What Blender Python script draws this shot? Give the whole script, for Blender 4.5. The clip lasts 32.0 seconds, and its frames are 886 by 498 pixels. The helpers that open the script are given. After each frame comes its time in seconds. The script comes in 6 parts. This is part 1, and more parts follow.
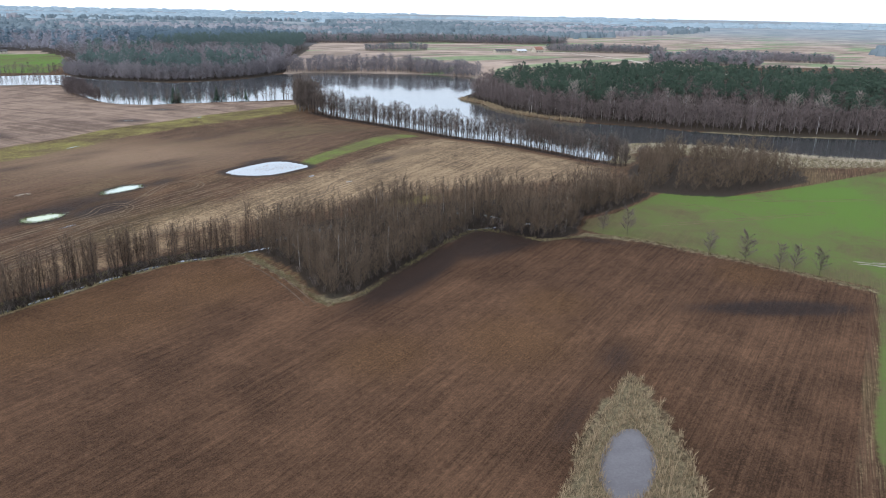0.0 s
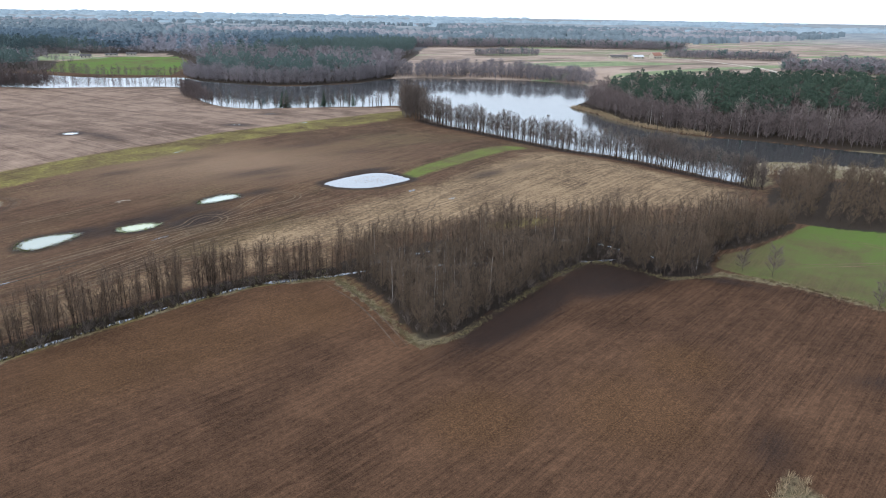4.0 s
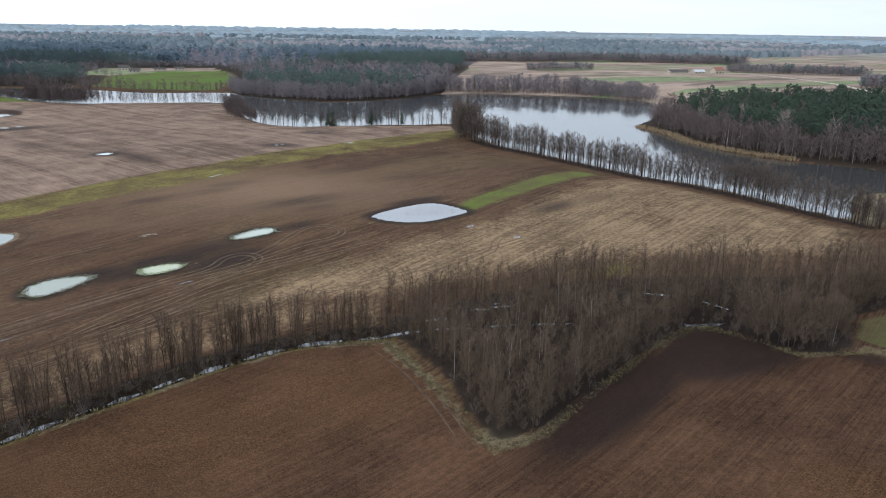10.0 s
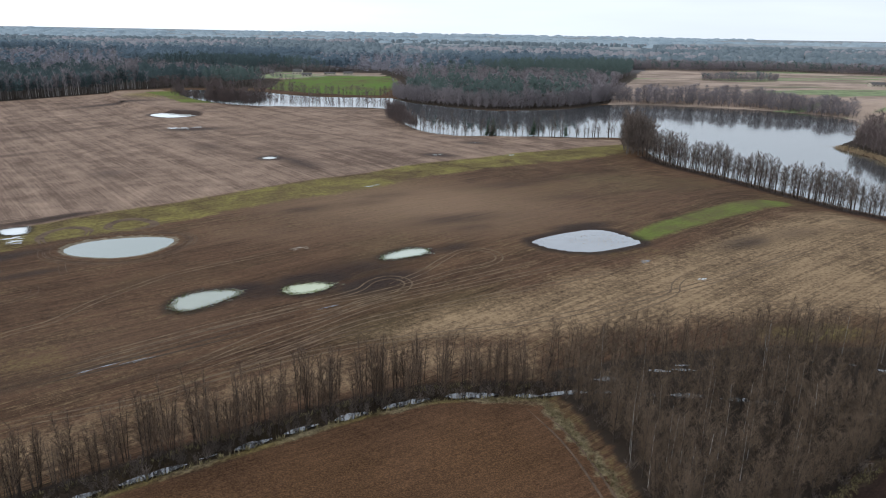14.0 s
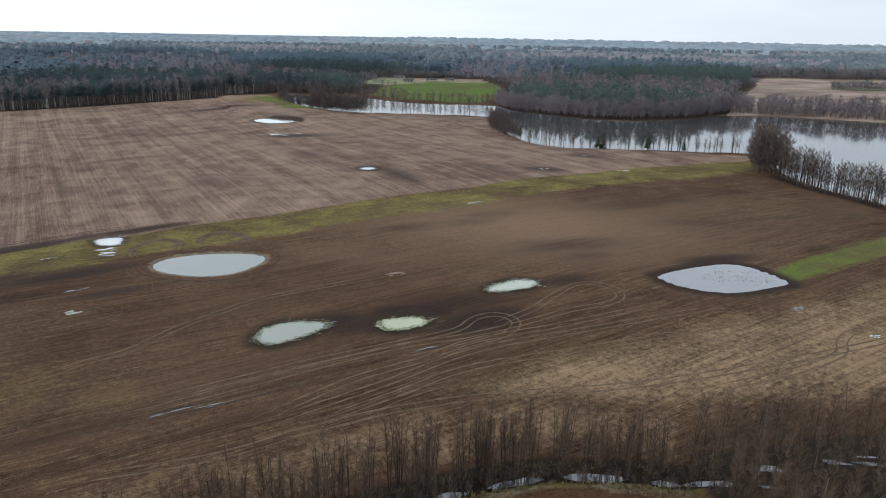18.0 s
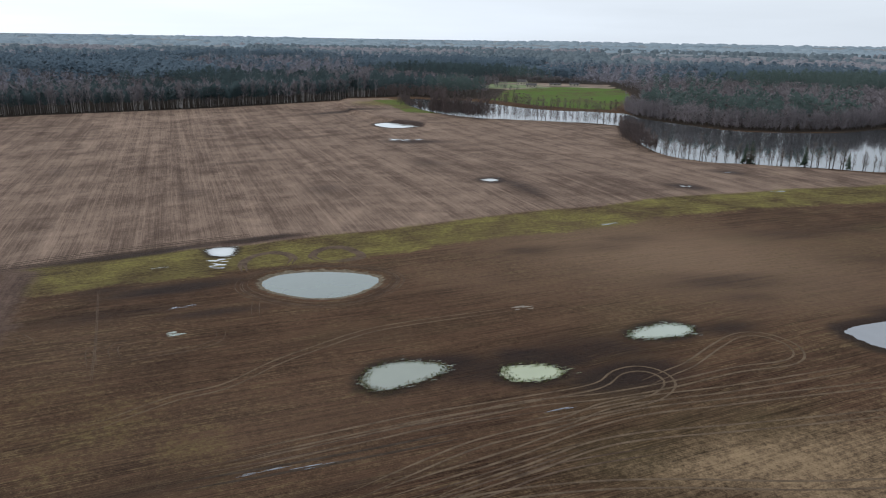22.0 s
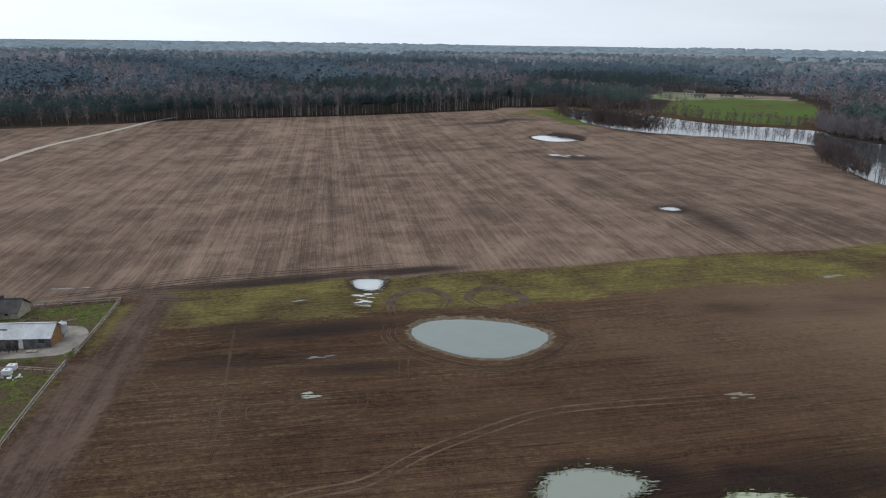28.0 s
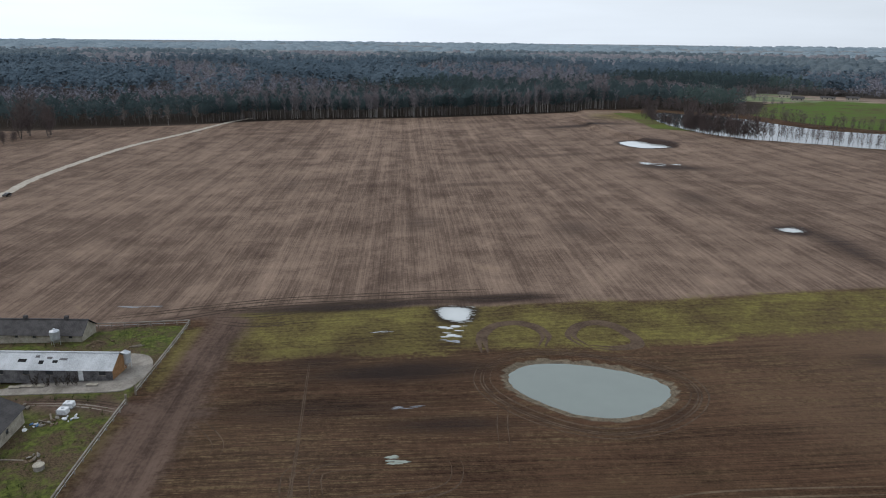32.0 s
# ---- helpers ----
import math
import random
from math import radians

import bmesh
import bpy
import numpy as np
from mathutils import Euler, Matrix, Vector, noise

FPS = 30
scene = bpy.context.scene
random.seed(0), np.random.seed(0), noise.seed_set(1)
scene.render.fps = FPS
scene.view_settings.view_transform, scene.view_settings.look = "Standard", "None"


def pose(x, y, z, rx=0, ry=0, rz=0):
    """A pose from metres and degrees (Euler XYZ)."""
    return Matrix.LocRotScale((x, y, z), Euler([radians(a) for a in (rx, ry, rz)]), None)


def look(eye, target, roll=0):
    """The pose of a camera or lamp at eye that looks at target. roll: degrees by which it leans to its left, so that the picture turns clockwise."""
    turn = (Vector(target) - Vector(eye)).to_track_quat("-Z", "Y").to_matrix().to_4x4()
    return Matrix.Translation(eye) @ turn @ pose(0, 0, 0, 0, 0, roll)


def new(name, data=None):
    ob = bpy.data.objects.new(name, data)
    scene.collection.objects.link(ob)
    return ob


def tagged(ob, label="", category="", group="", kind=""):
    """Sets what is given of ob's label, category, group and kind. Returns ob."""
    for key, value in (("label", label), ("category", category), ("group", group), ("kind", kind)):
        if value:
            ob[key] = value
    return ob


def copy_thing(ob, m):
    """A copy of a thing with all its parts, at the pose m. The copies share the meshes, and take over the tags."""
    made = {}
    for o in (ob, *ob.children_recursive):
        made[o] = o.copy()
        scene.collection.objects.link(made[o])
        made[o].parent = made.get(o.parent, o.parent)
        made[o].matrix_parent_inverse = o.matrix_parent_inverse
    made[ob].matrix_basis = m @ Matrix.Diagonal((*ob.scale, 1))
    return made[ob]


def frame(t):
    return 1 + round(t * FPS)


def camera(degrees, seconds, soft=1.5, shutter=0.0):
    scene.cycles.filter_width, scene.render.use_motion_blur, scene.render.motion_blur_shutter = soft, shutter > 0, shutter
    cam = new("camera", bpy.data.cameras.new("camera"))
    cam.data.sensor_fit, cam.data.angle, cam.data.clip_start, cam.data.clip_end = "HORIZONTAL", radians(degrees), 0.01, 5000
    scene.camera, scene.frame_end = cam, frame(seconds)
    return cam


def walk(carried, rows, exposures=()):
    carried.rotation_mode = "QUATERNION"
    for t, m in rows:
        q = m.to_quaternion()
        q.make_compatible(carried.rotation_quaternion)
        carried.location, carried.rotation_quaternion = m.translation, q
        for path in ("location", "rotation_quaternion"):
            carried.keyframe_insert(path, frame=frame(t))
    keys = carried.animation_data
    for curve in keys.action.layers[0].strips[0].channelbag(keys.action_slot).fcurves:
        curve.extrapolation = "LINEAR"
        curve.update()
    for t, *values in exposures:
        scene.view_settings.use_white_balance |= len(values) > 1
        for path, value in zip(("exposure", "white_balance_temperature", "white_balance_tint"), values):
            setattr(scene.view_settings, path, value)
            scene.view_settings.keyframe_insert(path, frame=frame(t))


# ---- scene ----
cam = camera(63.8, 32.0, soft=1.1)
# seconds, eye, a point it looks at, lean
PATH = [
    (0, (-8.752, -28.858, 62.722), (-8.135, -27.066, 62.085), 1.2),
    (0.5, (-7.934, -26.162, 62.656), (-7.348, -24.359, 62.02), 1.2),
    (1, (-7.159, -23.475, 62.574), (-6.602, -21.662, 61.939), 1.2),
    (1.5, (-6.472, -20.819, 62.506), (-5.946, -18.997, 61.872), 1.2),
    (2, (-5.886, -18.2, 62.473), (-5.391, -16.368, 61.84), 1.1),
    (2.5, (-5.376, -15.592, 62.471), (-4.912, -13.752, 61.838), 1.2),
    (3, (-4.916, -12.971, 62.473), (-4.487, -11.123, 61.841), 1.1),
    (3.5, (-4.507, -10.338, 62.468), (-4.121, -8.48, 61.836), 1.1),
    (5.5, (-3.512, 0.271, 62.183), (-3.28, 2.155, 61.553), 1.0),
    (6, (-3.413, 3.012, 62.072), (-3.215, 4.9, 61.443), 1.0),
    (6.5, (-3.372, 5.772, 61.981), (-3.182, 7.661, 61.353), 1.0),
    (7, (-3.392, 8.532, 61.928), (-3.196, 10.421, 61.301), 1.0),
    (7.5, (-3.478, 11.263, 61.906), (-3.277, 13.152, 61.28), 1.0),
    (8, (-3.627, 13.962, 61.886), (-3.42, 15.851, 61.263), 1.0),
    (8.5, (-3.824, 16.634, 61.855), (-3.611, 18.523, 61.234), 1.0),
    (9, (-4.053, 19.281, 61.813), (-3.833, 21.17, 61.195), 0.9),
    (9.5, (-4.297, 21.917, 61.765), (-4.075, 23.808, 61.152), 0.9),
    (10, (-4.546, 24.564, 61.718), (-4.319, 26.459, 61.118), 0.9),
    (10.5, (-4.791, 27.241, 61.684), (-4.567, 29.138, 61.092), 0.9),
    (11, (-5.033, 29.942, 61.67), (-4.875, 31.847, 61.08), 0.9),
    (11.5, (-5.284, 32.657, 61.67), (-5.202, 34.566, 61.08), 0.9),
    (12, (-5.564, 35.383, 61.669), (-5.544, 37.293, 61.078), 1.0),
    (12.5, (-5.896, 38.133, 61.651), (-5.931, 40.043, 61.059), 0.9),
    (13, (-6.301, 40.92, 61.61), (-6.389, 42.829, 61.018), 1.0),
    (13.5, (-6.796, 43.735, 61.558), (-6.934, 45.64, 60.966), 1.0),
    (14, (-7.377, 46.53, 61.512), (-7.565, 48.431, 60.922), 1.0),
    (14.5, (-8.037, 49.289, 61.479), (-8.272, 51.186, 60.889), 1.0),
    (16.5, (-11.478, 59.862, 61.425), (-11.823, 61.744, 60.841), 1.0),
    (17, (-12.432, 62.425, 61.36), (-12.81, 64.301, 60.777), 1.0),
    (17.5, (-13.397, 64.961, 61.293), (-13.809, 66.83, 60.711), 0.9),
    (18, (-14.373, 67.462, 61.242), (-14.819, 69.323, 60.662), 0.9),
    (18.5, (-15.425, 69.939, 61.207), (-15.903, 71.792, 60.627), 0.9),
    (19, (-16.604, 72.425, 61.154), (-17.113, 74.271, 60.574), 0.9),
    (19.5, (-17.9, 74.95, 61.061), (-18.442, 76.786, 60.483), 0.8),
    (20, (-19.275, 77.519, 60.936), (-19.859, 79.343, 60.358), 0.8),
    (20.5, (-20.692, 80.111, 60.799), (-21.319, 81.92, 60.223), 0.9),
    (21, (-22.137, 82.686, 60.677), (-22.806, 84.481, 60.101), 0.8),
    (21.5, (-23.616, 85.214, 60.585), (-24.325, 86.993, 60.009), 0.9),
    (22, (-25.137, 87.687, 60.522), (-25.879, 89.453, 59.947), 0.9),
    (22.5, (-26.693, 90.103, 60.476), (-27.469, 91.854, 59.902), 0.9),
    (23, (-28.271, 92.45, 60.435), (-29.079, 94.187, 59.863), 0.9),
    (23.5, (-29.861, 94.711, 60.398), (-30.701, 96.434, 59.828), 0.8),
    (24, (-31.471, 96.879, 60.373), (-32.342, 98.587, 59.804), 0.7),
    (24.5, (-33.12, 98.953, 60.375), (-34.022, 100.646, 59.808), 0.7),
    (25, (-34.833, 100.943, 60.424), (-35.773, 102.614, 59.858), 0.7),
    (25.5, (-36.624, 102.862, 60.51), (-37.612, 104.506, 59.944), 0.8),
    (26, (-38.48, 104.74, 60.585), (-39.515, 106.356, 60.019), 0.9),
    (26.5, (-40.392, 106.589, 60.627), (-41.47, 108.175, 60.06), 1.0),
    (28.5, (-48.53, 113.768, 60.4), (-49.616, 115.35, 59.837), 0.8),
    (29, (-50.621, 115.444, 60.435), (-51.703, 117.03, 59.873), 0.7),
    (29.5, (-52.738, 117.075, 60.495), (-53.815, 118.664, 59.934), 0.7),
    (30, (-54.879, 118.672, 60.565), (-55.955, 120.261, 60.003), 0.5),
    (30.5, (-57.046, 120.265, 60.612), (-58.165, 121.824, 60.051), 0.5),
    (31, (-59.249, 121.867, 60.65), (-60.417, 123.389, 60.087), 0.6),
    (31.5, (-61.509, 123.469, 60.723), (-62.715, 124.961, 60.158), 0.6),
    (32, (-63.861, 125.06, 60.893), (-65.098, 126.526, 60.325), 0.6),
]
walk(cam, [(t, look(eye, target, roll)) for t, eye, target, roll in PATH],
     ((0, 0.87, 5920, 11), (6, 0.85, 5920, 11), (8, 0.72, 6000, 11), (10, 0.51, 6080, 11), (11.5, 0.40, 6150, 11), (14, 0.36, 6200, 11),
      (18, 0.22, 6260, 11), (23, -0.02, 6260, 11), (28, -0.12, 6250, 11), (32, -0.13, 6250, 11)))

# ---- sky and sun: a bright, thinly overcast day ----
SUN_UP, SUN_ROUND = 40.0, 238.0
world = bpy.data.worlds.new("overcast_sky")
scene.world = world
world.use_nodes = True
wt = world.node_tree
wt.nodes.clear()
sky = wt.nodes.new("ShaderNodeTexSky")
sky.sky_type, sky.sun_disc = "NISHITA", False
sky.sun_elevation, sky.sun_rotation = radians(SUN_UP), radians(SUN_ROUND)
sky.dust_density, sky.air_density = 4.0, 1.0
bg_sky = wt.nodes.new("ShaderNodeBackground")
bg_sky.inputs["Strength"].default_value = 0.10
bg_cloud = wt.nodes.new("ShaderNodeBackground")
# thin cloud, brightest overhead and towards the sun, duller low in the north-east, with faint streaks
def sky_node(kind, **values):
    node = wt.nodes.new(kind)
    for key, value in values.items():
        node.inputs[key].default_value = value
    return node


sky_way = wt.nodes.new("ShaderNodeTexCoord")
sky_turn = sky_node("ShaderNodeVectorMath")
sky_turn.operation = "DOT_PRODUCT"
sky_turn.inputs[1].default_value = (math.sin(radians(SUN_ROUND)), math.cos(radians(SUN_ROUND)), 0)
sky_low = sky_node("ShaderNodeMapRange", **{"From Min": -0.85, "From Max": 0.2, "To Min": 0.92, "To Max": 1.30})
sky_low.clamp = False
sky_parts = wt.nodes.new("ShaderNodeSeparateXYZ")
sky_rise = sky_node("ShaderNodeMapRange", **{"From Min": 0.12, "From Max": 0.8})
sky_rise.interpolation_type = "SMOOTHSTEP"
sky_lift = sky_node("ShaderNodeMix", **{"B": 1.08})
sky_stretch = sky_node("ShaderNodeMapping", **{"Scale": (2.0, 2.0, 16.0)})
sky_streak = sky_node("ShaderNodeTexNoise", **{"Scale": 1.6, "Detail": 4.0})
sky_veil = sky_node("ShaderNodeMapRange", **{"From Min": 0.3, "From Max": 0.7, "To Min": 0.95, "To Max": 1.05})
sky_power = sky_node("ShaderNodeMath")
sky_power.operation = "MULTIPLY"
for a, b in ((sky_way.outputs["Generated"], sky_turn.inputs[0]), (sky_turn.outputs["Value"], sky_low.inputs["Value"]),
             (sky_way.outputs["Generated"], sky_parts.inputs[0]), (sky_parts.outputs["Z"], sky_rise.inputs["Value"]),
             (sky_rise.outputs[0], sky_lift.inputs["Factor"]), (sky_low.outputs[0], sky_lift.inputs["A"]),
             (sky_way.outputs["Generated"], sky_stretch.inputs[0]), (sky_stretch.outputs[0], sky_streak.inputs["Vector"]),
             (sky_streak.outputs[0], sky_veil.inputs["Value"]), (sky_lift.outputs[0], sky_power.inputs[0]),
             (sky_veil.outputs[0], sky_power.inputs[1]), (sky_power.outputs[0], bg_cloud.inputs["Strength"])):
    wt.links.new(a, b)
bg_cloud.inputs["Color"].default_value = (0.852, 0.922, 0.985, 1)
sky_mix = wt.nodes.new("ShaderNodeMixShader")
sky_mix.inputs[0].default_value = 0.82
sky_out = wt.nodes.new("ShaderNodeOutputWorld")
wt.links.new(sky.outputs[0], bg_sky.inputs[0])
wt.links.new(bg_sky.outputs[0], sky_mix.inputs[1])
wt.links.new(bg_cloud.outputs[0], sky_mix.inputs[2])
wt.links.new(sky_mix.outputs[0], sky_out.inputs[0])
sun = new("sun", bpy.data.lights.new("sun", "SUN"))
sun.data.energy, sun.data.angle, sun.data.color = 0.7, radians(18), (1.0, 0.96, 0.9)
a, e = radians(SUN_ROUND), radians(SUN_UP)
sun.matrix_world = look((math.sin(a) * math.cos(e) * 100, math.cos(a) * math.cos(e) * 100, math.sin(e) * 100), (0, 0, 0))

# ---- materials ----
class Nodes:
    """A small writer of node materials."""

    def __init__(self, name):
        self.mat = bpy.data.materials.new(name)
        self.mat.use_nodes = True
        self.t = self.mat.node_tree
        self.t.nodes.clear()
        self.out = self.t.nodes.new("ShaderNodeOutputMaterial")
        self.bsdf = self.t.nodes.new("ShaderNodeBsdfPrincipled")
        self.t.links.new(self.bsdf.outputs[0], self.out.inputs[0])
        self.where = self.t.nodes.new("ShaderNodeNewGeometry").outputs["Position"]

    def put(self, socket, value):
        if isinstance(value, bpy.types.NodeSocket):
            self.t.links.new(value, socket)
        elif isinstance(value, tuple) and len(value) == 3 and socket.type == "RGBA":
            socket.default_value = (*value, 1)
        else:
            socket.default_value = value

    def turn(self, degrees, scale):
        """World place turned about z, then scaled: x runs along the given heading."""
        n = self.t.nodes.new("ShaderNodeMapping")
        n.vector_type = "TEXTURE"
        n.inputs["Rotation"].default_value = (0, 0, radians(degrees))
        n.inputs["Scale"].default_value = scale
        self.put(n.inputs["Vector"], self.where)
        return n.outputs[0]

    def noise(self, scale, detail=4.0, rough=0.55, vec=None, warp=0.0):
        n = self.t.nodes.new("ShaderNodeTexNoise")
        n.inputs["Scale"].default_value, n.inputs["Detail"].default_value = scale, detail
        n.inputs["Roughness"].default_value, n.inputs["Distortion"].default_value = rough, warp
        self.put(n.inputs["Vector"], vec or self.where)
        return n.outputs["Fac"]

    def attr(self, name):
        n = self.t.nodes.new("ShaderNodeAttribute")
        n.attribute_name = name
        return n.outputs["Fac"]

    def island(self):
        return self.t.nodes.new("ShaderNodeNewGeometry").outputs["Random Per Island"]

    def each(self):
        return self.t.nodes.new("ShaderNodeObjectInfo").outputs["Random"]

    def math(self, op, a, b=0.0, c=0.0):
        n = self.t.nodes.new("ShaderNodeMath")
        n.operation = op
        for k, v in enumerate((a, b, c)):
            self.put(n.inputs[k], v)
        return n.outputs[0]

    def ease(self, v, a, b, lo=0.0, hi=1.0):
        n = self.t.nodes.new("ShaderNodeMapRange")
        n.interpolation_type = "SMOOTHSTEP"
        for k, x in enumerate((v, a, b, lo, hi)):
            self.put(n.inputs[k], x)
        return n.outputs[0]

    def mix(self, fac, a, b, mode="MIX"):
        n = self.t.nodes.new("ShaderNodeMix")
        n.data_type, n.blend_type = "RGBA", mode
        self.put(n.inputs[0], fac)
        self.put(n.inputs[6], a)
        self.put(n.inputs[7], b)
        return n.outputs[2]

    def bump(self, height, strength=0.5, distance=0.1):
        n = self.t.nodes.new("ShaderNodeBump")
        n.inputs["Strength"].default_value, n.inputs["Distance"].default_value = strength, distance
        self.put(n.inputs["Height"], height)
        self.t.links.new(n.outputs[0], self.bsdf.inputs["Normal"])

    def done(self, colour, rough=0.9, metal=0.0, spec=0.3, dust=0.0):
        self.bsdf.inputs["Sheen Weight"].default_value = dust
        self.bsdf.inputs["Sheen Roughness"].default_value = 0.45
        self.bsdf.inputs["Sheen Tint"].default_value = (0.95, 0.86, 0.78, 1)
        self.put(self.bsdf.inputs["Base Color"], colour)
        self.put(self.bsdf.inputs["Roughness"], rough)
        self.put(self.bsdf.inputs["Metallic"], metal)
        self.put(self.bsdf.inputs["Specular IOR Level"], spec)
        return self.mat


def simple(name, dark, light, scale=2.0, rough=0.85, metal=0.0, bump=0.3, spread=0.0, island=False, spec=0.06):
    """A surface between two tones, in patches and grain, with a little chance from piece to piece."""
    n = Nodes(name)
    v = n.math("ADD", n.math("MULTIPLY", n.noise(scale, 5), 0.6), n.math("MULTIPLY", n.noise(scale * 9, 4), 0.4))
    v = n.ease(v, 0.3, 0.7)
    if spread:
        r = n.island() if island else n.each()
        v = n.math("ADD", n.math("MULTIPLY", v, 1 - spread), n.math("MULTIPLY", r, spread))
    if bump:
        n.bump(n.noise(scale * 12, 3), bump, 0.05)
    return n.done(n.mix(v, dark, light), rough, metal, spec)


def soil_material():
    """The ground: ploughed, sown and stubble soils, grass, wet hollows and tracks, by the zones that the sheet carries."""
    n = Nodes("soil")
    big, mid, fine = n.noise(0.012, 5), n.noise(0.07, 6, 0.6, None, 0.4), n.noise(0.9, 9, 0.7)
    grit, clod = n.noise(3.4, 5, 0.72), n.noise(7.5, 3, 0.6)
    ragged = n.math("ADD", n.math("MULTIPLY", n.math("SUBTRACT", mid, 0.5), 1.0), n.math("MULTIPLY", n.math("SUBTRACT", fine, 0.5), 0.9))

    def zone(name, soft=0.6, rag=1.5):
        """A zone whose edge lies where the sheet's value is a half; an eighth of it is a metre."""
        a = n.math("ADD", n.attr(name), n.math("MULTIPLY", ragged, rag / 4))
        return n.ease(a, 0.5 - soft / 8, 0.5 + soft / 8)

    def rows(degrees, along, across, detail=4):
        return n.noise(1.0, detail, 0.6, n.turn(degrees, (along, across, 50.0)))

    def blend(*pairs):
        v = n.math("MULTIPLY", *pairs[0])
        for a, k in pairs[1:]:
            v = n.math("ADD", v, n.math("MULTIPLY", a, k))
        return v

    r45, r45b, r45c = rows(44, 40, 1.1), rows(44, 160, 7.0), rows(44, 14, 0.30, 3)
    r135, r135b, cross = rows(133.5, 120, 1.2, 5), rows(133.5, 240, 5.5, 4), rows(46, 34, 13, 6)
    r38, r38b, r38c = rows(38.5, 40, 0.9), rows(38.5, 120, 6.0), rows(38.5, 9, 0.28, 3)
    # sown field in the middle
    v = blend((big, 0.40), (mid, 0.28), (r45, 0.34), (r45b, 0.28), (r45c, 0.52), (fine, 0.28), (grit, 0.42))
    middle = n.mix(n.ease(v, 1.02, 1.42), (0.0135, 0.0072, 0.0050), (0.100, 0.0560, 0.0340))
    tint = n.ease(n.noise(0.02, 4, 0.5, n.turn(44, (1.6, 1.0, 1.0))), 0.52, 0.75)
    middle = n.mix(n.math("MULTIPLY", tint, 0.5), middle, n.mix(n.ease(r45c, 0.35, 0.65), (0.060, 0.048, 0.022), (0.125, 0.100, 0.048)))
    rust = n.ease(n.noise(0.017, 3, 0.5, n.turn(44, (1.8, 1.0, 1.0))), 0.55, 0.72)
    middle = n.mix(n.math("MULTIPLY", rust, 0.4), middle, n.mix(n.ease(r45, 0.35, 0.65), (0.050, 0.025, 0.013), (0.108, 0.056, 0.030)))
    # lighter soil, and haze over the middle distance put into its colour
    middle = n.mix(n.math("MULTIPLY", n.ease(n.attr("pale"), 0.0, 1.0), 0.85), middle, n.mix(n.ease(v, 0.75, 1.2), (0.115, 0.076, 0.050), (0.280, 0.190, 0.126)))
    stripes = n.ease(blend((rows(44, 10, 0.26, 3), 1.0), (rows(44, 30, 1.6, 3), 0.35), (grit, 0.35)), 0.82, 1.02)
    lain = n.ease(blend((n.noise(0.035, 5, 0.6, n.turn(44, (2.2, 1.0, 1.0))), 1.0), (mid, 0.25)), 0.50, 0.74)
    middle = n.mix(n.math("MULTIPLY", stripes, n.ease(lain, 0, 1, 0.4, 0.95)), middle, n.mix(n.ease(fine, 0.35, 0.65), (0.070, 0.047, 0.025), (0.178, 0.124, 0.068)))
    # far field, drier and paler, combed away from the strip
    v = blend((big, 0.30), (r135b, 0.34), (r135, 0.28), (cross, 0.07), (mid, 0.46), (fine, 0.28), (rows(133.5, 14, 0.4, 3), 0.34), (grit, 0.2))
    far = n.mix(n.ease(v, 0.90, 1.44), (0.069, 0.045, 0.034), (0.326, 0.233, 0.174))
    # freshly ploughed field in front
    v = blend((r38b, 0.10), (r38, 0.22), (r38c, 0.24), (big, 0.28), (mid, 0.28), (fine, 0.30), (grit, 0.40), (clod, 0.28))
    front = n.mix(n.ease(v, 0.84, 1.34), (0.0200, 0.0108, 0.0068), (0.150, 0.0815, 0.0455))
    front = n.mix(n.ease(n.attr("red"), 0.15, 1.0, 0.0, 0.5), front, n.mix(n.ease(grit, 0.4, 0.65), (0.048, 0.024, 0.012), (0.158, 0.086, 0.036)))
    # stubble
    v = blend((r45, 0.35), (r45c, 0.3), (fine, 0.65), (r45b, 0.2), (grit, 0.52), (mid, 0.35))
    straw = n.mix(n.ease(v, 0.95, 1.42), (0.048, 0.032, 0.020), (0.315, 0.220, 0.130))
    # grasses
    v = blend((mid, 0.45), (fine, 0.5), (grit, 0.35), (r45, 0.25))
    grass = n.mix(n.ease(v, 0.60, 1.0), (0.056, 0.040, 0.020), (0.215, 0.185, 0.056))
    v = blend((mid, 0.6), (fine, 0.5))
    crop = n.mix(n.ease(n.math("ADD", v, n.math("MULTIPLY", big, 0.7)), 0.70, 1.0), (0.098, 0.084, 0.042), n.mix(n.attr("lush"), (0.086, 0.107, 0.031), (0.080, 0.128, 0.025)))
    dry = n.mix(n.ease(blend((fine, 0.6), (grit, 0.5)), 0.42, 0.68), (0.055, 0.045, 0.026), (0.200, 0.160, 0.095))
    meadow = n.mix(n.ease(blend((big, 1.0), (mid, 0.6)), 0.62, 1.0), (0.175, 0.132, 0.104), (0.330, 0.252, 0.200))
    plots = n.noise(1.0, 2, 0.4, n.turn(12, (190.0, 46.0, 50.0)))
    meadow = n.mix(n.ease(plots, 0.55, 0.60), meadow, n.mix(n.ease(mid, 0.35, 0.65), (0.125, 0.150, 0.080), (0.190, 0.225, 0.120)))
    meadow = n.mix(n.math("MULTIPLY", n.ease(n.noise(1.0, 3, 0.5, n.turn(20, (120.0, 30.0, 50.0))), 0.58, 0.64), 0.8), meadow, (0.120, 0.092, 0.074))
    c = middle
    c = n.mix(zone("far", 1.0, 1.0), c, far)
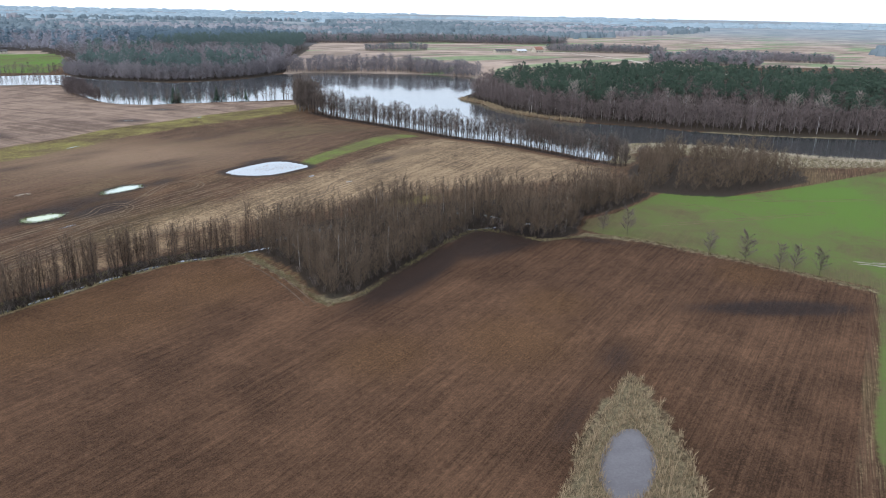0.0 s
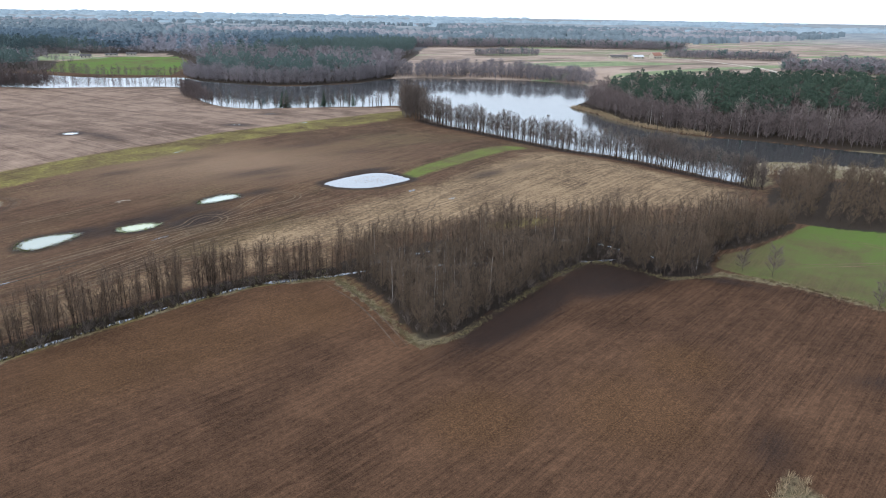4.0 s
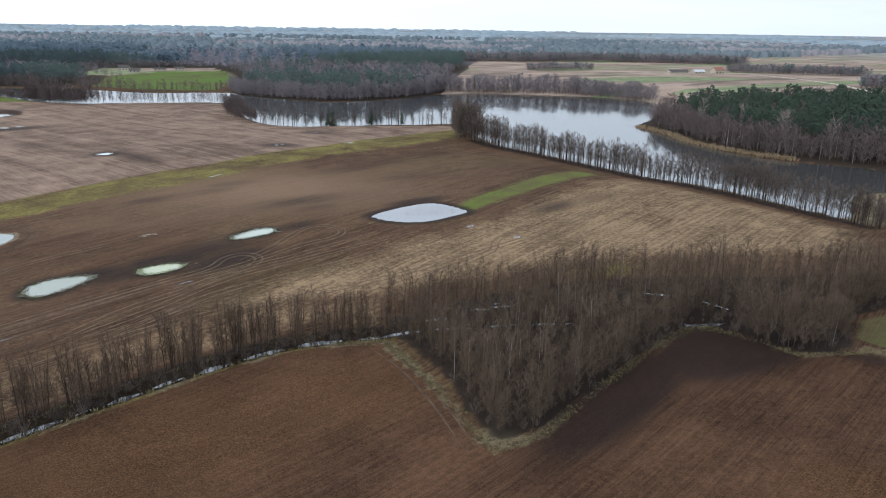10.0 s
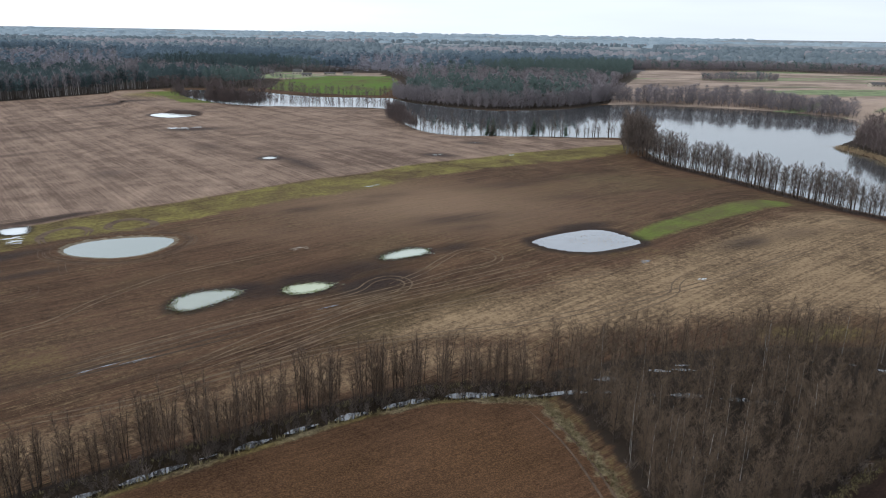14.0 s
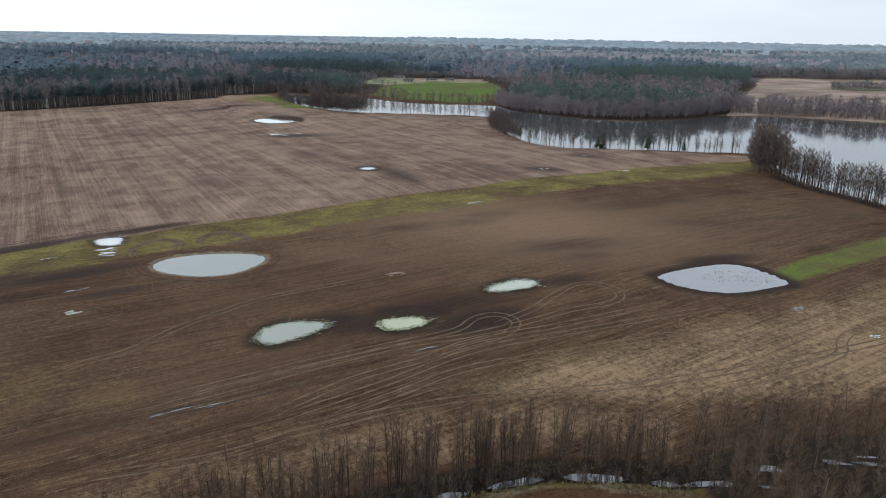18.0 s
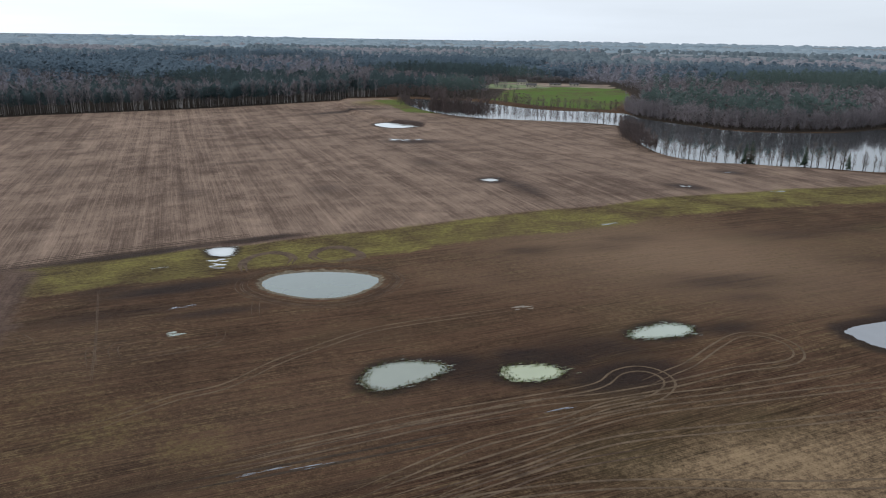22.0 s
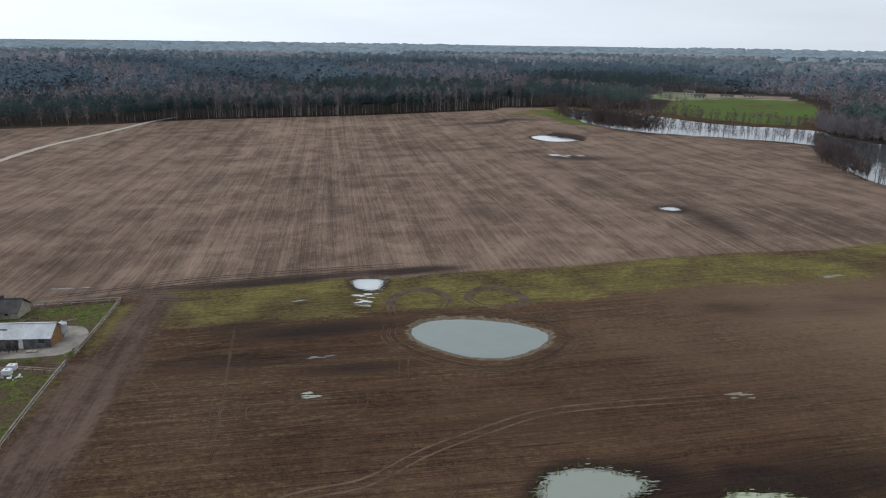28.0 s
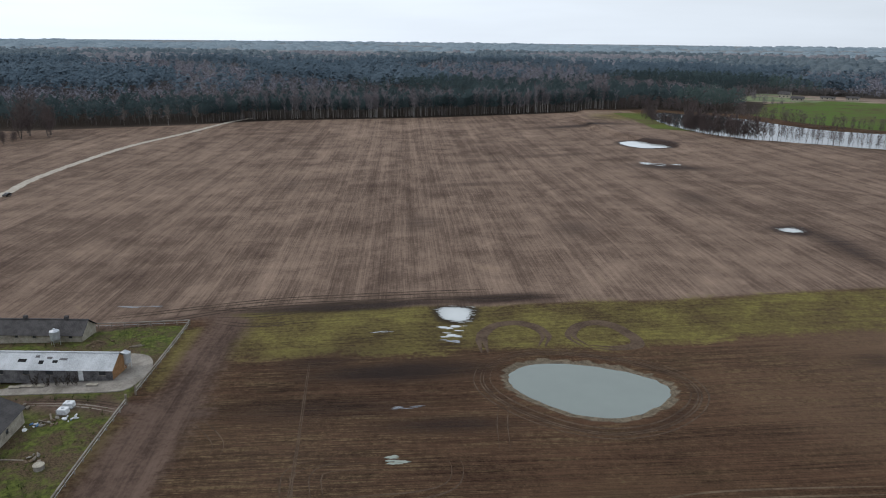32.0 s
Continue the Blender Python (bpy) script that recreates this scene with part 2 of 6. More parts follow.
    c = n.mix(n.math("MULTIPLY", n.ease(n.math("ADD", n.attr("straw"), n.math("MULTIPLY", ragged, 0.8)), 0.15, 1.0), 0.9), c, straw)
    c = n.mix(n.math("MULTIPLY", n.ease(n.math("ADD", n.attr("weeds"), n.math("MULTIPLY", ragged, 0.9)), 0.2, 0.95), 0.75), c, grass)
    c = n.mix(n.math("MULTIPLY", zone("grass", 2.2, 5.0), n.ease(blend((mid, 0.7), (r45, 0.5)), 0.4, 0.75, 0.45, 1.0)), c, grass)
    lawn = n.ease(blend((n.noise(0.16, 6, 0.65), 1.0), (fine, 0.45)), 0.60, 0.84)
    lawn = n.mix(lawn, n.mix(n.ease(grit, 0.35, 0.65), (0.048, 0.034, 0.021), (0.135, 0.096, 0.060)), n.mix(n.ease(fine, 0.35, 0.65), (0.034, 0.046, 0.012), (0.122, 0.142, 0.034)))
    c = n.mix(zone("yard", 1.0, 1.2), c, lawn)
    c = n.mix(zone("wedge", 1.6, 2.0), c, n.mix(0.35, crop, grass))
    c = n.mix(zone("front", 0.4, 0.5), c, front)
    c = n.mix(n.math("MULTIPLY", zone("crop", 0.6, 0.8), n.ease(blend((big, 0.8), (mid, 0.4)), 0.42, 0.62, 0.55, 1.0)), c, crop)
    c = n.mix(n.ease(n.math("ADD", n.attr("meadow"), n.math("MULTIPLY", ragged, 0.5)), 0.3, 0.7), c, meadow)
    c = n.mix(n.ease(n.math("ADD", n.attr("dry"), n.math("MULTIPLY", ragged, 0.9)), 0.3, 0.8), c, dry)
    # wood floor: dark litter, deepened for shade under trees; far tone paled for haze
    c = n.mix(n.math("MULTIPLY", n.ease(n.math("ADD", n.attr("wood"), ragged), 0.3, 0.7), 0.9), c, n.mix(n.attr("floor_haze"), (0.030, 0.024, 0.019), (0.095, 0.092, 0.096)))
    # blue-grey aerial haze painted into the ground colour with distance
    c = n.mix(n.attr("far_haze"), c, n.mix(n.ease(big, 0.35, 0.65), (0.140, 0.165, 0.182), (0.23, 0.238, 0.24)))
    clay = n.mix(n.ease(blend((fine, 0.7), (grit, 0.4)), 0.4, 0.7), (0.085, 0.068, 0.048), (0.225, 0.185, 0.132))
    c = n.mix(n.ease(n.math("ADD", n.attr("rim"), n.math("MULTIPLY", ragged, 0.3)), 0.5, 0.8), c, clay)
    track = n.mix(n.ease(blend((fine, 0.5), (mid, 0.5), (rows(135, 60, 2.4), 0.5), (rows(135, 9, 0.4, 3), 0.25)), 0.62, 1.12), (0.040, 0.025, 0.019), (0.150, 0.102, 0.078))
    c = n.mix(zone("track", 2.6, 4.0), c, track)
    wet = n.ease(n.math("ADD", n.math("MULTIPLY", n.attr("wet"), 1.2), n.math("MULTIPLY", n.math("ADD", ragged, n.math("SUBTRACT", r45, 0.5)), 0.55)), 0.15, 0.85)
    c = n.mix(n.math("MULTIPLY", wet, 0.95), c, n.mix(0.55, n.mix(1.0, c, (0.31, 0.27, 0.28), "MULTIPLY"), n.mix(n.ease(grit, 0.35, 0.7), (0.014, 0.010, 0.009), (0.040, 0.029, 0.024))))
    n.bump(blend((fine, 0.5), (grit, 0.45), (clod, 0.25), (r45c, 0.4)), 0.8, 0.4)
    return n.done(c, n.ease(wet, 0.0, 1.0, 0.95, 0.75), 0.0, 0.06)


def water_material(name, colour, rough=0.06, ripple=0.04, scale=1.2, ior=1.9):
    n = Nodes(name)
    tone = n.noise(0.15, 4)
    n.bump(n.noise(scale, 4, 0.6), ripple, 0.05)
    n.bsdf.inputs["IOR"].default_value = ior
    return n.done(n.mix(tone, tuple(v * 0.8 for v in colour), colour), rough, 0.0, 0.8)


M = {
    "soil": soil_material(),
    "lake": water_material("lake_water", (0.036, 0.040, 0.041), 0.07, 0.12, 0.5, 3.0),
    "pond_clay": water_material("clay_pond_water", (0.120, 0.148, 0.116), 0.06, 0.04, 1.2, 1.85),
    "pond_grey": water_material("grey_pond_water", (0.16, 0.165, 0.175), 0.05),
    "pond_milky": water_material("milky_green_pond_water", (0.185, 0.205, 0.140), 0.06, 0.04, 1.2, 1.9),
    "pond_algae": water_material("algae_pond_water", (0.31, 0.345, 0.165), 0.06, 0.04, 1.2, 2.0),
    # near-white base stands in for the bright sky these puddles mirror
    "pond_pale": water_material("sky_white_pond_water", (0.54, 0.56, 0.54)),
    "pond_muddy": simple("muddy_pond_water", (0.080, 0.071, 0.074), (0.120, 0.108, 0.112), 0.3, 0.3, 0, 0.02, spec=0.2),
    "ditch": water_material("ditch_water", (0.05, 0.05, 0.05), 0.05),
    "bark": simple("alder_bark", (0.024, 0.019, 0.016), (0.075, 0.060, 0.049), 3.0, 0.95, 0, 0.4, 0.5),
    "twig": simple("alder_twigs", (0.076, 0.053, 0.038), (0.160, 0.115, 0.083), 0.6, 0.95, 0, 0, 0.6),
    "thicket": simple("thicket_twigs", (0.058, 0.042, 0.030), (0.166, 0.122, 0.087), 0.3, 0.95, 0, 0, 0.3, True),
    "twig_dark": simple("dark_shore_twigs", (0.072, 0.057, 0.049), (0.150, 0.120, 0.103), 0.3, 0.95, 0, 0, 0.5),
    "birch": simple("birch_bark", (0.13, 0.118, 0.106), (0.34, 0.32, 0.30), 1.2, 0.85, 0, 0.3, 0.3),
    "birch_far": simple("far_birch_bark", (0.16, 0.14, 0.13), (0.36, 0.34, 0.32), 0.4, 0.9, 0, 0, 0.6, True),
    "birch_twig": simple("pale_birch_twigs", (0.13, 0.108, 0.095), (0.27, 0.23, 0.205), 0.3, 0.95, 0, 0, 0.5, True),
    "bark_far": simple("far_bark", (0.07, 0.062, 0.058), (0.15, 0.13, 0.12), 0.4, 0.95, 0, 0, 0.6, True),
    "twig_far": simple("far_twigs", (0.066, 0.053, 0.052), (0.160, 0.126, 0.118), 0.06, 0.95, 0, 0, 0.5, True),
    "needle": simple("pine_needles", (0.021, 0.034, 0.025), (0.052, 0.072, 0.050), 0.05, 0.9, 0, 0, 0.5, True),
    # far needle and twig tones, with aerial haze mixed into the colour
    "needle_west": simple("faint_haze_needles", (0.028, 0.043, 0.046), (0.060, 0.083, 0.084), 0.02, 0.9, 0, 0, 0.3, True),
    "needle_far": simple("hazy_far_pine_needles", (0.040, 0.059, 0.056), (0.087, 0.115, 0.104), 0.02, 0.9, 0, 0, 0.4, True),
    "twig_hazy": simple("hazy_grey_twigs", (0.108, 0.098, 0.108), (0.230, 0.203, 0.211), 0.03, 0.95, 0, 0, 0.4, True),
    "needle_far_haze": simple("haze_tinted_needles", (0.057, 0.083, 0.107), (0.104, 0.137, 0.164), 0.008, 0.9, 0, 0, 0.3, True),
    "twig_far_haze": simple("haze_tinted_twigs", (0.147, 0.148, 0.175), (0.257, 0.246, 0.274), 0.008, 0.95, 0, 0, 0.3, True),
    # woods beyond 1250 m: haze painted in as blue-grey base colour
    "far_haze": simple("distant_woods", (0.080, 0.106, 0.124), (0.150, 0.176, 0.190), 0.005, 0.95, 0, 0, 0.35, True),
    "far_haze_bare": simple("hazed_bare_woods", (0.145, 0.150, 0.166), (0.240, 0.230, 0.240), 0.006, 0.95, 0, 0, 0.35, True),
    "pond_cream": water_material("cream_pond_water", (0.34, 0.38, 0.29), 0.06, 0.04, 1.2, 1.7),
    # outermost woods, palest and bluest for the thickest painted haze
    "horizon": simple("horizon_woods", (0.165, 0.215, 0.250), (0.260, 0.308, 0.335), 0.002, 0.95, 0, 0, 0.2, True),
    "reed": simple("dry_reed", (0.115, 0.084, 0.052), (0.360, 0.272, 0.170), 0.5, 0.95, 0, 0, 0.7, True),
    "reed_tall": simple("tall_dry_reed", (0.21, 0.175, 0.125), (0.42, 0.36, 0.27), 0.1, 0.95, 0, 0, 0.5, True),
    "grass_dry": simple("dry_grass_blades", (0.075, 0.064, 0.032), (0.20, 0.165, 0.09), 0.4, 0.95, 0, 0, 0.7, True),
    "gravel": simple("pale_gravel", (0.30, 0.26, 0.21), (0.52, 0.47, 0.40), 0.4, 0.95, 0, 0.3),
    "rut_soft": simple("faint_rut", (0.055, 0.037, 0.026), (0.130, 0.092, 0.064), 0.25, 0.95, 0, 0.4),
    "grass_green": simple("green_grass_blades", (0.030, 0.042, 0.012), (0.105, 0.125, 0.040), 0.3, 0.95, 0, 0, 0.7, True),
    "rut": simple("pressed_rut", (0.070, 0.049, 0.033), (0.165, 0.119, 0.078), 0.25, 0.95, 0, 0.4),
    "rut_dark": simple("wet_rut", (0.032, 0.023, 0.017), (0.080, 0.058, 0.042), 0.3, 0.95, 0, 0.4),
    "clay": simple("pale_dried_mud", (0.15, 0.125, 0.10), (0.32, 0.28, 0.235), 0.8, 0.95, 0, 0.3),
    "concrete": simple("old_concrete", (0.15, 0.132, 0.112), (0.34, 0.31, 0.27), 0.35, 0.9, 0, 0.3),
    "plaster": simple("stained_plaster", (0.22, 0.195, 0.155), (0.48, 0.44, 0.36), 0.8, 0.9, 0, 0.2),
    "wall_grey": simple("grey_block_wall", (0.045, 0.042, 0.044), (0.20, 0.19, 0.19), 0.7, 0.9, 0, 0.4),
    "roof_pale": simple("pale_corrugated_sheet", (0.30, 0.31, 0.32), (0.56, 0.575, 0.59), 0.35, 0.6, 0.0, 0.1, 0.2, spec=0.3),
    "roof_grey": simple("weathered_roof_sheet", (0.045, 0.042, 0.043), (0.110, 0.103, 0.10), 0.6, 0.85, 0, 0.2, 0.15),
    "brick": simple("orange_gable_boards", (0.20, 0.11, 0.055), (0.38, 0.22, 0.11), 2.0, 0.85, 0, 0.3),
    "steel": simple("galvanised_steel", (0.36, 0.38, 0.40), (0.60, 0.62, 0.64), 1.5, 0.45, 0.5, 0.05, spec=0.4),
    "white": simple("white_plastic", (0.55, 0.56, 0.57), (0.80, 0.80, 0.80), 1.5, 0.5, 0, 0.05, spec=0.3),
    "blue": simple("blue_plastic", (0.05, 0.12, 0.22), (0.10, 0.20, 0.34), 2.0, 0.5, 0, 0.05, spec=0.3),
    "dark": simple("opening_shade", (0.010, 0.010, 0.011), (0.03, 0.03, 0.03), 2.0, 0.6, 0, 0),
    "glass": simple("window_glass", (0.02, 0.024, 0.028), (0.05, 0.055, 0.06), 2.0, 0.1, 0, 0, spec=0.6),
    "timber": simple("grey_timber", (0.12, 0.10, 0.08), (0.28, 0.24, 0.19), 2.0, 0.9, 0, 0.3),
    "earth": simple("bare_earth", (0.09, 0.065, 0.045), (0.20, 0.15, 0.105), 0.6, 0.95, 0, 0.5),
    "rubber": simple("black_rubber", (0.010, 0.010, 0.010), (0.03, 0.03, 0.03), 4.0, 0.8, 0, 0.1),
    "car_paint": simple("black_car_paint", (0.012, 0.012, 0.014), (0.02, 0.02, 0.024), 3.0, 0.25, 0.0, 0, spec=0.5),
    "tile_red": simple("red_roof_tile", (0.16, 0.08, 0.06), (0.28, 0.15, 0.11), 1.0, 0.85, 0, 0.2),
    "foil": simple("pale_foil", (0.55, 0.55, 0.54), (0.78, 0.78, 0.77), 0.5, 0.5, 0, 0.1),
}

# ---- the plan, in metres ----
LAKE = 1.0
# knolls and hollows of the fields: x, y, height over the general slope, reach
KNOLLS = [
    (14.7, 117.1, -1.1, 45), (0, 158, -2.9, 40), (30, 250, 0.2, 45), (-30, 235, 1.0, 45), (-50.7, 207.3, 0.4, 45),
    (177, 475, -8.0, 130), (54, 424, -4.2, 70), (90, 309, 0.0, 50), (40, 216, 1.0, 45), (-233, 537, 2.0, 80),
    (-120, 234, 1.2, 45), (-83, 190, 1.2, 45), (-122, 366, 3.2, 70), (-161, 252, 1.1, 45), (-129, 192, 2.2, 45),
    (-210, 206, -0.9, 45), (-178, 175, 2.3, 40), (-310, 680, 5.5, 70), (60, 64, 1.0, 50), (113, 113, 0.3, 50),
]
FRONT = [(130, 80), (122, 95.5), (111, 112), (101, 127), (89, 137), (77, 138), (71, 147), (63, 153), (52, 146), (37, 133),
         (22, 119), (15, 116.5), (12, 124), (8.5, 138), (4, 150), (-1, 160), (-10, 159.5), (-20, 157), (-29, 151.5), (-37.4, 145),
         (-44.6, 138.5), (-51.4, 132.5), (-58, 127.5), (-65, 121.6), (-95, 96), (-160, 40), (-160, -120), (0, -120), (10, -22)]
MARGIN = FRONT[4:25]
STRIP_N = [(-209, 216), (-194, 229), (-172, 245), (-160, 255), (-142, 271), (-126, 284), (-109, 302), (-90, 322), (-69, 340), (-50, 366), (-23, 391), (1, 416), (50, 452)]
STRIP_S = [(-183, 198), (-170, 210), (-152, 226), (-141, 235), (-125, 251), (-114, 262), (-101, 278), (-82, 295), (-63, 312), (-49, 332), (-30, 354), (-4, 376), (45, 420)]
GREEN_WEDGE = [(27.5, 257), (31, 251.5), (56, 275), (89, 303), (91, 314), (74, 306), (48, 282)]
CROP = [(138, 170), (132, 167), (123, 161), (110, 154), (98, 151), (92, 143), (96, 137), (103, 129), (113, 114), (124, 97.5), (134, 82), (110, 60), (84, 38), (30, -20), (80, -120), (420, -120), (420, 190), (238, 170), (191, 162), (158, 159)]
LAKE_EDGE = [(178, 476), (176, 450), (180, 393), (197, 350), (224, 331), (257, 298), (294, 275), (341, 257), (450, 225), (760, 170), (760, 90),
             (450, 150), (290, 208), (254, 232), (240, 254), (219, 268), (200, 277), (184, 271), (172, 256), (161, 240), (153, 253), (146, 267), (139, 283), (129, 299), (117, 312), (106, 331), (94, 353), (82, 375), (70, 394),
             (62, 425), (62, 478), (30, 478), (-5, 475), (-45, 471), (-68, 489), (-88, 535), (-107, 603), (-170, 604), (-211, 599), (-249, 612),
             (-300, 660), (-330, 720), (-296, 725), (-272, 732), (-192, 690), (-147, 694), (-118, 692), (-100, 662), (-67, 637), (-33, 617),
             (-4, 622), (36, 645), (72, 688), (133, 690), (207, 667), (247, 618), (216, 545), (200, 508)]
DITCH = [(-95, 99), (-72, 119), (-60.5, 129.5), (-53.5, 135.5), (-46.5, 141.5), (-39, 148), (-30, 154.5), (-20.5, 160), (-9.8, 162.5), (-1, 163)]
DITCH_EAST = [(56, 176), (64, 172.5), (70, 169), (76, 161), (80, 156), (86, 151), (95, 148)]
DITCH_MID = [(-1, 163), (4, 164.5), (12, 164.8), (22, 164), (31, 163.2), (44, 161), (56, 157), (66, 155), (75, 155), (82, 153.5)]
SHORE_E = [(57, 412), (66, 388), (77, 371), (89, 349), (101, 327), (112, 308), (124, 295), (134, 279), (141, 263), (148, 249), (154, 236), (156, 226)]
DIRT_WAY = [(-120, 120), (-150, 148), (-158.5, 156), (-176.5, 178), (-184, 187.5), (-206, 209), (-217, 214), (-199.5, 216), (-181.5, 197), (-161.5, 177), (-149.5, 163.5), (-120, 134)]
YARD = [(-157, 152.5), (-167, 162.5), (-179, 175), (-193.5, 189.5), (-209.5, 205), (-226, 190), (-260, 160), (-200, 100)]
WEST_EDGE = [(-602, 452), (-594, 474), (-571, 512), (-504, 583), (-435, 655), (-366, 722)]
POINT = [(184, 476), (185, 450), (187, 396), (203, 356), (229, 337), (262, 304), (298, 281), (343, 263), (450, 232), (560, 210), (600, 300), (450, 380), (360, 440), (280, 520), (225, 545), (203, 505)]
WEST_WOOD = WEST_EDGE + [(-345, 748), (-300, 748), (-262, 762), (-290, 880), (-335, 905), (-335, 1005), (-250, 1500), (-1700, 1500), (-1900, 300), (-900, 180), (-670, 330)]
NORTH_WOOD = [(-112, 704), (-96, 660), (-64, 641), (-33, 624), (-4, 628), (34, 650), (68, 700), (92, 800), (130, 960), (170, 1200), (120, 1500), (-360, 1500), (-336, 1008), (-190, 1014), (-165, 955), (-140, 900), (-122, 790)]
CARR = [(137, 176), (146, 167), (155, 163), (178, 166), (196, 169), (206, 186), (200, 204), (184, 222), (166, 224), (150, 204), (141, 190)]
FAR_GREEN = [(-285, 880), (-240, 940), (-170, 950), (-150, 900), (-128, 790), (-134, 712), (-165, 708), (-205, 718), (-258, 752)]
FAR_YARD = [(-330, 905), (-285, 880), (-240, 940), (-170, 950), (-190, 1010), (-330, 1000)]
# ponds: outline, kind of water, wet rim reach, what it is
PONDS = [
    ([(-134, 228), (-132.5, 234), (-127, 239), (-118, 243), (-110, 243.5), (-106.3, 240.5), (-105.8, 233.5), (-109, 225.3), (-116.5, 221.2), (-126, 221.3), (-131.5, 223.6)],
     "pond_clay", 3.0, "green-grey clay pond with a raised earth rim in a field"),
    ([(-1.5, 247.3), (5, 255), (15, 262.3), (23, 262), (31, 251), (25.5, 245), (17.3, 239), (9, 238.2), (2, 241.5)],
     "pond_grey", 7.0, "grey rainwater pond standing in a dark hollow"),
    ([(-42, 229), (-39.3, 234), (-35, 237.8), (-30.6, 237.6), (-31.6, 233), (-36.5, 229.2), (-40.8, 227)], "pond_cream", 6.0, "pale shallow puddle with a ragged grassy edge"),
    ([(-61.2, 203.6), (-60.6, 206), (-54.6, 209), (-51, 207.6), (-52.2, 204.2), (-56.3, 201), (-59.6, 201.2)], "pond_algae", 7.0, "yellow-green algae puddle in dark wet soil"),
    ([(-83.4, 190), (-83.7, 195.3), (-80, 199.5), (-74.5, 201.6), (-71.4, 200.6), (-72.2, 197), (-75, 192), (-78.5, 187.7), (-81.5, 187.9)], "pond_milky", 6.0, "milky green puddle with a ragged edge in a field"),
    ([(-167, 246.8), (-165.5, 249.6), (-161.8, 251), (-158.6, 246), (-159.8, 243.4), (-163.5, 243.2)], "pond_pale", 5.0, "bright puddle across a grass strip beside tyre ruts"),
    ([(-267, 537), (-258, 553), (-243, 551), (-234.5, 541), (-244, 524), (-258, 526)], "pond_pale", 9.0, "white shining pond high in a dry field"),
    ([(-124.5, 366), (-122, 369.5), (-118.5, 368), (-120.5, 364.5)], "pond_pale", 12.0, "small bright puddle in a brown field"),
]
# dark damp patches: x, y, reach along, reach across, heading, strength
DAMP = [
    (104, 80, 20, 4.5, -18, 0.95), (60, 71, 9, 5, 55, 0.5), (42, 56, 14, 3, 45, 0.5), (49, 62, 12, 4, 50, 0.3), (62, 147, 16, 6, 38, 1.0), (38, 128, 28, 7.5, 42, 1.0), (66, 140, 20, 9, 15, 0.95), (88, 135, 16, 3, -40, 0.6),
    (60, 250, 14, 6, 40, 0.6), (15, 266, 14, 5, 30, 0.75), (-40, 210, 14, 7, 40, 0.85), (-56, 212, 12, 5, 20, 0.9), (-72, 203, 10, 5, 30, 0.8), (-24, 240, 10, 5, 30, 0.6), (-150, 195, 26, 6, 44, 0.45), (-120, 178, 34, 8, 44, 0.2), (-95, 203, 30, 9, 44, 0.25), (-64, 204, 20, 8, 30, 0.6), (-48, 219, 22, 10, 30, 0.55), (-80, 178, 24, 6, 44, 0.2), (-165, 215, 18, 7, 44, 0.35), (-24, 272, 26, 8, 30, 0.5), (-95, 305, 8, 3, 40, 0.2),
    (-150, 215, 22, 6, 44, 0.7), (-166, 208, 12, 5, 44, 0.5), (-95, 150, 30, 4, 44, 0.4), (-70, 162, 22, 3, 44, 0.35), (-130, 205, 16, 4, 44, 0.55), (-187, 236, 26, 4, 42, 0.85), (-160, 262, 16, 3.5, 40, 0.8),
    (-45, 392, 12, 7, 0, 0.75), (-30, 440, 14, 8, 0, 0.6), (-104, 358, 26, 7, 133, 0.6), (-205, 470, 26, 11, 10, 0.7), (-330, 600, 40, 10, 42, 0.7),
    (-180, 330, 16, 10, 133, 0.45), (-230, 310, 20, 9, 133, 0.4), (-165, 400, 24, 12, 133, 0.45), (-260, 380, 30, 8, 44, 0.4), (-300, 430, 40, 8, 44, 0.4), (-330, 330, 30, 10, 133, 0.4), (-280, 470, 40, 7, 44, 0.4),
    (-32, 270, 16, 7, 30, 0.4), (-20, 261, 12, 6, 30, 0.35), (-9, 329, 22, 9, 25, 0.4), (-53, 302, 16, 7, 30, 0.4), (-77, 279, 14, 7, 35, 0.45), (60, 330, 20, 9, 40, 0.3),
    (78, 262, 20, 8, 35, 0.38), (98, 268, 20, 6, 30, 0.28), (-60, 290, 22, 7, 40, 0.35), (15, 310, 24, 9, 20, 0.35), (10, 345, 30, 10, 20, 0.3), (-20, 320, 20, 9, 20, 0.3), (130, 180, 14, 4, 60, 0.5),
]
RED = [(-30, 128, 22), (-45, 118, 18), (45, 85, 15), (112, 98, 10), (-10, 140, 18), (20, 88, 12), (60, 98, 10)]


def smooth(a, b, v):
    u = np.clip((np.asarray(v, float) - a) / (b - a), 0, 1)
    return u * u * (3 - 2 * u)


def rounded(outline, per=5):
    """A closed outline drawn smoothly through its corners."""
    p = np.array(outline, float)
    a, b, c, d = np.roll(p, 1, 0), p, np.roll(p, -1, 0), np.roll(p, -2, 0)
    rows = []
    for k in range(per):
        t = k / per
        rows.append(0.5 * (2 * b + (c - a) * t + (2 * a - 5 * b + 4 * c - d) * t**2 + (3 * b - a - 3 * c + d) * t**3))
    return np.stack(rows, 1).reshape(-1, 2)


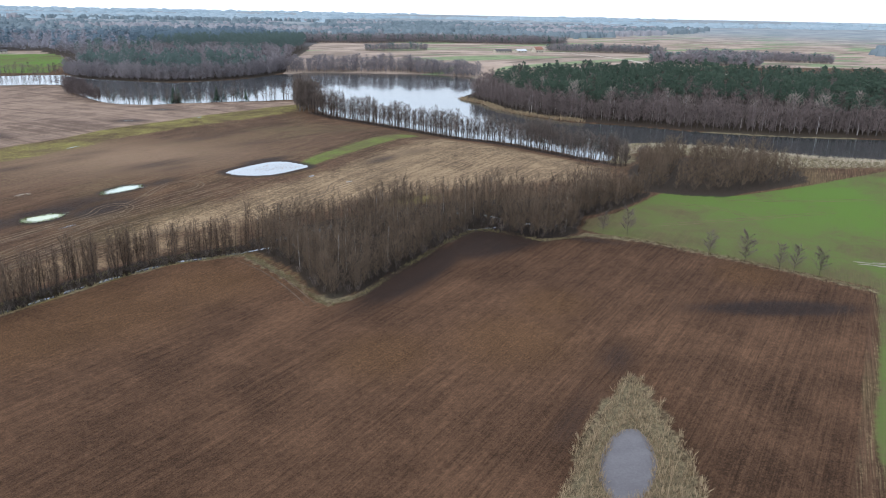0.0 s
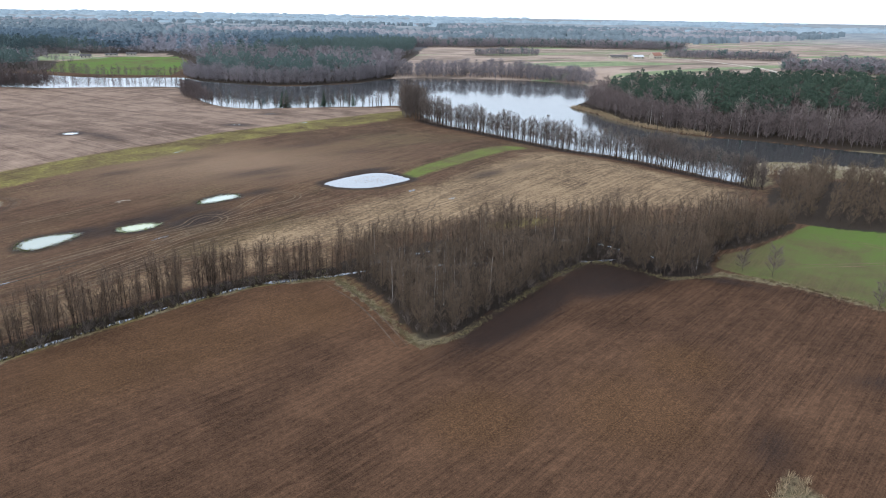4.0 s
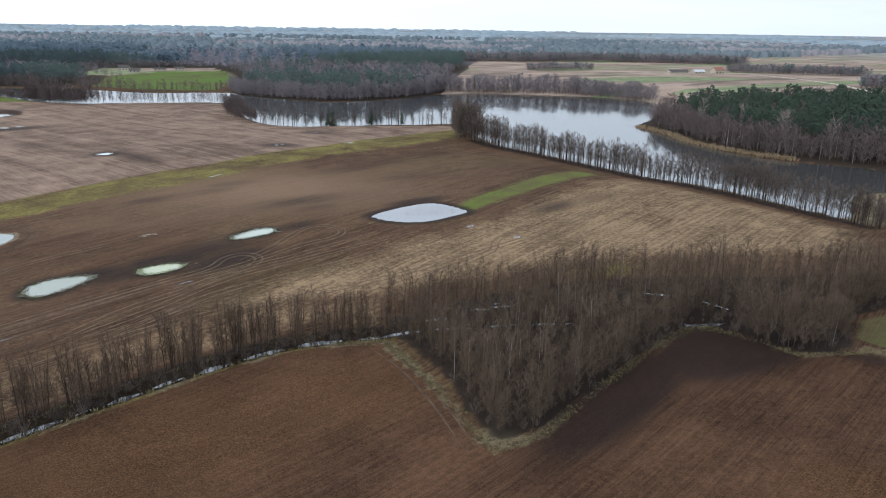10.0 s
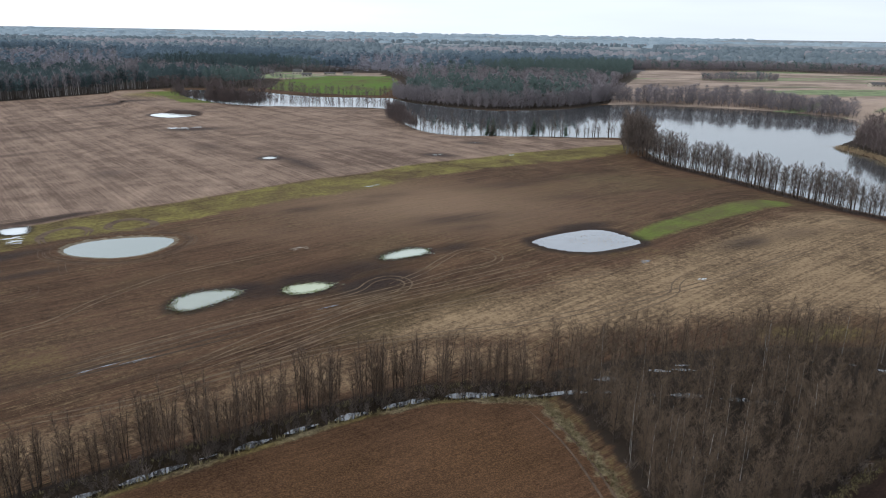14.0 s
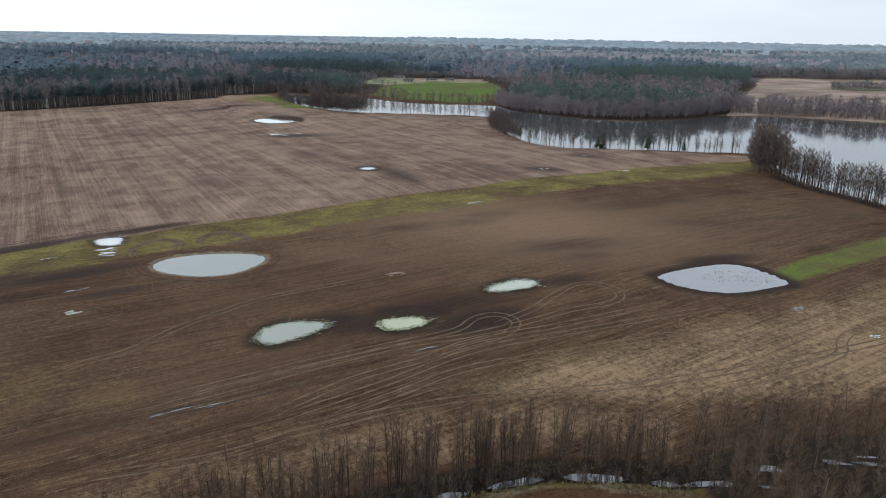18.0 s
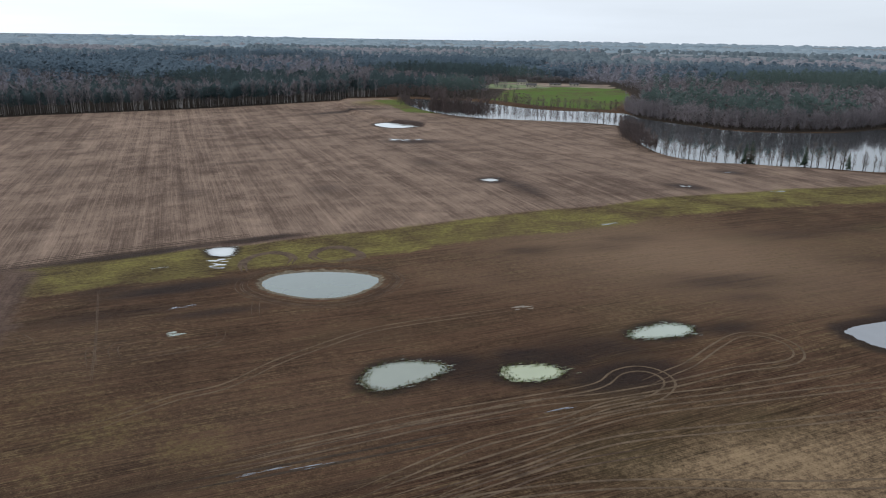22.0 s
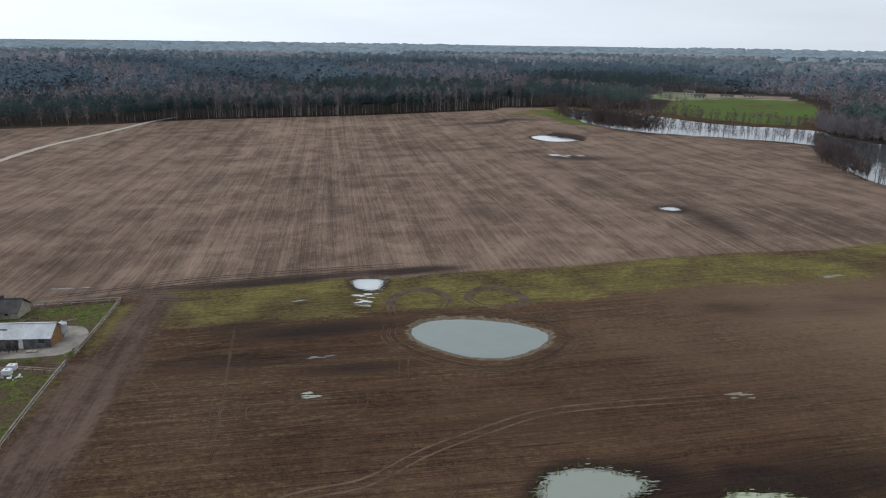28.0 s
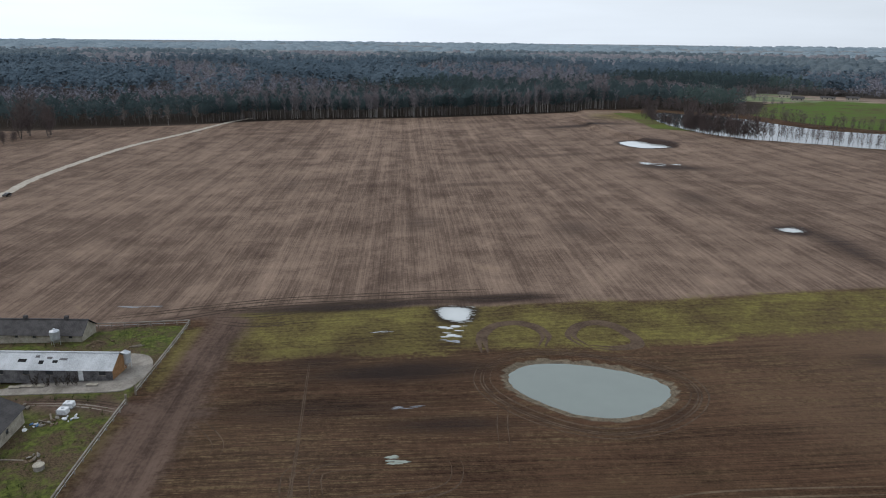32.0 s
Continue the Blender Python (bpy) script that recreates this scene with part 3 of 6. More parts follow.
def along(line, step):
    """Points every step metres along an open line, drawn smoothly through its corners."""
    p = np.array(line, float)
    p = np.vstack([2 * p[0] - p[1], p, 2 * p[-1] - p[-2]])
    out = []
    for k in range(1, len(p) - 2):
        a, b, c, d = p[k - 1 : k + 3]
        m = max(2, int(np.hypot(*(c - b)) / step * 3))
        t = (np.arange(m) / m)[:, None]
        out.append(0.5 * (2 * b + (c - a) * t + (2 * a - 5 * b + 4 * c - d) * t**2 + (3 * b - a - 3 * c + d) * t**3))
    q = np.vstack(out + [p[-2:-1]])
    s = np.r_[0, np.cumsum(np.hypot(*np.diff(q, axis=0).T))]
    want = np.linspace(0, s[-1], max(2, int(s[-1] / step) + 1))
    return np.stack([np.interp(want, s, q[:, 0]), np.interp(want, s, q[:, 1])], 1)


def reach(line, x, y, closed=False):
    """How far each x, y lies from a line."""
    p = np.asarray(line, float)
    q = np.roll(p, -1, 0) if closed else p[1:]
    best = np.full(np.shape(x), 1e9)
    for (ax, ay), (bx, by) in zip(p if closed else p[:-1], q):
        dx, dy = bx - ax, by - ay
        t = np.clip(((x - ax) * dx + (y - ay) * dy) / (dx * dx + dy * dy + 1e-9), 0, 1)
        best = np.minimum(best, (x - ax - t * dx) ** 2 + (y - ay - t * dy) ** 2)
    return np.sqrt(best)


def within(outline, x, y):
    p = np.asarray(outline, float)
    odd = np.zeros(np.shape(x), bool)
    for (ax, ay), (bx, by) in zip(p, np.roll(p, -1, 0)):
        if ay != by:
            odd ^= ((ay > y) != (by > y)) & (x < (bx - ax) * (y - ay) / (by - ay) + ax)
    return odd


def depth_in(outline, x, y, most=60.0):
    """Signed: how far inside an outline (outside is negative); beyond the given reach it stays at -most."""
    p = np.asarray(outline, float)
    x, y = np.asarray(x, float), np.asarray(y, float)
    out = np.full(x.shape, -most)
    near = (x > p[:, 0].min() - most) & (x < p[:, 0].max() + most) & (y > p[:, 1].min() - most) & (y < p[:, 1].max() + most)
    if near.any():
        d = reach(p, x[near], y[near], True)
        out[near] = np.where(within(p, x[near], y[near]), d, -np.minimum(d, most))
    return out


def _knoll_weights():
    p = np.array(KNOLLS)
    k = np.exp(-((p[:, None, 0] - p[None, :, 0]) ** 2 + (p[:, None, 1] - p[None, :, 1]) ** 2) / (2 * p[None, :, 3] ** 2))
    return np.linalg.solve(k + 0.15 * np.eye(len(p)), p[:, 2])


KNOLL_W = _knoll_weights()


def lie(x, y):
    """The lie of the land before ponds and ditches."""
    x, y = np.asarray(x, float), np.asarray(y, float)
    z = 0.027 * x + 0.0089 * y
    for (kx, ky, _, r), w in zip(KNOLLS, KNOLL_W):
        z = z + w * np.exp(-((x - kx) ** 2 + (y - ky) ** 2) / (2 * r * r))
    r = np.hypot(x + 50, y - 250)
    far = 4.0 + 24 * (np.clip(r, 0, 5200) / 4900) ** 2
    w = 1 - smooth(380, 1100, r)
    return z * w + far * (1 - w)


LAKE_LINE = rounded(LAKE_EDGE, 4)
POND_LINES = [rounded(p[0], 5) for p in PONDS]
POND_LEVEL = [float(np.mean(lie(l[:, 0], l[:, 1]))) - 0.1 for l in POND_LINES]
REED_POND = rounded([(59.3, 65.0), (58.4, 58.5), (57.2, 53.5), (55.2, 46.5), (52.6, 40.5), (49.8, 34), (46, 27), (27, 34), (33.3, 40.3), (40.6, 49.3), (46, 54.6), (52.3, 60.2)], 4)
REED_WATER = rounded([(50.3, 52.8), (46.0, 51.2), (42.0, 47.3), (38.8, 42.4), (38.6, 37.0), (43.5, 37.0), (48.6, 41.6), (51.0, 45.9), (51.8, 50.4)], 4)
REED_LEVEL = float(np.mean(lie(REED_POND[:, 0], REED_POND[:, 1]))) - 0.6
DITCH_LINE, DITCH_LINE_E, DITCH_LINE_M = along(DITCH, 4.0), along(DITCH_EAST, 4.0), along(DITCH_MID, 4.0)


def ground_z(x, y):
    """Height of the ground sheet."""
    x, y = np.asarray(x, float), np.asarray(y, float)
    z = lie(x, y)
    across = 0.72 * y - 0.69 * x
    wob = np.sin(across * 2.1 + 0.05 * x) + 0.8 * np.sin(across * 3.3 + 1.0)
    for line, level, pond in zip(POND_LINES, POND_LEVEL, PONDS):
        d = depth_in(line, x, y, 14.0)
        ragged = d + 0.12 * wob * (d > -3)
        w = smooth(-14, -2.5, d)
        combed = pond[1] not in ("pond_clay", "pond_grey")
        z = z * (1 - w) + (level - (0.04 if combed else -0.06)) * w - (0.0 if combed else 0.6) * smooth(0, 3.5, ragged)
        if pond[1] == "pond_clay":
            z = z + 0.4 * np.exp(-(((d + 1.8) / 1.0) ** 2))
    d = depth_in(REED_POND, x, y, 10.0)
    w = smooth(-6, 1.5, d)
    z = z * (1 - w) + (REED_LEVEL + 0.25) * w
    z = z - 0.7 * smooth(-0.8, 2.0, depth_in(REED_WATER, x, y, 6.0))
    near = (x > -110) & (x < 110) & (y > 90) & (y < 185)
    if near.any():
        cut = np.zeros(z.shape)
        cut[near] = smooth(2.3, 0.4, np.minimum(np.minimum(reach(DITCH_LINE, x[near], y[near]), reach(DITCH_LINE_E, x[near], y[near])), reach(DITCH_LINE_M, x[near], y[near])))
        z = z - 1.1 * cut
    hill = np.exp(-(((x - 285) / 90) ** 2 + ((y - 420) / 70) ** 2))
    z = z + 5.0 * hill
    d = depth_in(LAKE_LINE, x, y, 60.0)
    w = smooth(-45, -2, d)
    z = np.where(d > -59, np.maximum(z, LAKE + 0.3) * (1 - w) + (LAKE + 0.35) * w, z) - 2.2 * smooth(-1.0, 6, d)
    return z


def gz(x, y):
    return float(ground_z(np.array([x]), np.array([y]))[0])


def mesh_from(name, verts, faces, mats, index=None, flat=True):
    """A mesh from arrays of places and of triangles or quads."""
    verts, faces = np.asarray(verts, np.float32), np.asarray(faces, np.int32)
    me = bpy.data.meshes.new(name)
    me.vertices.add(len(verts))
    me.vertices.foreach_set("co", verts.ravel())
    k = faces.shape[1]
    me.loops.add(faces.size)
    me.loops.foreach_set("vertex_index", faces.ravel())
    me.polygons.add(len(faces))
    me.polygons.foreach_set("loop_start", np.arange(len(faces), dtype=np.int32) * k)
    me.polygons.foreach_set("loop_total", np.full(len(faces), k, np.int32))
    if index is not None:
        me.polygons.foreach_set("material_index", np.asarray(index, np.int32))
    for m in mats if isinstance(mats, (list, tuple)) else [mats]:
        me.materials.append(M[m])
    if not flat:
        me.polygons.foreach_set("use_smooth", np.ones(len(faces), bool))
    me.update(calc_edges=True)
    return me


def part(name, bm, material, parent=None, label=""):
    """Links a bmesh as one mesh object under a thing or under a part."""
    me = bpy.data.meshes.new(name)
    bm.to_mesh(me)
    bm.free()
    me.materials.append(M[material])
    ob = new(name, me)
    ob.parent = parent
    return tagged(ob, label)


def steps(*runs):
    """Grid lines: runs of (from, to, step)."""
    out = []
    for a, b, s in runs:
        out.extend(np.arange(a, b, s))
    return np.array(out)


def grown(start, stop, first, factor):
    out, v, s = [], start, first
    while abs(v) < abs(stop):
        out.append(v)
        s *= factor
        v += math.copysign(s, stop)
    return out + [stop]


# ---- the ground: one sheet to the horizon ----
gx = np.r_[grown(-660, -5000, 5, 1.14)[::-1], steps((-655, -260, 4.5), (-260, -140, 1.7), (-140, -25, 1.1), (-25, 150, 1.8), (150, 420, 5.0)), grown(420, 5000, 5, 1.14)]
gy = np.r_[grown(-90, -5000, 8, 1.2)[::-1], steps((-85, 24, 4.0), (24, 182, 1.8), (182, 245, 1.1), (245, 300, 1.7), (300, 740, 4.0)), grown(740, 5000, 4, 1.12)]
X, Y = np.meshgrid(gx, gy)
Z = ground_z(X, Y)
nx, ny = len(gx), len(gy)
corner = (np.arange(ny - 1)[:, None] * nx + np.arange(nx - 1)[None]).ravel()
quads = np.stack([corner, corner + 1, corner + nx + 1, corner + nx], 1)
ground_mesh = mesh_from("ground", np.stack([X.ravel(), Y.ravel(), Z.ravel()], 1), quads, "soil", flat=False)
gxr, gyr = X.ravel(), Y.ravel()
def ramp(outline, most=12.0):
    """A half at the outline, an eighth more for each metre inside."""
    return np.clip(0.5 + depth_in(outline, gxr, gyr, most) / 8, 0, 1)


zones = {}
zones["front"] = ramp(FRONT)
strip = rounded(STRIP_N + STRIP_S[::-1], 3)
FIELD_N = STRIP_N + [(62, 470), (-5, 474), (-45, 468), (-70, 488), (-92, 535), (-110, 600), (-170, 601), (-250, 610), (-350, 716), (-433, 651), (-502, 579), (-569, 508), (-592, 468), (-680, 330), (-560, 170), (-330, 60), (-226, 188)]
zones["far"] = ramp(FIELD_N)
zones["grass"] = ramp(strip)
zones["yard"] = ramp(YARD)
zones["wedge"] = np.maximum(ramp(rounded(GREEN_WEDGE, 3)), ramp([(-352, 688), (-318, 706), (-282, 658), (-250, 612), (-276, 606), (-312, 648)]))
g = 0.38 * np.exp(-(((gxr + 112) / 36) ** 2 + ((gyr - 160) / 17) ** 2))
g = np.maximum(g, 0.8 * smooth(5.0, 2.5, reach(DITCH, gxr, gyr)) * (gxr < 5))
for k in (2, 3, 4):
    g = np.maximum(g, 0.5 * np.exp(-((np.maximum(0, -depth_in(POND_LINES[k], gxr, gyr, 20)) / 2.2) ** 2)))
g = np.maximum(g, 1.0 * np.exp(-(((gxr + 330) / 28) ** 2 + ((gyr - 672) / 40) ** 2)))
g = np.maximum(g, 0.8 * np.exp(-(((gxr + 262) / 16) ** 2 + ((gyr - 626) / 14) ** 2)))
g = np.maximum(g, 0.5 * np.exp(-(((gxr - 20) / 30) ** 2 + ((gyr - 240) / 8) ** 2)))
g = np.maximum(g, 0.45 * smooth(4.5, 1.0, reach([(1, 160), (7, 147), (11.5, 133), (15, 121)], gxr, gyr)) * (depth_in(FRONT, gxr, gyr, 6) < 0))
g = np.maximum(g, 0.9 * np.exp(-(((gxr - 56) / 12) ** 2 + ((gyr - 188) / 5) ** 2)))
g = np.maximum(g, 0.8 * smooth(3.6, 1.2, reach([(-205, 204), (-195, 194.5), (-185.5, 185), (-181, 181.5)], gxr, gyr)))
g = np.maximum(g, 0.6 * smooth(2.6, 0.8, reach([(-174, 171.5), (-166, 163.5), (-158, 155.5)], gxr, gyr)))
zones["weeds"] = g
zones["crop"] = np.maximum(ramp(CROP), ramp(FAR_GREEN))
stubble = depth_in([(-6, 176), (30, 184), (80, 190), (134, 184), (150, 212), (150, 236), (132, 274), (104, 312), (92, 302), (58, 272), (34, 246), (10, 228), (-25, 203), (-60, 172)], gxr, gyr, 40)
zones["straw"] = np.maximum(smooth(-4, 18, stubble), 0.5 * smooth(12, 3, np.abs(reach(DITCH[:9], gxr, gyr) - 14)) * (gxr < 0) * (gyr > 100) * (depth_in(FRONT, gxr, gyr, 5) < 0))
wet = np.zeros(gxr.shape)
for line, pond in zip(POND_LINES, PONDS):
    d = depth_in(line, gxr, gyr, 20)
    wet = np.maximum(wet, 0.75 * smooth(-0.75 * pond[2] - 1, 0.5, d) ** 1.5 if pond[1] != "pond_clay" else 0.4 * np.exp(-(((d + 3.2) / 1.8) ** 2)))
for px, py, ra, rb, turn, s in DAMP:
    c, w = math.cos(radians(turn)), math.sin(radians(turn))
    u, v = (gxr - px) * c + (gyr - py) * w, -(gxr - px) * w + (gyr - py) * c
    wet = np.maximum(wet, s * np.exp(-((u / ra) ** 2) - (v / rb) ** 2))
wet = np.maximum(wet, 0.75 * smooth(6, 1, reach(SHORE_E, gxr, gyr)))
wet = np.maximum(wet, 0.85 * smooth(3.6, 1.6, reach([(-95, 101.5), (-73, 121), (-61, 131.3), (-54, 137.3), (-47, 143.5), (-39.7, 150), (-30.5, 156.5), (-20.7, 161.8), (-9.9, 164.3), (0, 165)], gxr, gyr)))
zones["wet"] = wet
zones["red"] = np.zeros(gxr.shape)
for px, py, r in RED:
    zones["red"] = np.maximum(zones["red"], np.exp(-((gxr - px) ** 2 + (gyr - py) ** 2) / r**2))
d_front = depth_in(FRONT, gxr, gyr, 10)
edge = reach(MARGIN[:13], gxr, gyr)
zones["dry"] = smooth(2.3, 0.8, edge) * (d_front < 0.3) * (0.75 + 0.2 * np.sin(gxr * 0.35))
zones["dry"] = np.maximum(zones["dry"], 0.8 * smooth(4.4, 3.0, reach(DITCH, gxr, gyr)) * (gxr < 0) * (depth_in(FRONT, gxr, gyr, 10) < 0.5) * (0.7 + 0.3 * np.sin(gxr * 0.45)))
zones["dry"] = np.maximum(zones["dry"], np.exp(-(((gxr - 16.0) / 4.5) ** 2 + ((gyr - 120.5) / 4.0) ** 2)) * (d_front < 0.3))
zones["dry"] = np.maximum(zones["dry"], smooth(-0.6, 0.4, depth_in(REED_POND, gxr, gyr, 10)))
zones["dry"] = np.maximum(zones["dry"], 0.8 * smooth(2.6, 0.6, reach([(91, 138), (103, 128), (113, 113), (124, 96), (132, 81)], gxr, gyr)))
zones["dry"] = np.maximum(zones["dry"], smooth(-16, -2, depth_in(LAKE_LINE, gxr, gyr, 30)) * (gxr > 158) * (gxr < 330) * (gyr < 300) * 0.9)
zones["dry"] = np.maximum(zones["dry"], smooth(-4, 3, depth_in([(206, 188), (240, 176), (300, 180), (420, 190), (420, 205), (300, 207), (256, 230), (220, 266), (194, 274), (186, 240)], gxr, gyr, 20)))
LANE = [(-164.5, 180.5), (-170.3, 178.6), (-177.3, 173.7), (-185.6, 170.4), (-193.8, 165), (-212, 152)]
zones["track"] = np.maximum(np.maximum(ramp(DIRT_WAY), np.clip(0.5 + (2.4 - reach(LANE, gxr, gyr)) / 8, 0, 1)), 0.66 * smooth(4.5, 1.5, reach([(-226, 188), (-209, 218), (-190, 236), (-165, 256), (-150, 268)], gxr, gyr)))
CLUMP = [(4, 161), (8, 153), (12, 142), (14, 128), (16.5, 120.6), (23.5, 122.8), (39, 136.3), (53, 147.3), (61.5, 153.6), (66, 158.5), (70, 149), (73, 143), (80, 139), (88, 141), (94, 149), (98, 154.5), (110, 157.5), (123, 164), (133, 171), (124, 177), (95, 176), (70, 180), (45, 181), (20, 177), (2, 170)]
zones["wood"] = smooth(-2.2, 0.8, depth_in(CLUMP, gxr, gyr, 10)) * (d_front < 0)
r_all = np.hypot(gxr + 50, gyr - 250)
east = gxr > 0.22 * (gyr - 640) + 60
zones["meadow"] = smooth(300, 420, r_all) * east * (gyr > 560) * (gxr > 60)
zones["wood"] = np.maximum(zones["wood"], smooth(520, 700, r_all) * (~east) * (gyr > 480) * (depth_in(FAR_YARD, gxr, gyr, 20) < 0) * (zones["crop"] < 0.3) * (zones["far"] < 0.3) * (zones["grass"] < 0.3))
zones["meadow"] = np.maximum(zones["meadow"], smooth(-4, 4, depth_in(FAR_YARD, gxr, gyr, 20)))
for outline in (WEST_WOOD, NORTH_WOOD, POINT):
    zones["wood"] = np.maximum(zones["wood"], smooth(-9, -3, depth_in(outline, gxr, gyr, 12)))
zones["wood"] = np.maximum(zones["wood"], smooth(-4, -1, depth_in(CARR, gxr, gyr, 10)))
zones["lush"] = np.maximum(smooth(120, 185, gxr + 0.25 * (gyr - 110)), smooth(200, 240, gyr))
zones["rim"] = np.exp(-(((depth_in(POND_LINES[0], gxr, gyr, 20) - 0.3) / 0.75) ** 2))
# wide lightened patches of the middle field, partly in place of haze over it
zones["pale"] = np.maximum(0.25 * np.exp(-(((gxr - 15) / 70) ** 2 + ((gyr - 312) / 55) ** 2)), 0.55 * np.exp(-(((gxr + 40) / 75) ** 2 + ((gyr - 290) / 48) ** 2)))
u, v = 0.72 * (gxr + 92) + 0.69 * (gyr - 166), -0.69 * (gxr + 92) + 0.72 * (gyr - 166)
zones["pale"] = np.maximum(zones["pale"], 0.2 * np.exp(-((u / 50) ** 2) - (v / 22) ** 2))
zones["pale"] = np.maximum(zones["pale"], 0.3 * np.exp(-(((gxr + 80) / 40) ** 2 + ((gyr - 252) / 20) ** 2)))
zones["pale"] = np.maximum(zones["pale"], 0.22 * np.exp(-(((gxr + 142) / 26) ** 2 + ((gyr - 178) / 20) ** 2)))
# painted haze by distance: over all far ground, and on the far wood floor
zones["far_haze"] = smooth(1300, 2600, r_all)
zones["floor_haze"] = smooth(750, 1000, r_all)
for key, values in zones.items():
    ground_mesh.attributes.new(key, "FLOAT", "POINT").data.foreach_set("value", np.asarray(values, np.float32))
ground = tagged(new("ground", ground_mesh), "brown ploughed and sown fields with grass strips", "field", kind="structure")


def sheet(name, outline, z, material):
    """A flat sheet within an outline."""
    bm = bmesh.new()
    bm.faces.new([bm.verts.new((px, py, z)) for px, py in outline])
    bmesh.ops.triangulate(bm, faces=bm.faces[:])
    me = bpy.data.meshes.new(name)
    bm.to_mesh(me)
    bm.free()
    me.materials.append(M[material])
    return new(name, me)


def pushed(outline, by):
    """An outline moved outwards."""
    p = np.asarray(outline, float)
    t = np.roll(p, -1, 0) - np.roll(p, 1, 0)
    nrm = np.stack([t[:, 1], -t[:, 0]], 1) / (np.hypot(*t.T)[:, None] + 1e-9)
    area = np.sum(p[:, 0] * np.roll(p[:, 1], -1) - np.roll(p[:, 0], -1) * p[:, 1])
    return p + nrm * (by if area > 0 else -by)


def combed_line(outline, reach_out=0.8, strip_wide=0.2, heading=40):
    """An outline frayed along the rows of the field, as water runs out along the drills."""
    p = np.asarray(outline, float)
    q = np.vstack([a + (b - a) * np.linspace(0, 1, 12, endpoint=False)[:, None] for a, b in zip(p, np.roll(p, -1, 0))])
    c, s = math.cos(radians(heading)), math.sin(radians(heading))
    mid = q.mean(0)
    u, v = (q - mid) @ (c, s), (q - mid) @ (-s, c)
    k = np.floor(v / strip_wide + 100)
    jag = np.sin(k * 12.9898 + np.sign(u) * 3.1) * 43758.5453
    jag = jag - np.floor(jag)
    u = u + np.sign(u) * (jag * 1.3 - 0.45) * reach_out * np.clip(np.abs(u) / 2.0, 0, 1)
    return mid + np.stack([u * c - v * s, u * s + v * c], 1)


def shallows(pond_object, line, level, material, count=90, heading=40):
    """Thin slivers of water lying between the drills round a puddle, fewer further out."""
    r = np.random.default_rng(len(line) + int(abs(line[0, 0])))
    mid = line.mean(0)
    c, s = math.cos(radians(heading)), math.sin(radians(heading))
    verts, faces = [], []
    for k in range(count):
        q = line[r.integers(len(line))]
        way = (q - mid) / np.hypot(*(q - mid))
        side = 1.0 if way @ (c, s) > 0 else 0.45
        o = q + way * (r.exponential(0.55) * side - 0.3) + r.normal(0, 0.25, 2)
        a, b = r.uniform(0.25, 1.2), r.uniform(0.04, 0.11)
        z = level + 0.02 + 0.03 * max(0.0, np.hypot(*(o - q)) - 2.0)
        n = len(verts)
        for u, v in ((-a, 0), (-a * 0.4, -b), (a * 0.5, -b * 0.8), (a, 0), (a * 0.4, b), (-a * 0.5, b * 0.9)):
            verts.append((o[0] + u * c - v * s, o[1] + u * s + v * c, z + 0.0004 * k))
        faces += [(n, n + 1, n + 2), (n, n + 2, n + 3), (n, n + 3, n + 4), (n, n + 4, n + 5)]
    ob = new("shallow_water", mesh_from("shallow_water", verts, faces, material))
    ob.parent = pond_object
    tagged(ob, "slivers of water between the drills", kind="stuff")


tagged(sheet("water", pushed(LAKE_LINE, 2.0), LAKE, "lake"), "calm dark lake and river reflecting a pale sky", "lake", kind="structure")
for line, level, pond in zip(POND_LINES, POND_LEVEL, PONDS):
    if pond[1] in ("pond_clay", "pond_grey"):
        outline = pushed(line, 1.6)
    else:
        outline = combed_line(line)
    ob = tagged(sheet("pond", outline, level - 0.02, pond[1]), pond[3], "pond", "ponds in the fields")
    if pond[1] not in ("pond_clay", "pond_grey"):
        shallows(ob, line, level - 0.005, pond[1])
FRAYED = [line for line, pond in zip(POND_LINES, PONDS) if pond[1] in ("pond_cream", "pond_algae", "pond_milky")]
tagged(sheet("pond", pushed(REED_WATER, 0.8), REED_LEVEL - 0.05, "pond_muddy"), "grey pond ringed by flattened dry reed", "pond", "ponds in the fields")


def ribbon(name, line, width, material, lift=0.03, level=None, thick=0.0, wobble=1.0, ends=8.0):
    """A band along a line, lying on the ground, or at its own drop below it."""
    p = along(line, 1.5)
    t = np.gradient(p, axis=0)
    nrm = np.stack([-t[:, 1], t[:, 0]], 1) / np.hypot(*t.T)[:, None]
    taper = np.minimum(1, np.minimum(np.arange(len(p)), np.arange(len(p))[::-1]) / ends + 0.15)[:, None]
    w = taper * width * (0.5 + wobble * (0.06 * np.sin(np.arange(len(p)) * 1.7) + 0.05 * np.sin(np.arange(len(p)) * 0.6)))[:, None]
    a, b = p + nrm * w, p - nrm * w
    if level is None:
        za, zc, zb = ground_z(a[:, 0], a[:, 1]) + lift, ground_z(p[:, 0], p[:, 1]) + lift + thick, ground_z(b[:, 0], b[:, 1]) + lift
    else:
        za = zc = zb = lie(p[:, 0], p[:, 1]) + level
    n = len(p)
    verts = np.vstack([np.c_[a, za], np.c_[p, zc], np.c_[b, zb]])
    k = np.arange(n - 1)
    faces = np.vstack([np.stack([k, k + n, k + n + 1, k + 1], 1), np.stack([k + n, k + 2 * n, k + 2 * n + 1, k + n + 1], 1)])
    return new(name, mesh_from(name, verts, faces[:, ::-1], material))


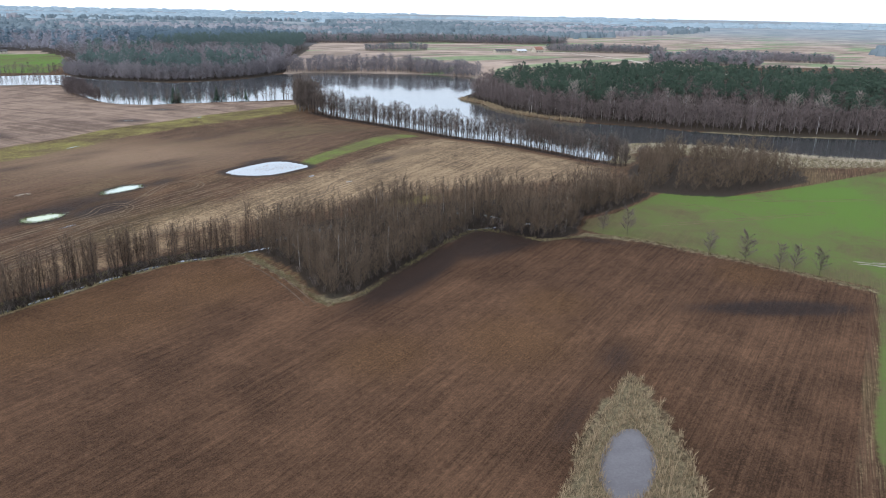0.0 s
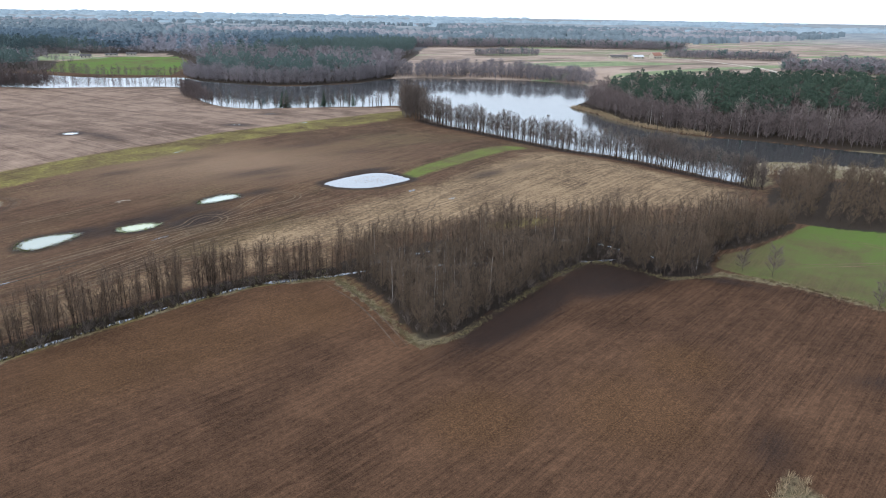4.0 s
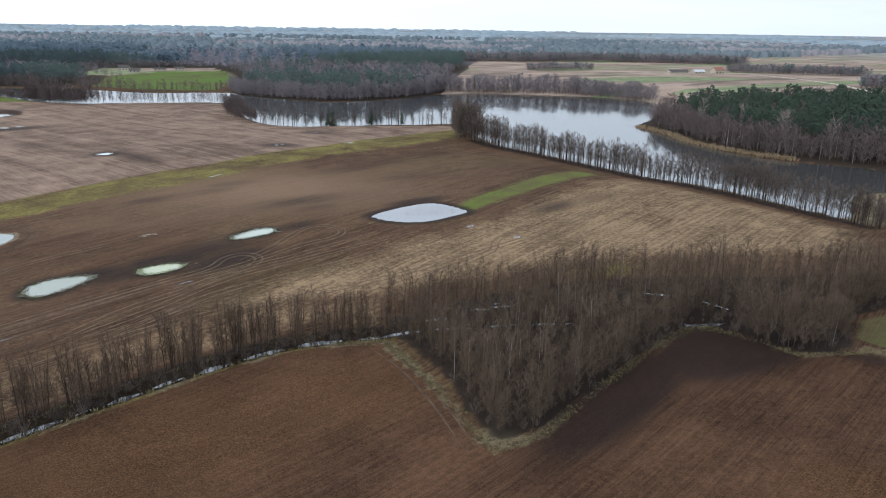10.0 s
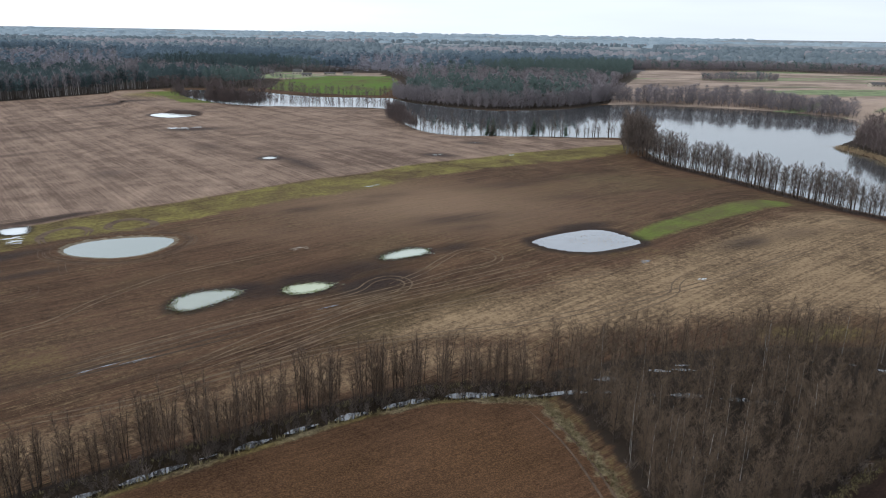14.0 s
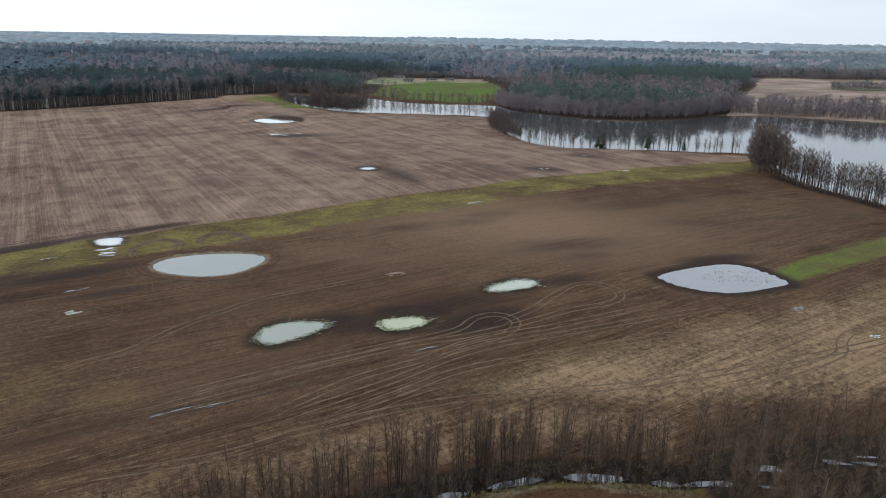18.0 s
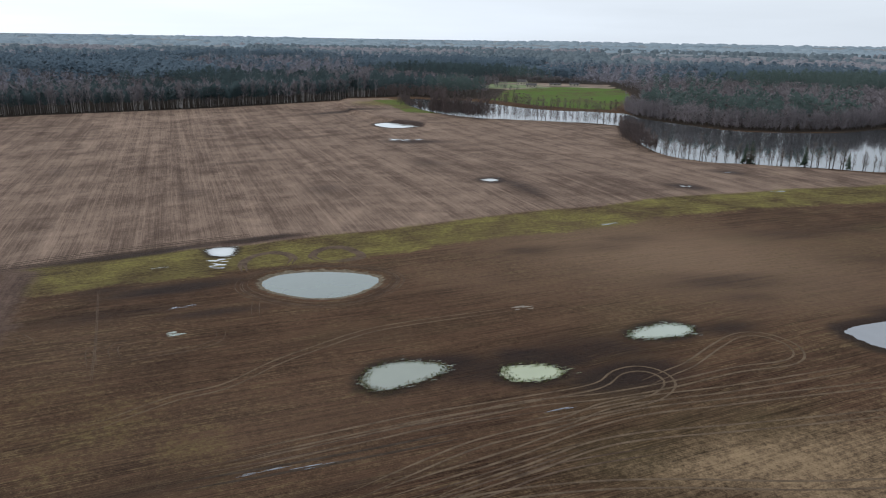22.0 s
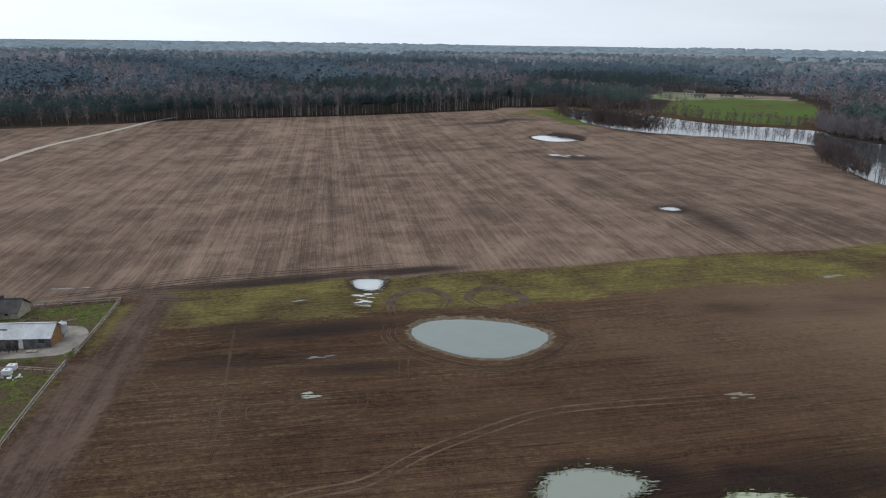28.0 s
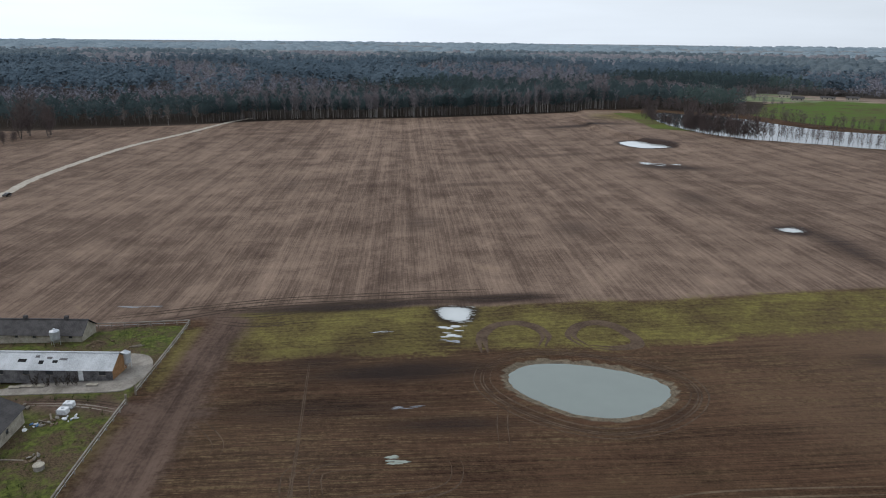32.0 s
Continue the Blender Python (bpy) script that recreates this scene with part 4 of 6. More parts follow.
cut_rng = np.random.default_rng(3)
for line, wide, text in ((DITCH, 2.0, "broken lengths of water in a ditch between field and tree row"), (DITCH_MID, 1.5, "shining ditch water under a thicket"), (DITCH_EAST, 1.5, "narrow water-filled ditch among bare trees")):
    q = along(line, 0.9)
    at = 0
    while at < len(q) - 4:
        run = int(cut_rng.integers(4, 13))
        if at + 4 < len(q):
            piece = q[at : at + run] + cut_rng.normal(0, 0.15, 2)
            tagged(ribbon("ditch_water", [tuple(v) for v in piece], wide * cut_rng.uniform(0.4, 1.05), "ditch", level=-0.66, wobble=3.0, ends=2.0), text, "ditch", kind="structure")
        at += run + int(cut_rng.integers(1, 3))
GRAVEL = [(-380, 190), (-419, 236), (-448, 259), (-484, 296), (-529, 352), (-559, 411), (-589, 466), (-600, 500)]
tagged(ribbon("road", GRAVEL, 5.0, "gravel", 0.12), "pale sandy farm road along the far field", "road", kind="structure")

# ---- trees ----
rng = np.random.default_rng(7)


def limb(points, r0, r1, sides):
    """A tapered limb along points: places and triangles. It ends in a tip where r1 is 0."""
    p = np.asarray(points, float)
    n = len(p)
    t = np.gradient(p, axis=0)
    t /= np.linalg.norm(t, axis=1)[:, None] + 1e-9
    side = np.cross(t, (0.31, 0.95, 0.05))
    side /= np.linalg.norm(side, axis=1)[:, None] + 1e-9
    up = np.cross(t, side)
    r = np.linspace(r0, r1, n)
    ang = np.arange(sides) * 2 * np.pi / sides
    ring = np.cos(ang)[None, :, None] * side[:, None] + np.sin(ang)[None, :, None] * up[:, None]
    v = (p[:, None] + ring * r[:, None, None])
    f = []
    last = n - 1 if r1 > 0 else n - 2
    for k in range(last):
        for s in range(sides):
            a, b = k * sides + s, k * sides + (s + 1) % sides
            f += [(a, b, b + sides), (a, b + sides, a + sides)]
    v = v.reshape(-1, 3)
    if r1 == 0:
        v = np.vstack([v[: (n - 1) * sides], p[-1:]])
        k = (n - 2) * sides
        f += [(k + s, k + (s + 1) % sides, (n - 1) * sides) for s in range(sides)]
    return v, np.array(f)


def joined(pieces):
    vs, fs, at = [], [], 0
    for v, f in pieces:
        vs.append(v)
        fs.append(f + at)
        at += len(v)
    return np.vstack(vs), np.vstack(fs)


def bare_tree(r, height, stems, limbs, twigs, spread, twig_r=0.022, first=0.3, span=1.0, girth=0.011, lift=(0.7, 1.5), apart=0.35, full=0.0, loose=0.5):
    """Trunks and a crown of limbs and twigs of a leafless tree, standing at the origin."""
    trunks, crown = [], []
    for s in range(stems):
        a = r.uniform(0, 2 * np.pi)
        lean = r.uniform(0.02, spread) if stems > 1 else r.uniform(0, 0.05)
        foot = np.array([np.cos(a), np.sin(a), 0]) * (apart * (stems > 1) * r.uniform(0.3, 1.2))
        h = height * r.uniform(0.78, 1.05)
        t = np.linspace(0, 1, 6)[:, None]
        bend = r.normal(0, 0.025, 2) * h
        line = foot + np.hstack([np.cos(a) * lean * h * t + bend[0] * t * t, np.sin(a) * lean * h * t + bend[1] * t * t, h * t])
        line[0, 2] = -0.4
        trunks.append(limb(line, girth * h * r.uniform(0.6, 1.0), 0.02, 5))
        for k in range(limbs):
            at = first + (0.97 - first) * (k + r.random()) / limbs
            q = np.array([np.interp(at, t[:, 0], line[:, n]) for n in range(3)])
            b = r.uniform(0, 2 * np.pi)
            length = h * r.uniform(0.14, 0.27) * ((1.3 - at) * (1 - full) + 0.72 * full) * span
            rise = r.uniform(*lift)
            way = np.array([np.cos(b), np.sin(b), rise]) / math.hypot(1, rise)
            mid = q + way * length * 0.55
            tip = mid + (way + (0, 0, 0.35)) * length * 0.5
            crown.append(limb([q, tip], 0.034 * (1.3 - at), 0.0, 3))
            for _ in range(twigs):
                u = r.uniform(0.15, 1.0)
                o = q + (tip - q) * u
                w = way + r.normal(0, loose, 3) + (0, 0, 0.45)
                w /= np.linalg.norm(w)
                s = np.cross(w, r.normal(0, 1, 3))
                s *= twig_r / (np.linalg.norm(s) + 1e-9)
                crown.append((np.array([o - s, o + s, o + w * length * r.uniform(0.3, 0.8)]), np.array([(0, 1, 2)])))
    return joined(trunks), joined(crown)


def tree_kind(name, label, category, r, trunk_mat, crown_mat, **shape):
    """A tree of two parts, to be copied."""
    (tv, tf), (cv, cf) = bare_tree(r, **shape)
    root = tagged(new(name), label, category)
    for pname, v, f, m in (("trunk", tv, tf, trunk_mat), ("crown", cv, cf, crown_mat)):
        ob = new(pname, mesh_from(pname, v, f, m))
        ob.parent = root
    return root


def planted(kinds, places, group, lo=0.85, hi=1.15):
    """Copies of the kinds at the places. The first of each kind stands at the first places itself."""
    zs = ground_z(places[:, 0], places[:, 1])
    for k, ((px, py), z) in enumerate(zip(places, zs)):
        root = kinds[k % len(kinds)]
        s = rng.uniform(lo, hi) * (1 + 0.12 * math.sin(px * 0.19 + 1.5 * math.sin(py * 0.13)))
        m = pose(px, py, z, rng.uniform(-2, 2), rng.uniform(-2, 2), rng.uniform(0, 360)) @ Matrix.Diagonal((s, s, s, 1))
        if "used" not in root:
            root["used"] = 1
            root.matrix_basis = m
            made = root
        else:
            made = copy_thing(root, Matrix.Identity(4))
            made.matrix_basis = m
        made["group"] = group


def spaced(outline, gap, tries=4000, keep=None):
    """Chance places within an outline, no two nearer than gap."""
    p = np.asarray(outline, float)
    lo, hi = p.min(0), p.max(0)
    c = rng.uniform(lo, hi, (tries, 2))
    c = c[within(p, c[:, 0], c[:, 1])]
    if keep is not None:
        c = c[keep(c[:, 0], c[:, 1])]
    out = []
    cells = {}
    for q in c:
        key = (int(q[0] // gap), int(q[1] // gap))
        if any(np.hypot(*(q - o)) < gap for i in (-1, 0, 1) for j in (-1, 0, 1) for o in cells.get((key[0] + i, key[1] + j), ())):
            continue
        cells.setdefault(key, []).append(q)
        out.append(q)
    return np.array(out)


def template(**shape):
    """The same tree as one piece, for joined woods: stem and crown."""
    (tv, tf), (cv, cf) = bare_tree(rng, **shape)
    v, f = joined([(tv, tf), (cv, cf)])
    return v, f, np.r_[np.zeros(len(tf), int), np.ones(len(cf), int)]


def woods(name, kinds, places, mats, label, lo=0.8, hi=1.2, category="trees", kind="stuff", zs=None, squash=1.0):
    """Many trees of a few kinds in one mesh."""
    if zs is None:
        zs = ground_z(places[:, 0], places[:, 1])
    which = rng.integers(0, len(kinds), len(places))
    vs, fs, ids, at = [], [], [], 0
    for k, (v, f, idx) in enumerate(kinds):
        sel = which == k
        n = int(sel.sum())
        if not n:
            continue
        s, t = rng.uniform(lo, hi, n), rng.uniform(0, 2 * np.pi, n)
        s = s * (1 + 0.12 * np.sin(places[sel, 0] * 0.19 + 1.5 * np.sin(places[sel, 1] * 0.13)))
        wide = s * rng.uniform(0.85, 1.2, n) * squash
        x = v[None, :, 0] * np.cos(t)[:, None] - v[None, :, 1] * np.sin(t)[:, None]
        y = v[None, :, 0] * np.sin(t)[:, None] + v[None, :, 1] * np.cos(t)[:, None]
        vs.append(np.stack([x * wide[:, None] + places[sel, 0][:, None], y * wide[:, None] + places[sel, 1][:, None], v[None, :, 2] * s[:, None] + zs[sel][:, None]], -1).reshape(-1, 3))
        fs.append((f[None] + (np.arange(n) * len(v))[:, None, None] + at).reshape(-1, 3))
        ids.append(np.tile(idx, n))
        at += n * len(v)
    me = mesh_from(name, np.vstack(vs), np.vstack(fs), mats, np.concatenate(ids))
    return tagged(new(name, me), label, category, kind=kind)


# alders of several stems along the ditch
ROW = [(-96, 103), (-74, 122.5), (-62, 132.5), (-55, 138.5), (-48, 144.5), (-40.5, 151), (-31, 157.5), (-21, 162.8), (-10, 165.2), (0, 166)]
row_kinds = [tree_kind("alder_tree", "bare many-stemmed alder with dark stems beside the ditch", "tree", rng, "bark", "twig",
                       height=12.0, stems=int(k), limbs=22, twigs=26, spread=0.11, first=0.16, span=0.66, full=0.45, twig_r=0.016, girth=0.0078, lift=(0.6, 1.6), apart=0.8, loose=0.6) for k in (3, 5, 4, 6, 2, 5, 3, 4)]
p = along(ROW, 1.15)
p = p + rng.normal(0, 0.8, p.shape) + np.array([-0.4, 0.6]) * rng.uniform(-4.2, 2.4, len(p))[:, None]
planted(row_kinds, p, "alders along the ditch", 0.66, 1.06)
# low growth at their feet
shrub = dict(height=2.6, stems=5, limbs=6, twigs=13, spread=0.35, first=0.15, span=1.3, twig_r=0.02, girth=0.01)
shrub_kinds = [tree_kind("bush", "low bare brown bush on the ditch bank", "bush", rng, "bark", "twig_dark", **shrub) for _ in range(4)]
q = along(ROW, 1.25)
q = q + rng.normal(0, 0.7, q.shape) + (1.7, -2.3)
planted(shrub_kinds, q, "bushes along the ditch", 0.55, 1.25)
q = np.vstack([along(DITCH, 2.4) + (-0.5, 0.5), along(DITCH_EAST, 1.8) + (1.2, 0.8), along(DITCH_MID, 2.2) + (0.2, 1.5)])
planted(shrub_kinds, q + rng.normal(0, 0.35, q.shape), "bushes along the ditch", 0.3, 0.75)
# the thicket in the corner of the field
thick = dict(height=9.8, limbs=34, twigs=30, spread=0.10, first=0.12, span=0.95, full=0.72, twig_r=0.013, girth=0.0095, lift=(0.45, 1.9), loose=0.85)
inside = dict(thick, limbs=16, twigs=22, twig_r=0.021, first=0.26, span=1.0)
thick_kinds = [tree_kind("alder_tree", "slender bare grey-brown alder in a dense thicket", "tree", rng, "bark", "thicket", stems=int(k), **thick) for k in (1, 2, 1, 2, 3)]
birch = dict(thick, stems=1, first=0.35, girth=0.006)
birch_kinds = [tree_kind("birch_tree", "slender white-stemmed bare birch in a thicket", "tree", rng, "birch", "thicket", **birch) for _ in range(3)]
clear = lambda x, y: (np.minimum(reach(DITCH_LINE, x, y), reach(DITCH_LINE_E, x, y)) > 1.7) & (reach(DITCH_LINE_M, x, y) > 1.3)  # noqa: E731
p = spaced(CLUMP, 1.88, 22000, clear)
inner = reach(CLUMP[:19], p[:, 0], p[:, 1]) > 4.0
white = rng.random(len(p)) < np.where((p[:, 0] > 12) & (p[:, 0] < 50) & (p[:, 1] < 160), 0.2, 0.05) * np.where(inner, 1.0, 0.35)
planted(thick_kinds, p[~inner & ~white], "trees of the thicket", 0.74, 1.12)
planted(birch_kinds, p[~inner & white], "trees of the thicket", 0.8, 1.1)
thick_t = [template(stems=k, **inside) for k in (1, 1, 2, 1)]
woods("thicket", thick_t, p[inner & ~white], ["bark", "thicket"], "dense grey-brown bare thicket on wet ground", 0.75, 1.15, "thicket")
woods("thicket", [template(**dict(inside, stems=1)) for _ in range(2)], p[inner & white], ["birch", "thicket"], "pale birches inside the thicket", 0.8, 1.1, "thicket")
q = spaced(pushed(CLUMP, 1.0), 2.4, 6000, lambda x, y: reach(CLUMP[:19], x, y) < 3.0)
planted(shrub_kinds, q, "bushes at the edge of the thicket", 0.6, 1.3)
# the shores
shore = dict(height=14.2, limbs=30, twigs=30, spread=0.09, twig_r=0.024, first=0.22, span=1.0, full=0.8, lift=(0.35, 1.4), girth=0.016, loose=0.7)
shore_kinds = [tree_kind("alder_tree", "bare dark alder on the lake shore before bright water", "tree", rng, "bark", "twig_dark", stems=1, **shore) for _ in range(5)]
p = along(SHORE_E, 1.75)
p = p + rng.normal(0, 0.5, p.shape)
near = p[:, 1] < 318
planted(shore_kinds, p[near], "alders on the lake shore", 0.84, 1.1)
shore_t = [template(stems=1, **dict(shore, limbs=22, twigs=22, twig_r=0.032)) for k in range(4)]
for off, gap in ((2.0, 1.9), (4.2, 2.3)):
    q = along(SHORE_E, gap) + (0.86 * off, 0.5 * off)
    woods("alder_row", shore_t, q + rng.normal(0, 0.7, q.shape), ["bark", "twig_dark"], "further row of bare alders standing at the water", 0.78, 1.08)
woods("alder_row", shore_t, p[~near], ["bark", "twig_dark"], "row of bare alders before bright water", 0.85, 1.1)
q = np.array([(157, 222), (160, 226), (160, 217), (155, 229), (164, 221), (153, 219)])
woods("thicket", [template(height=9.5, stems=2, limbs=24, twigs=30, spread=0.12, twig_r=0.03, first=0.12, span=1.2, full=0.7, lift=(0.4, 1.4), loose=0.7)], q, ["bark", "twig_dark"], "round bare trees where the shore row ends", 0.8, 1.1, "thicket")
q = along(SHORE_E, 1.1)
low = template(height=3.0, stems=2, limbs=5, twigs=8, spread=0.35, first=0.1, span=1.5, twig_r=0.045)
woods("undergrowth", [low], q + rng.normal(0, 1.0, q.shape), ["bark", "twig_dark"], "low brown growth along the lake shore", 0.6, 1.2, "bushes")
dense = [template(height=12.5, stems=1, limbs=24, twigs=24, spread=0.12, twig_r=0.07, first=0.08, span=1.5, full=0.4) for _ in range(2)]
p = spaced([(49, 420), (60, 412), (63, 430), (60, 446), (51, 444)], 2.6, 600)
woods("thicket", dense, p, ["bark_far", "twig_dark"], "dense brown trees at the bend of the shore", 1.15, 1.5, "thicket")
SHORE_W = [(55, 478), (25, 476), (-5, 473.5), (-40, 469.5), (-60, 478), (-71, 490)]
p = along(SHORE_W, 2.0)
p = p + rng.normal(0, 1.0, p.shape)
shore_w = [template(stems=1, **dict(shore, limbs=16, twigs=16, twig_r=0.045)) for k in range(3)]
woods("alder_row", shore_w, p, ["bark", "twig_dark"], "bare trees along the west shore", 0.5, 0.95)
q = p[rng.random(len(p)) < 0.6] + (0.5, 3.0)
woods("alder_row", shore_w, q, ["bark", "twig_dark"], "second row of bare trees along the west shore", 0.45, 0.8)
p = spaced([(-66, 488), (-74, 484), (-90, 515), (-99, 545), (-92, 552), (-78, 520)], 3.0, 600)
woods("thicket", dense, p, ["bark_far", "twig_far"], "brown bare bushes on the west shore", 0.6, 0.9, "thicket")
p = along([(-100, 565), (-112, 600), (-150, 601), (-190, 597), (-215, 594)], 2.2)
woods("alder_row", shore_w, p + rng.normal(0, 1.5, p.shape), ["bark_far", "twig_far"], "bare trees along the river", 0.5, 0.9)
p = spaced([(-196, 590), (-215, 588), (-250, 603), (-264, 624), (-246, 620), (-212, 602)], 3.2, 900)
woods("thicket", dense, p, ["bark_far", "twig_far"], "brown bare bushes by the river", 0.85, 1.2, "thicket")
p = along([(-236, 606), (-252, 614), (-300, 658), (-330, 712)], 2.0)
woods("thicket", dense, p + rng.normal(0, 2.5, p.shape), ["bark_far", "twig_far"], "low brown bushes hiding the river", 0.35, 0.65, "thicket")
p = spaced(CARR, 2.9, 6000, lambda x, y: np.abs((x - 146) * 0.73 - (y - 176.3) * 0.68) > 2.2)
carr_t = [template(height=10.5, stems=1, limbs=20, twigs=30, spread=0.12, twig_r=0.034, first=0.12, span=1.15, full=0.6, lift=(0.45, 1.6), loose=0.7) for _ in range(3)]
woods("thicket", carr_t, p, ["bark", "thicket"], "bare brown wet wood beside a green field", 0.7, 1.0, "thicket")
p = np.array([(96.5, 138.5), (101.5, 134), (112, 112.6), (117.3, 105.5), (121.6, 98.6), (123.7, 96.2), (127.8, 92.4)])
lone_kinds = [tree_kind("alder_tree", "lone young bare alder on a grassy field margin", "tree", rng, "bark", "twig_dark",
                        height=8.5, stems=1, limbs=34, twigs=36, full=0.6, spread=0.1, twig_r=0.024, first=0.16, span=1.7, lift=(0.3, 1.2), girth=0.013) for _ in range(3)]
planted(lone_kinds, p, "lone trees on the margin", 0.8, 1.2)


def conifer(r, height, tiers, per, low=0.15):
    """A spruce: trunk and drooping boughs."""
    trunk = limb([(0, 0, -0.3), (0, 0, height * 0.5), (0, 0, height)], 0.2, 0.0, 6)
    vs, fs, at = [], [], 0
    for k in range(tiers):
        u = k / tiers
        z, reach_out = height * (low + (1 - low) * u), height * 0.24 * (1 - u) ** 0.8 + 0.25
        for b in range(per):
            a = r.uniform(0, 2 * np.pi)
            d = np.array([np.cos(a), np.sin(a)])
            w = reach_out * r.uniform(0.7, 1.1)
            o = np.array([0, 0, z])
            tip = np.r_[d * w, z - 0.35 * w]
            s = np.r_[-d[1], d[0], 0] * w * 0.28
            mid = (o + tip) / 2
            vs += [o, mid + s, tip, mid - s, mid + (0, 0, 0.3)]
            fs += [(at, at + 1, at + 4), (at + 1, at + 2, at + 4), (at + 2, at + 3, at + 4), (at + 3, at, at + 4)]
            at += 5
    return trunk, (np.array(vs), np.array(fs))


(tv, tf), (cv, cf) = conifer(rng, 12.5, 16, 9)
spruce = tagged(new("spruce_tree"), "dark green spruce on the lake shore", "tree")
for pname, v, f, m in (("trunk", tv, tf, "bark"), ("crown", cv, cf, "needle")):
    ob = new(pname, mesh_from(pname, v, f, m))
    ob.parent = spruce
planted([spruce], np.array([(-24, 474.5), (3, 474), (22, 476), (-21, 476)]), "spruces on the shore", 0.6, 1.0)


# ---- woods ----
def cheap_bare(r, height, rods, crown_from=0.35, width=0.17, rod=0.02):
    """A bare tree for the woods: a stem and many slender rods."""
    pieces = [limb([(0, 0, -0.5), (0, 0, height * 0.95)], 0.012 * height, 0.0, 3)]
    stem = len(pieces[0][1])
    for _ in range(rods):
        u = r.uniform(crown_from, 0.95)
        a = r.uniform(0, 2 * np.pi)
        rise = r.uniform(0.5, 1.8)
        length = height * r.uniform(0.1, 0.24)
        w = np.array([np.cos(a), np.sin(a), rise]) / math.hypot(1, rise)
        out = np.array([np.cos(a), np.sin(a), 0]) * height * width * r.uniform(0, 0.7) * math.sin(math.pi * min(1, (u - crown_from) / (1.02 - crown_from)) * 0.9 + 0.2)
        o = np.array([0, 0, u * height]) + out
        s = np.cross(w, r.normal(0, 1, 3))
        s *= height * rod / (np.linalg.norm(s) + 1e-9)
        pieces.append((np.array([o - s, o + s, o + w * length]), np.array([(0, 1, 2)])))
    v, f = joined(pieces)
    idx = np.ones(len(f), int)
    idx[:stem] = 0
    return v, f, idx


def cheap_pine(r, height, clumps, low=0.45, width=0.16, size=0.085):
    """A pine for the woods: a stem and a crown of uneven clumps of needles."""
    pieces = [limb([(0, 0, -0.5), (0, 0, height * 0.95)], 0.014 * height, 0.0, 3)]
    stem = len(pieces[0][1])
    for _ in range(clumps):
        u = r.uniform(low, 1.0)
        h = (u - low) / (1 - low)
        a, d = r.uniform(0, 2 * np.pi), height * width * math.sqrt(r.random()) * math.sqrt(max(0.02, 1 - (1.5 * h - 0.5) ** 2))
        c = np.array([np.cos(a) * d, np.sin(a) * d, u * height])
        k = height * size * r.uniform(0.7, 1.4)
        v = np.array([(1, 0, 0), (-0.5, 0.87, 0), (-0.5, -0.87, 0), (0, 0, 0.9), (0, 0, -0.4)]) * k * r.uniform(0.6, 1.35, (5, 1))
        f = np.array([(0, 1, 3), (1, 2, 3), (2, 0, 3)])
        t = r.uniform(0, 6.3)
        rot = np.array([[np.cos(t), -np.sin(t), 0], [np.sin(t), np.cos(t), 0], [0, 0, 1]])
        pieces.append((v @ rot.T + c, f))
    v, f = joined(pieces)
    idx = np.ones(len(f), int)
    idx[:stem] = 0
    return v, f, idx


pines = [cheap_pine(rng, 16, 60, 0.5, 0.15, 0.044) for _ in range(4)]
greys = [cheap_bare(rng, 13, 90, 0.08, 0.24, 0.0105) for _ in range(4)]
birches = [cheap_bare(rng, 17, 60, 0.35, 0.12, 0.009) for _ in range(3)]
pines_m = [cheap_pine(rng, 16, 36, 0.35, 0.17, 0.058) for _ in range(4)]
pines_s = [cheap_pine(rng, 17, 13, 0.35, 0.2, 0.115) for _ in range(4)]
greys_s = [cheap_bare(rng, 15, 44, 0.12, 0.28, 0.022) for _ in range(3)]
greys_b = [cheap_bare(rng, 15, 22, 0.2, 0.3, 0.034) for _ in range(3)]
# the wooded point across the lake
p = spaced(POINT, 3.9, 18000)
q = spaced(POINT, 2.7, 30000, lambda x, y: reach(POINT[:10], x, y) < 12)
p = np.vstack([p, q])
edge = depth_in(POINT, p[:, 0], p[:, 1], 200)
is_pine = (edge > 19 + 9 * np.sin(p[:, 0] * 0.05)) & (rng.random(len(p)) < 0.78) & (p[:, 1] > 250)
white = ~is_pine & (rng.random(len(p)) < 0.12)
rise = ground_z(p[:, 0], p[:, 1])
woods("pine_wood", pines, p[is_pine], ["bark_far", "needle"], "dark green pines on a wooded point", 0.88, 1.05, zs=rise[is_pine])
woods("bare_wood", greys, p[~is_pine & ~white], ["bark_far", "twig_far"], "grey-brown bare trees fringing the pine wood", 0.75, 1.15, zs=rise[~is_pine & ~white])
woods("birch_wood", birches, p[white], ["birch_far", "twig_far"], "pale bare birches before the pines", 0.7, 0.95, zs=rise[white])
tall_birch = [cheap_bare(rng, 17, 170, 0.3, 0.26, 0.006) for _ in range(3)]
q = spaced(POINT, 13.0, 1200, lambda x, y: np.abs(reach(POINT[:9], x, y) - 15) < 7)
woods("birch_wood", tall_birch, q, ["birch_far", "birch_twig"], "tall pale birches standing out before the pines", 0.85, 1.1)
# far bank of the lake
p = along([(60, 700), (100, 700), (140, 698), (190, 684), (225, 655), (252, 628)], 2.1)
p = np.vstack([p, p + (1, 7), p + (3, 13)]) + rng.normal(0, 1.5, (3 * len(p), 2))
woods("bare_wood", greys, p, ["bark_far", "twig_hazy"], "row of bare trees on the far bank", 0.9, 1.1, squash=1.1)
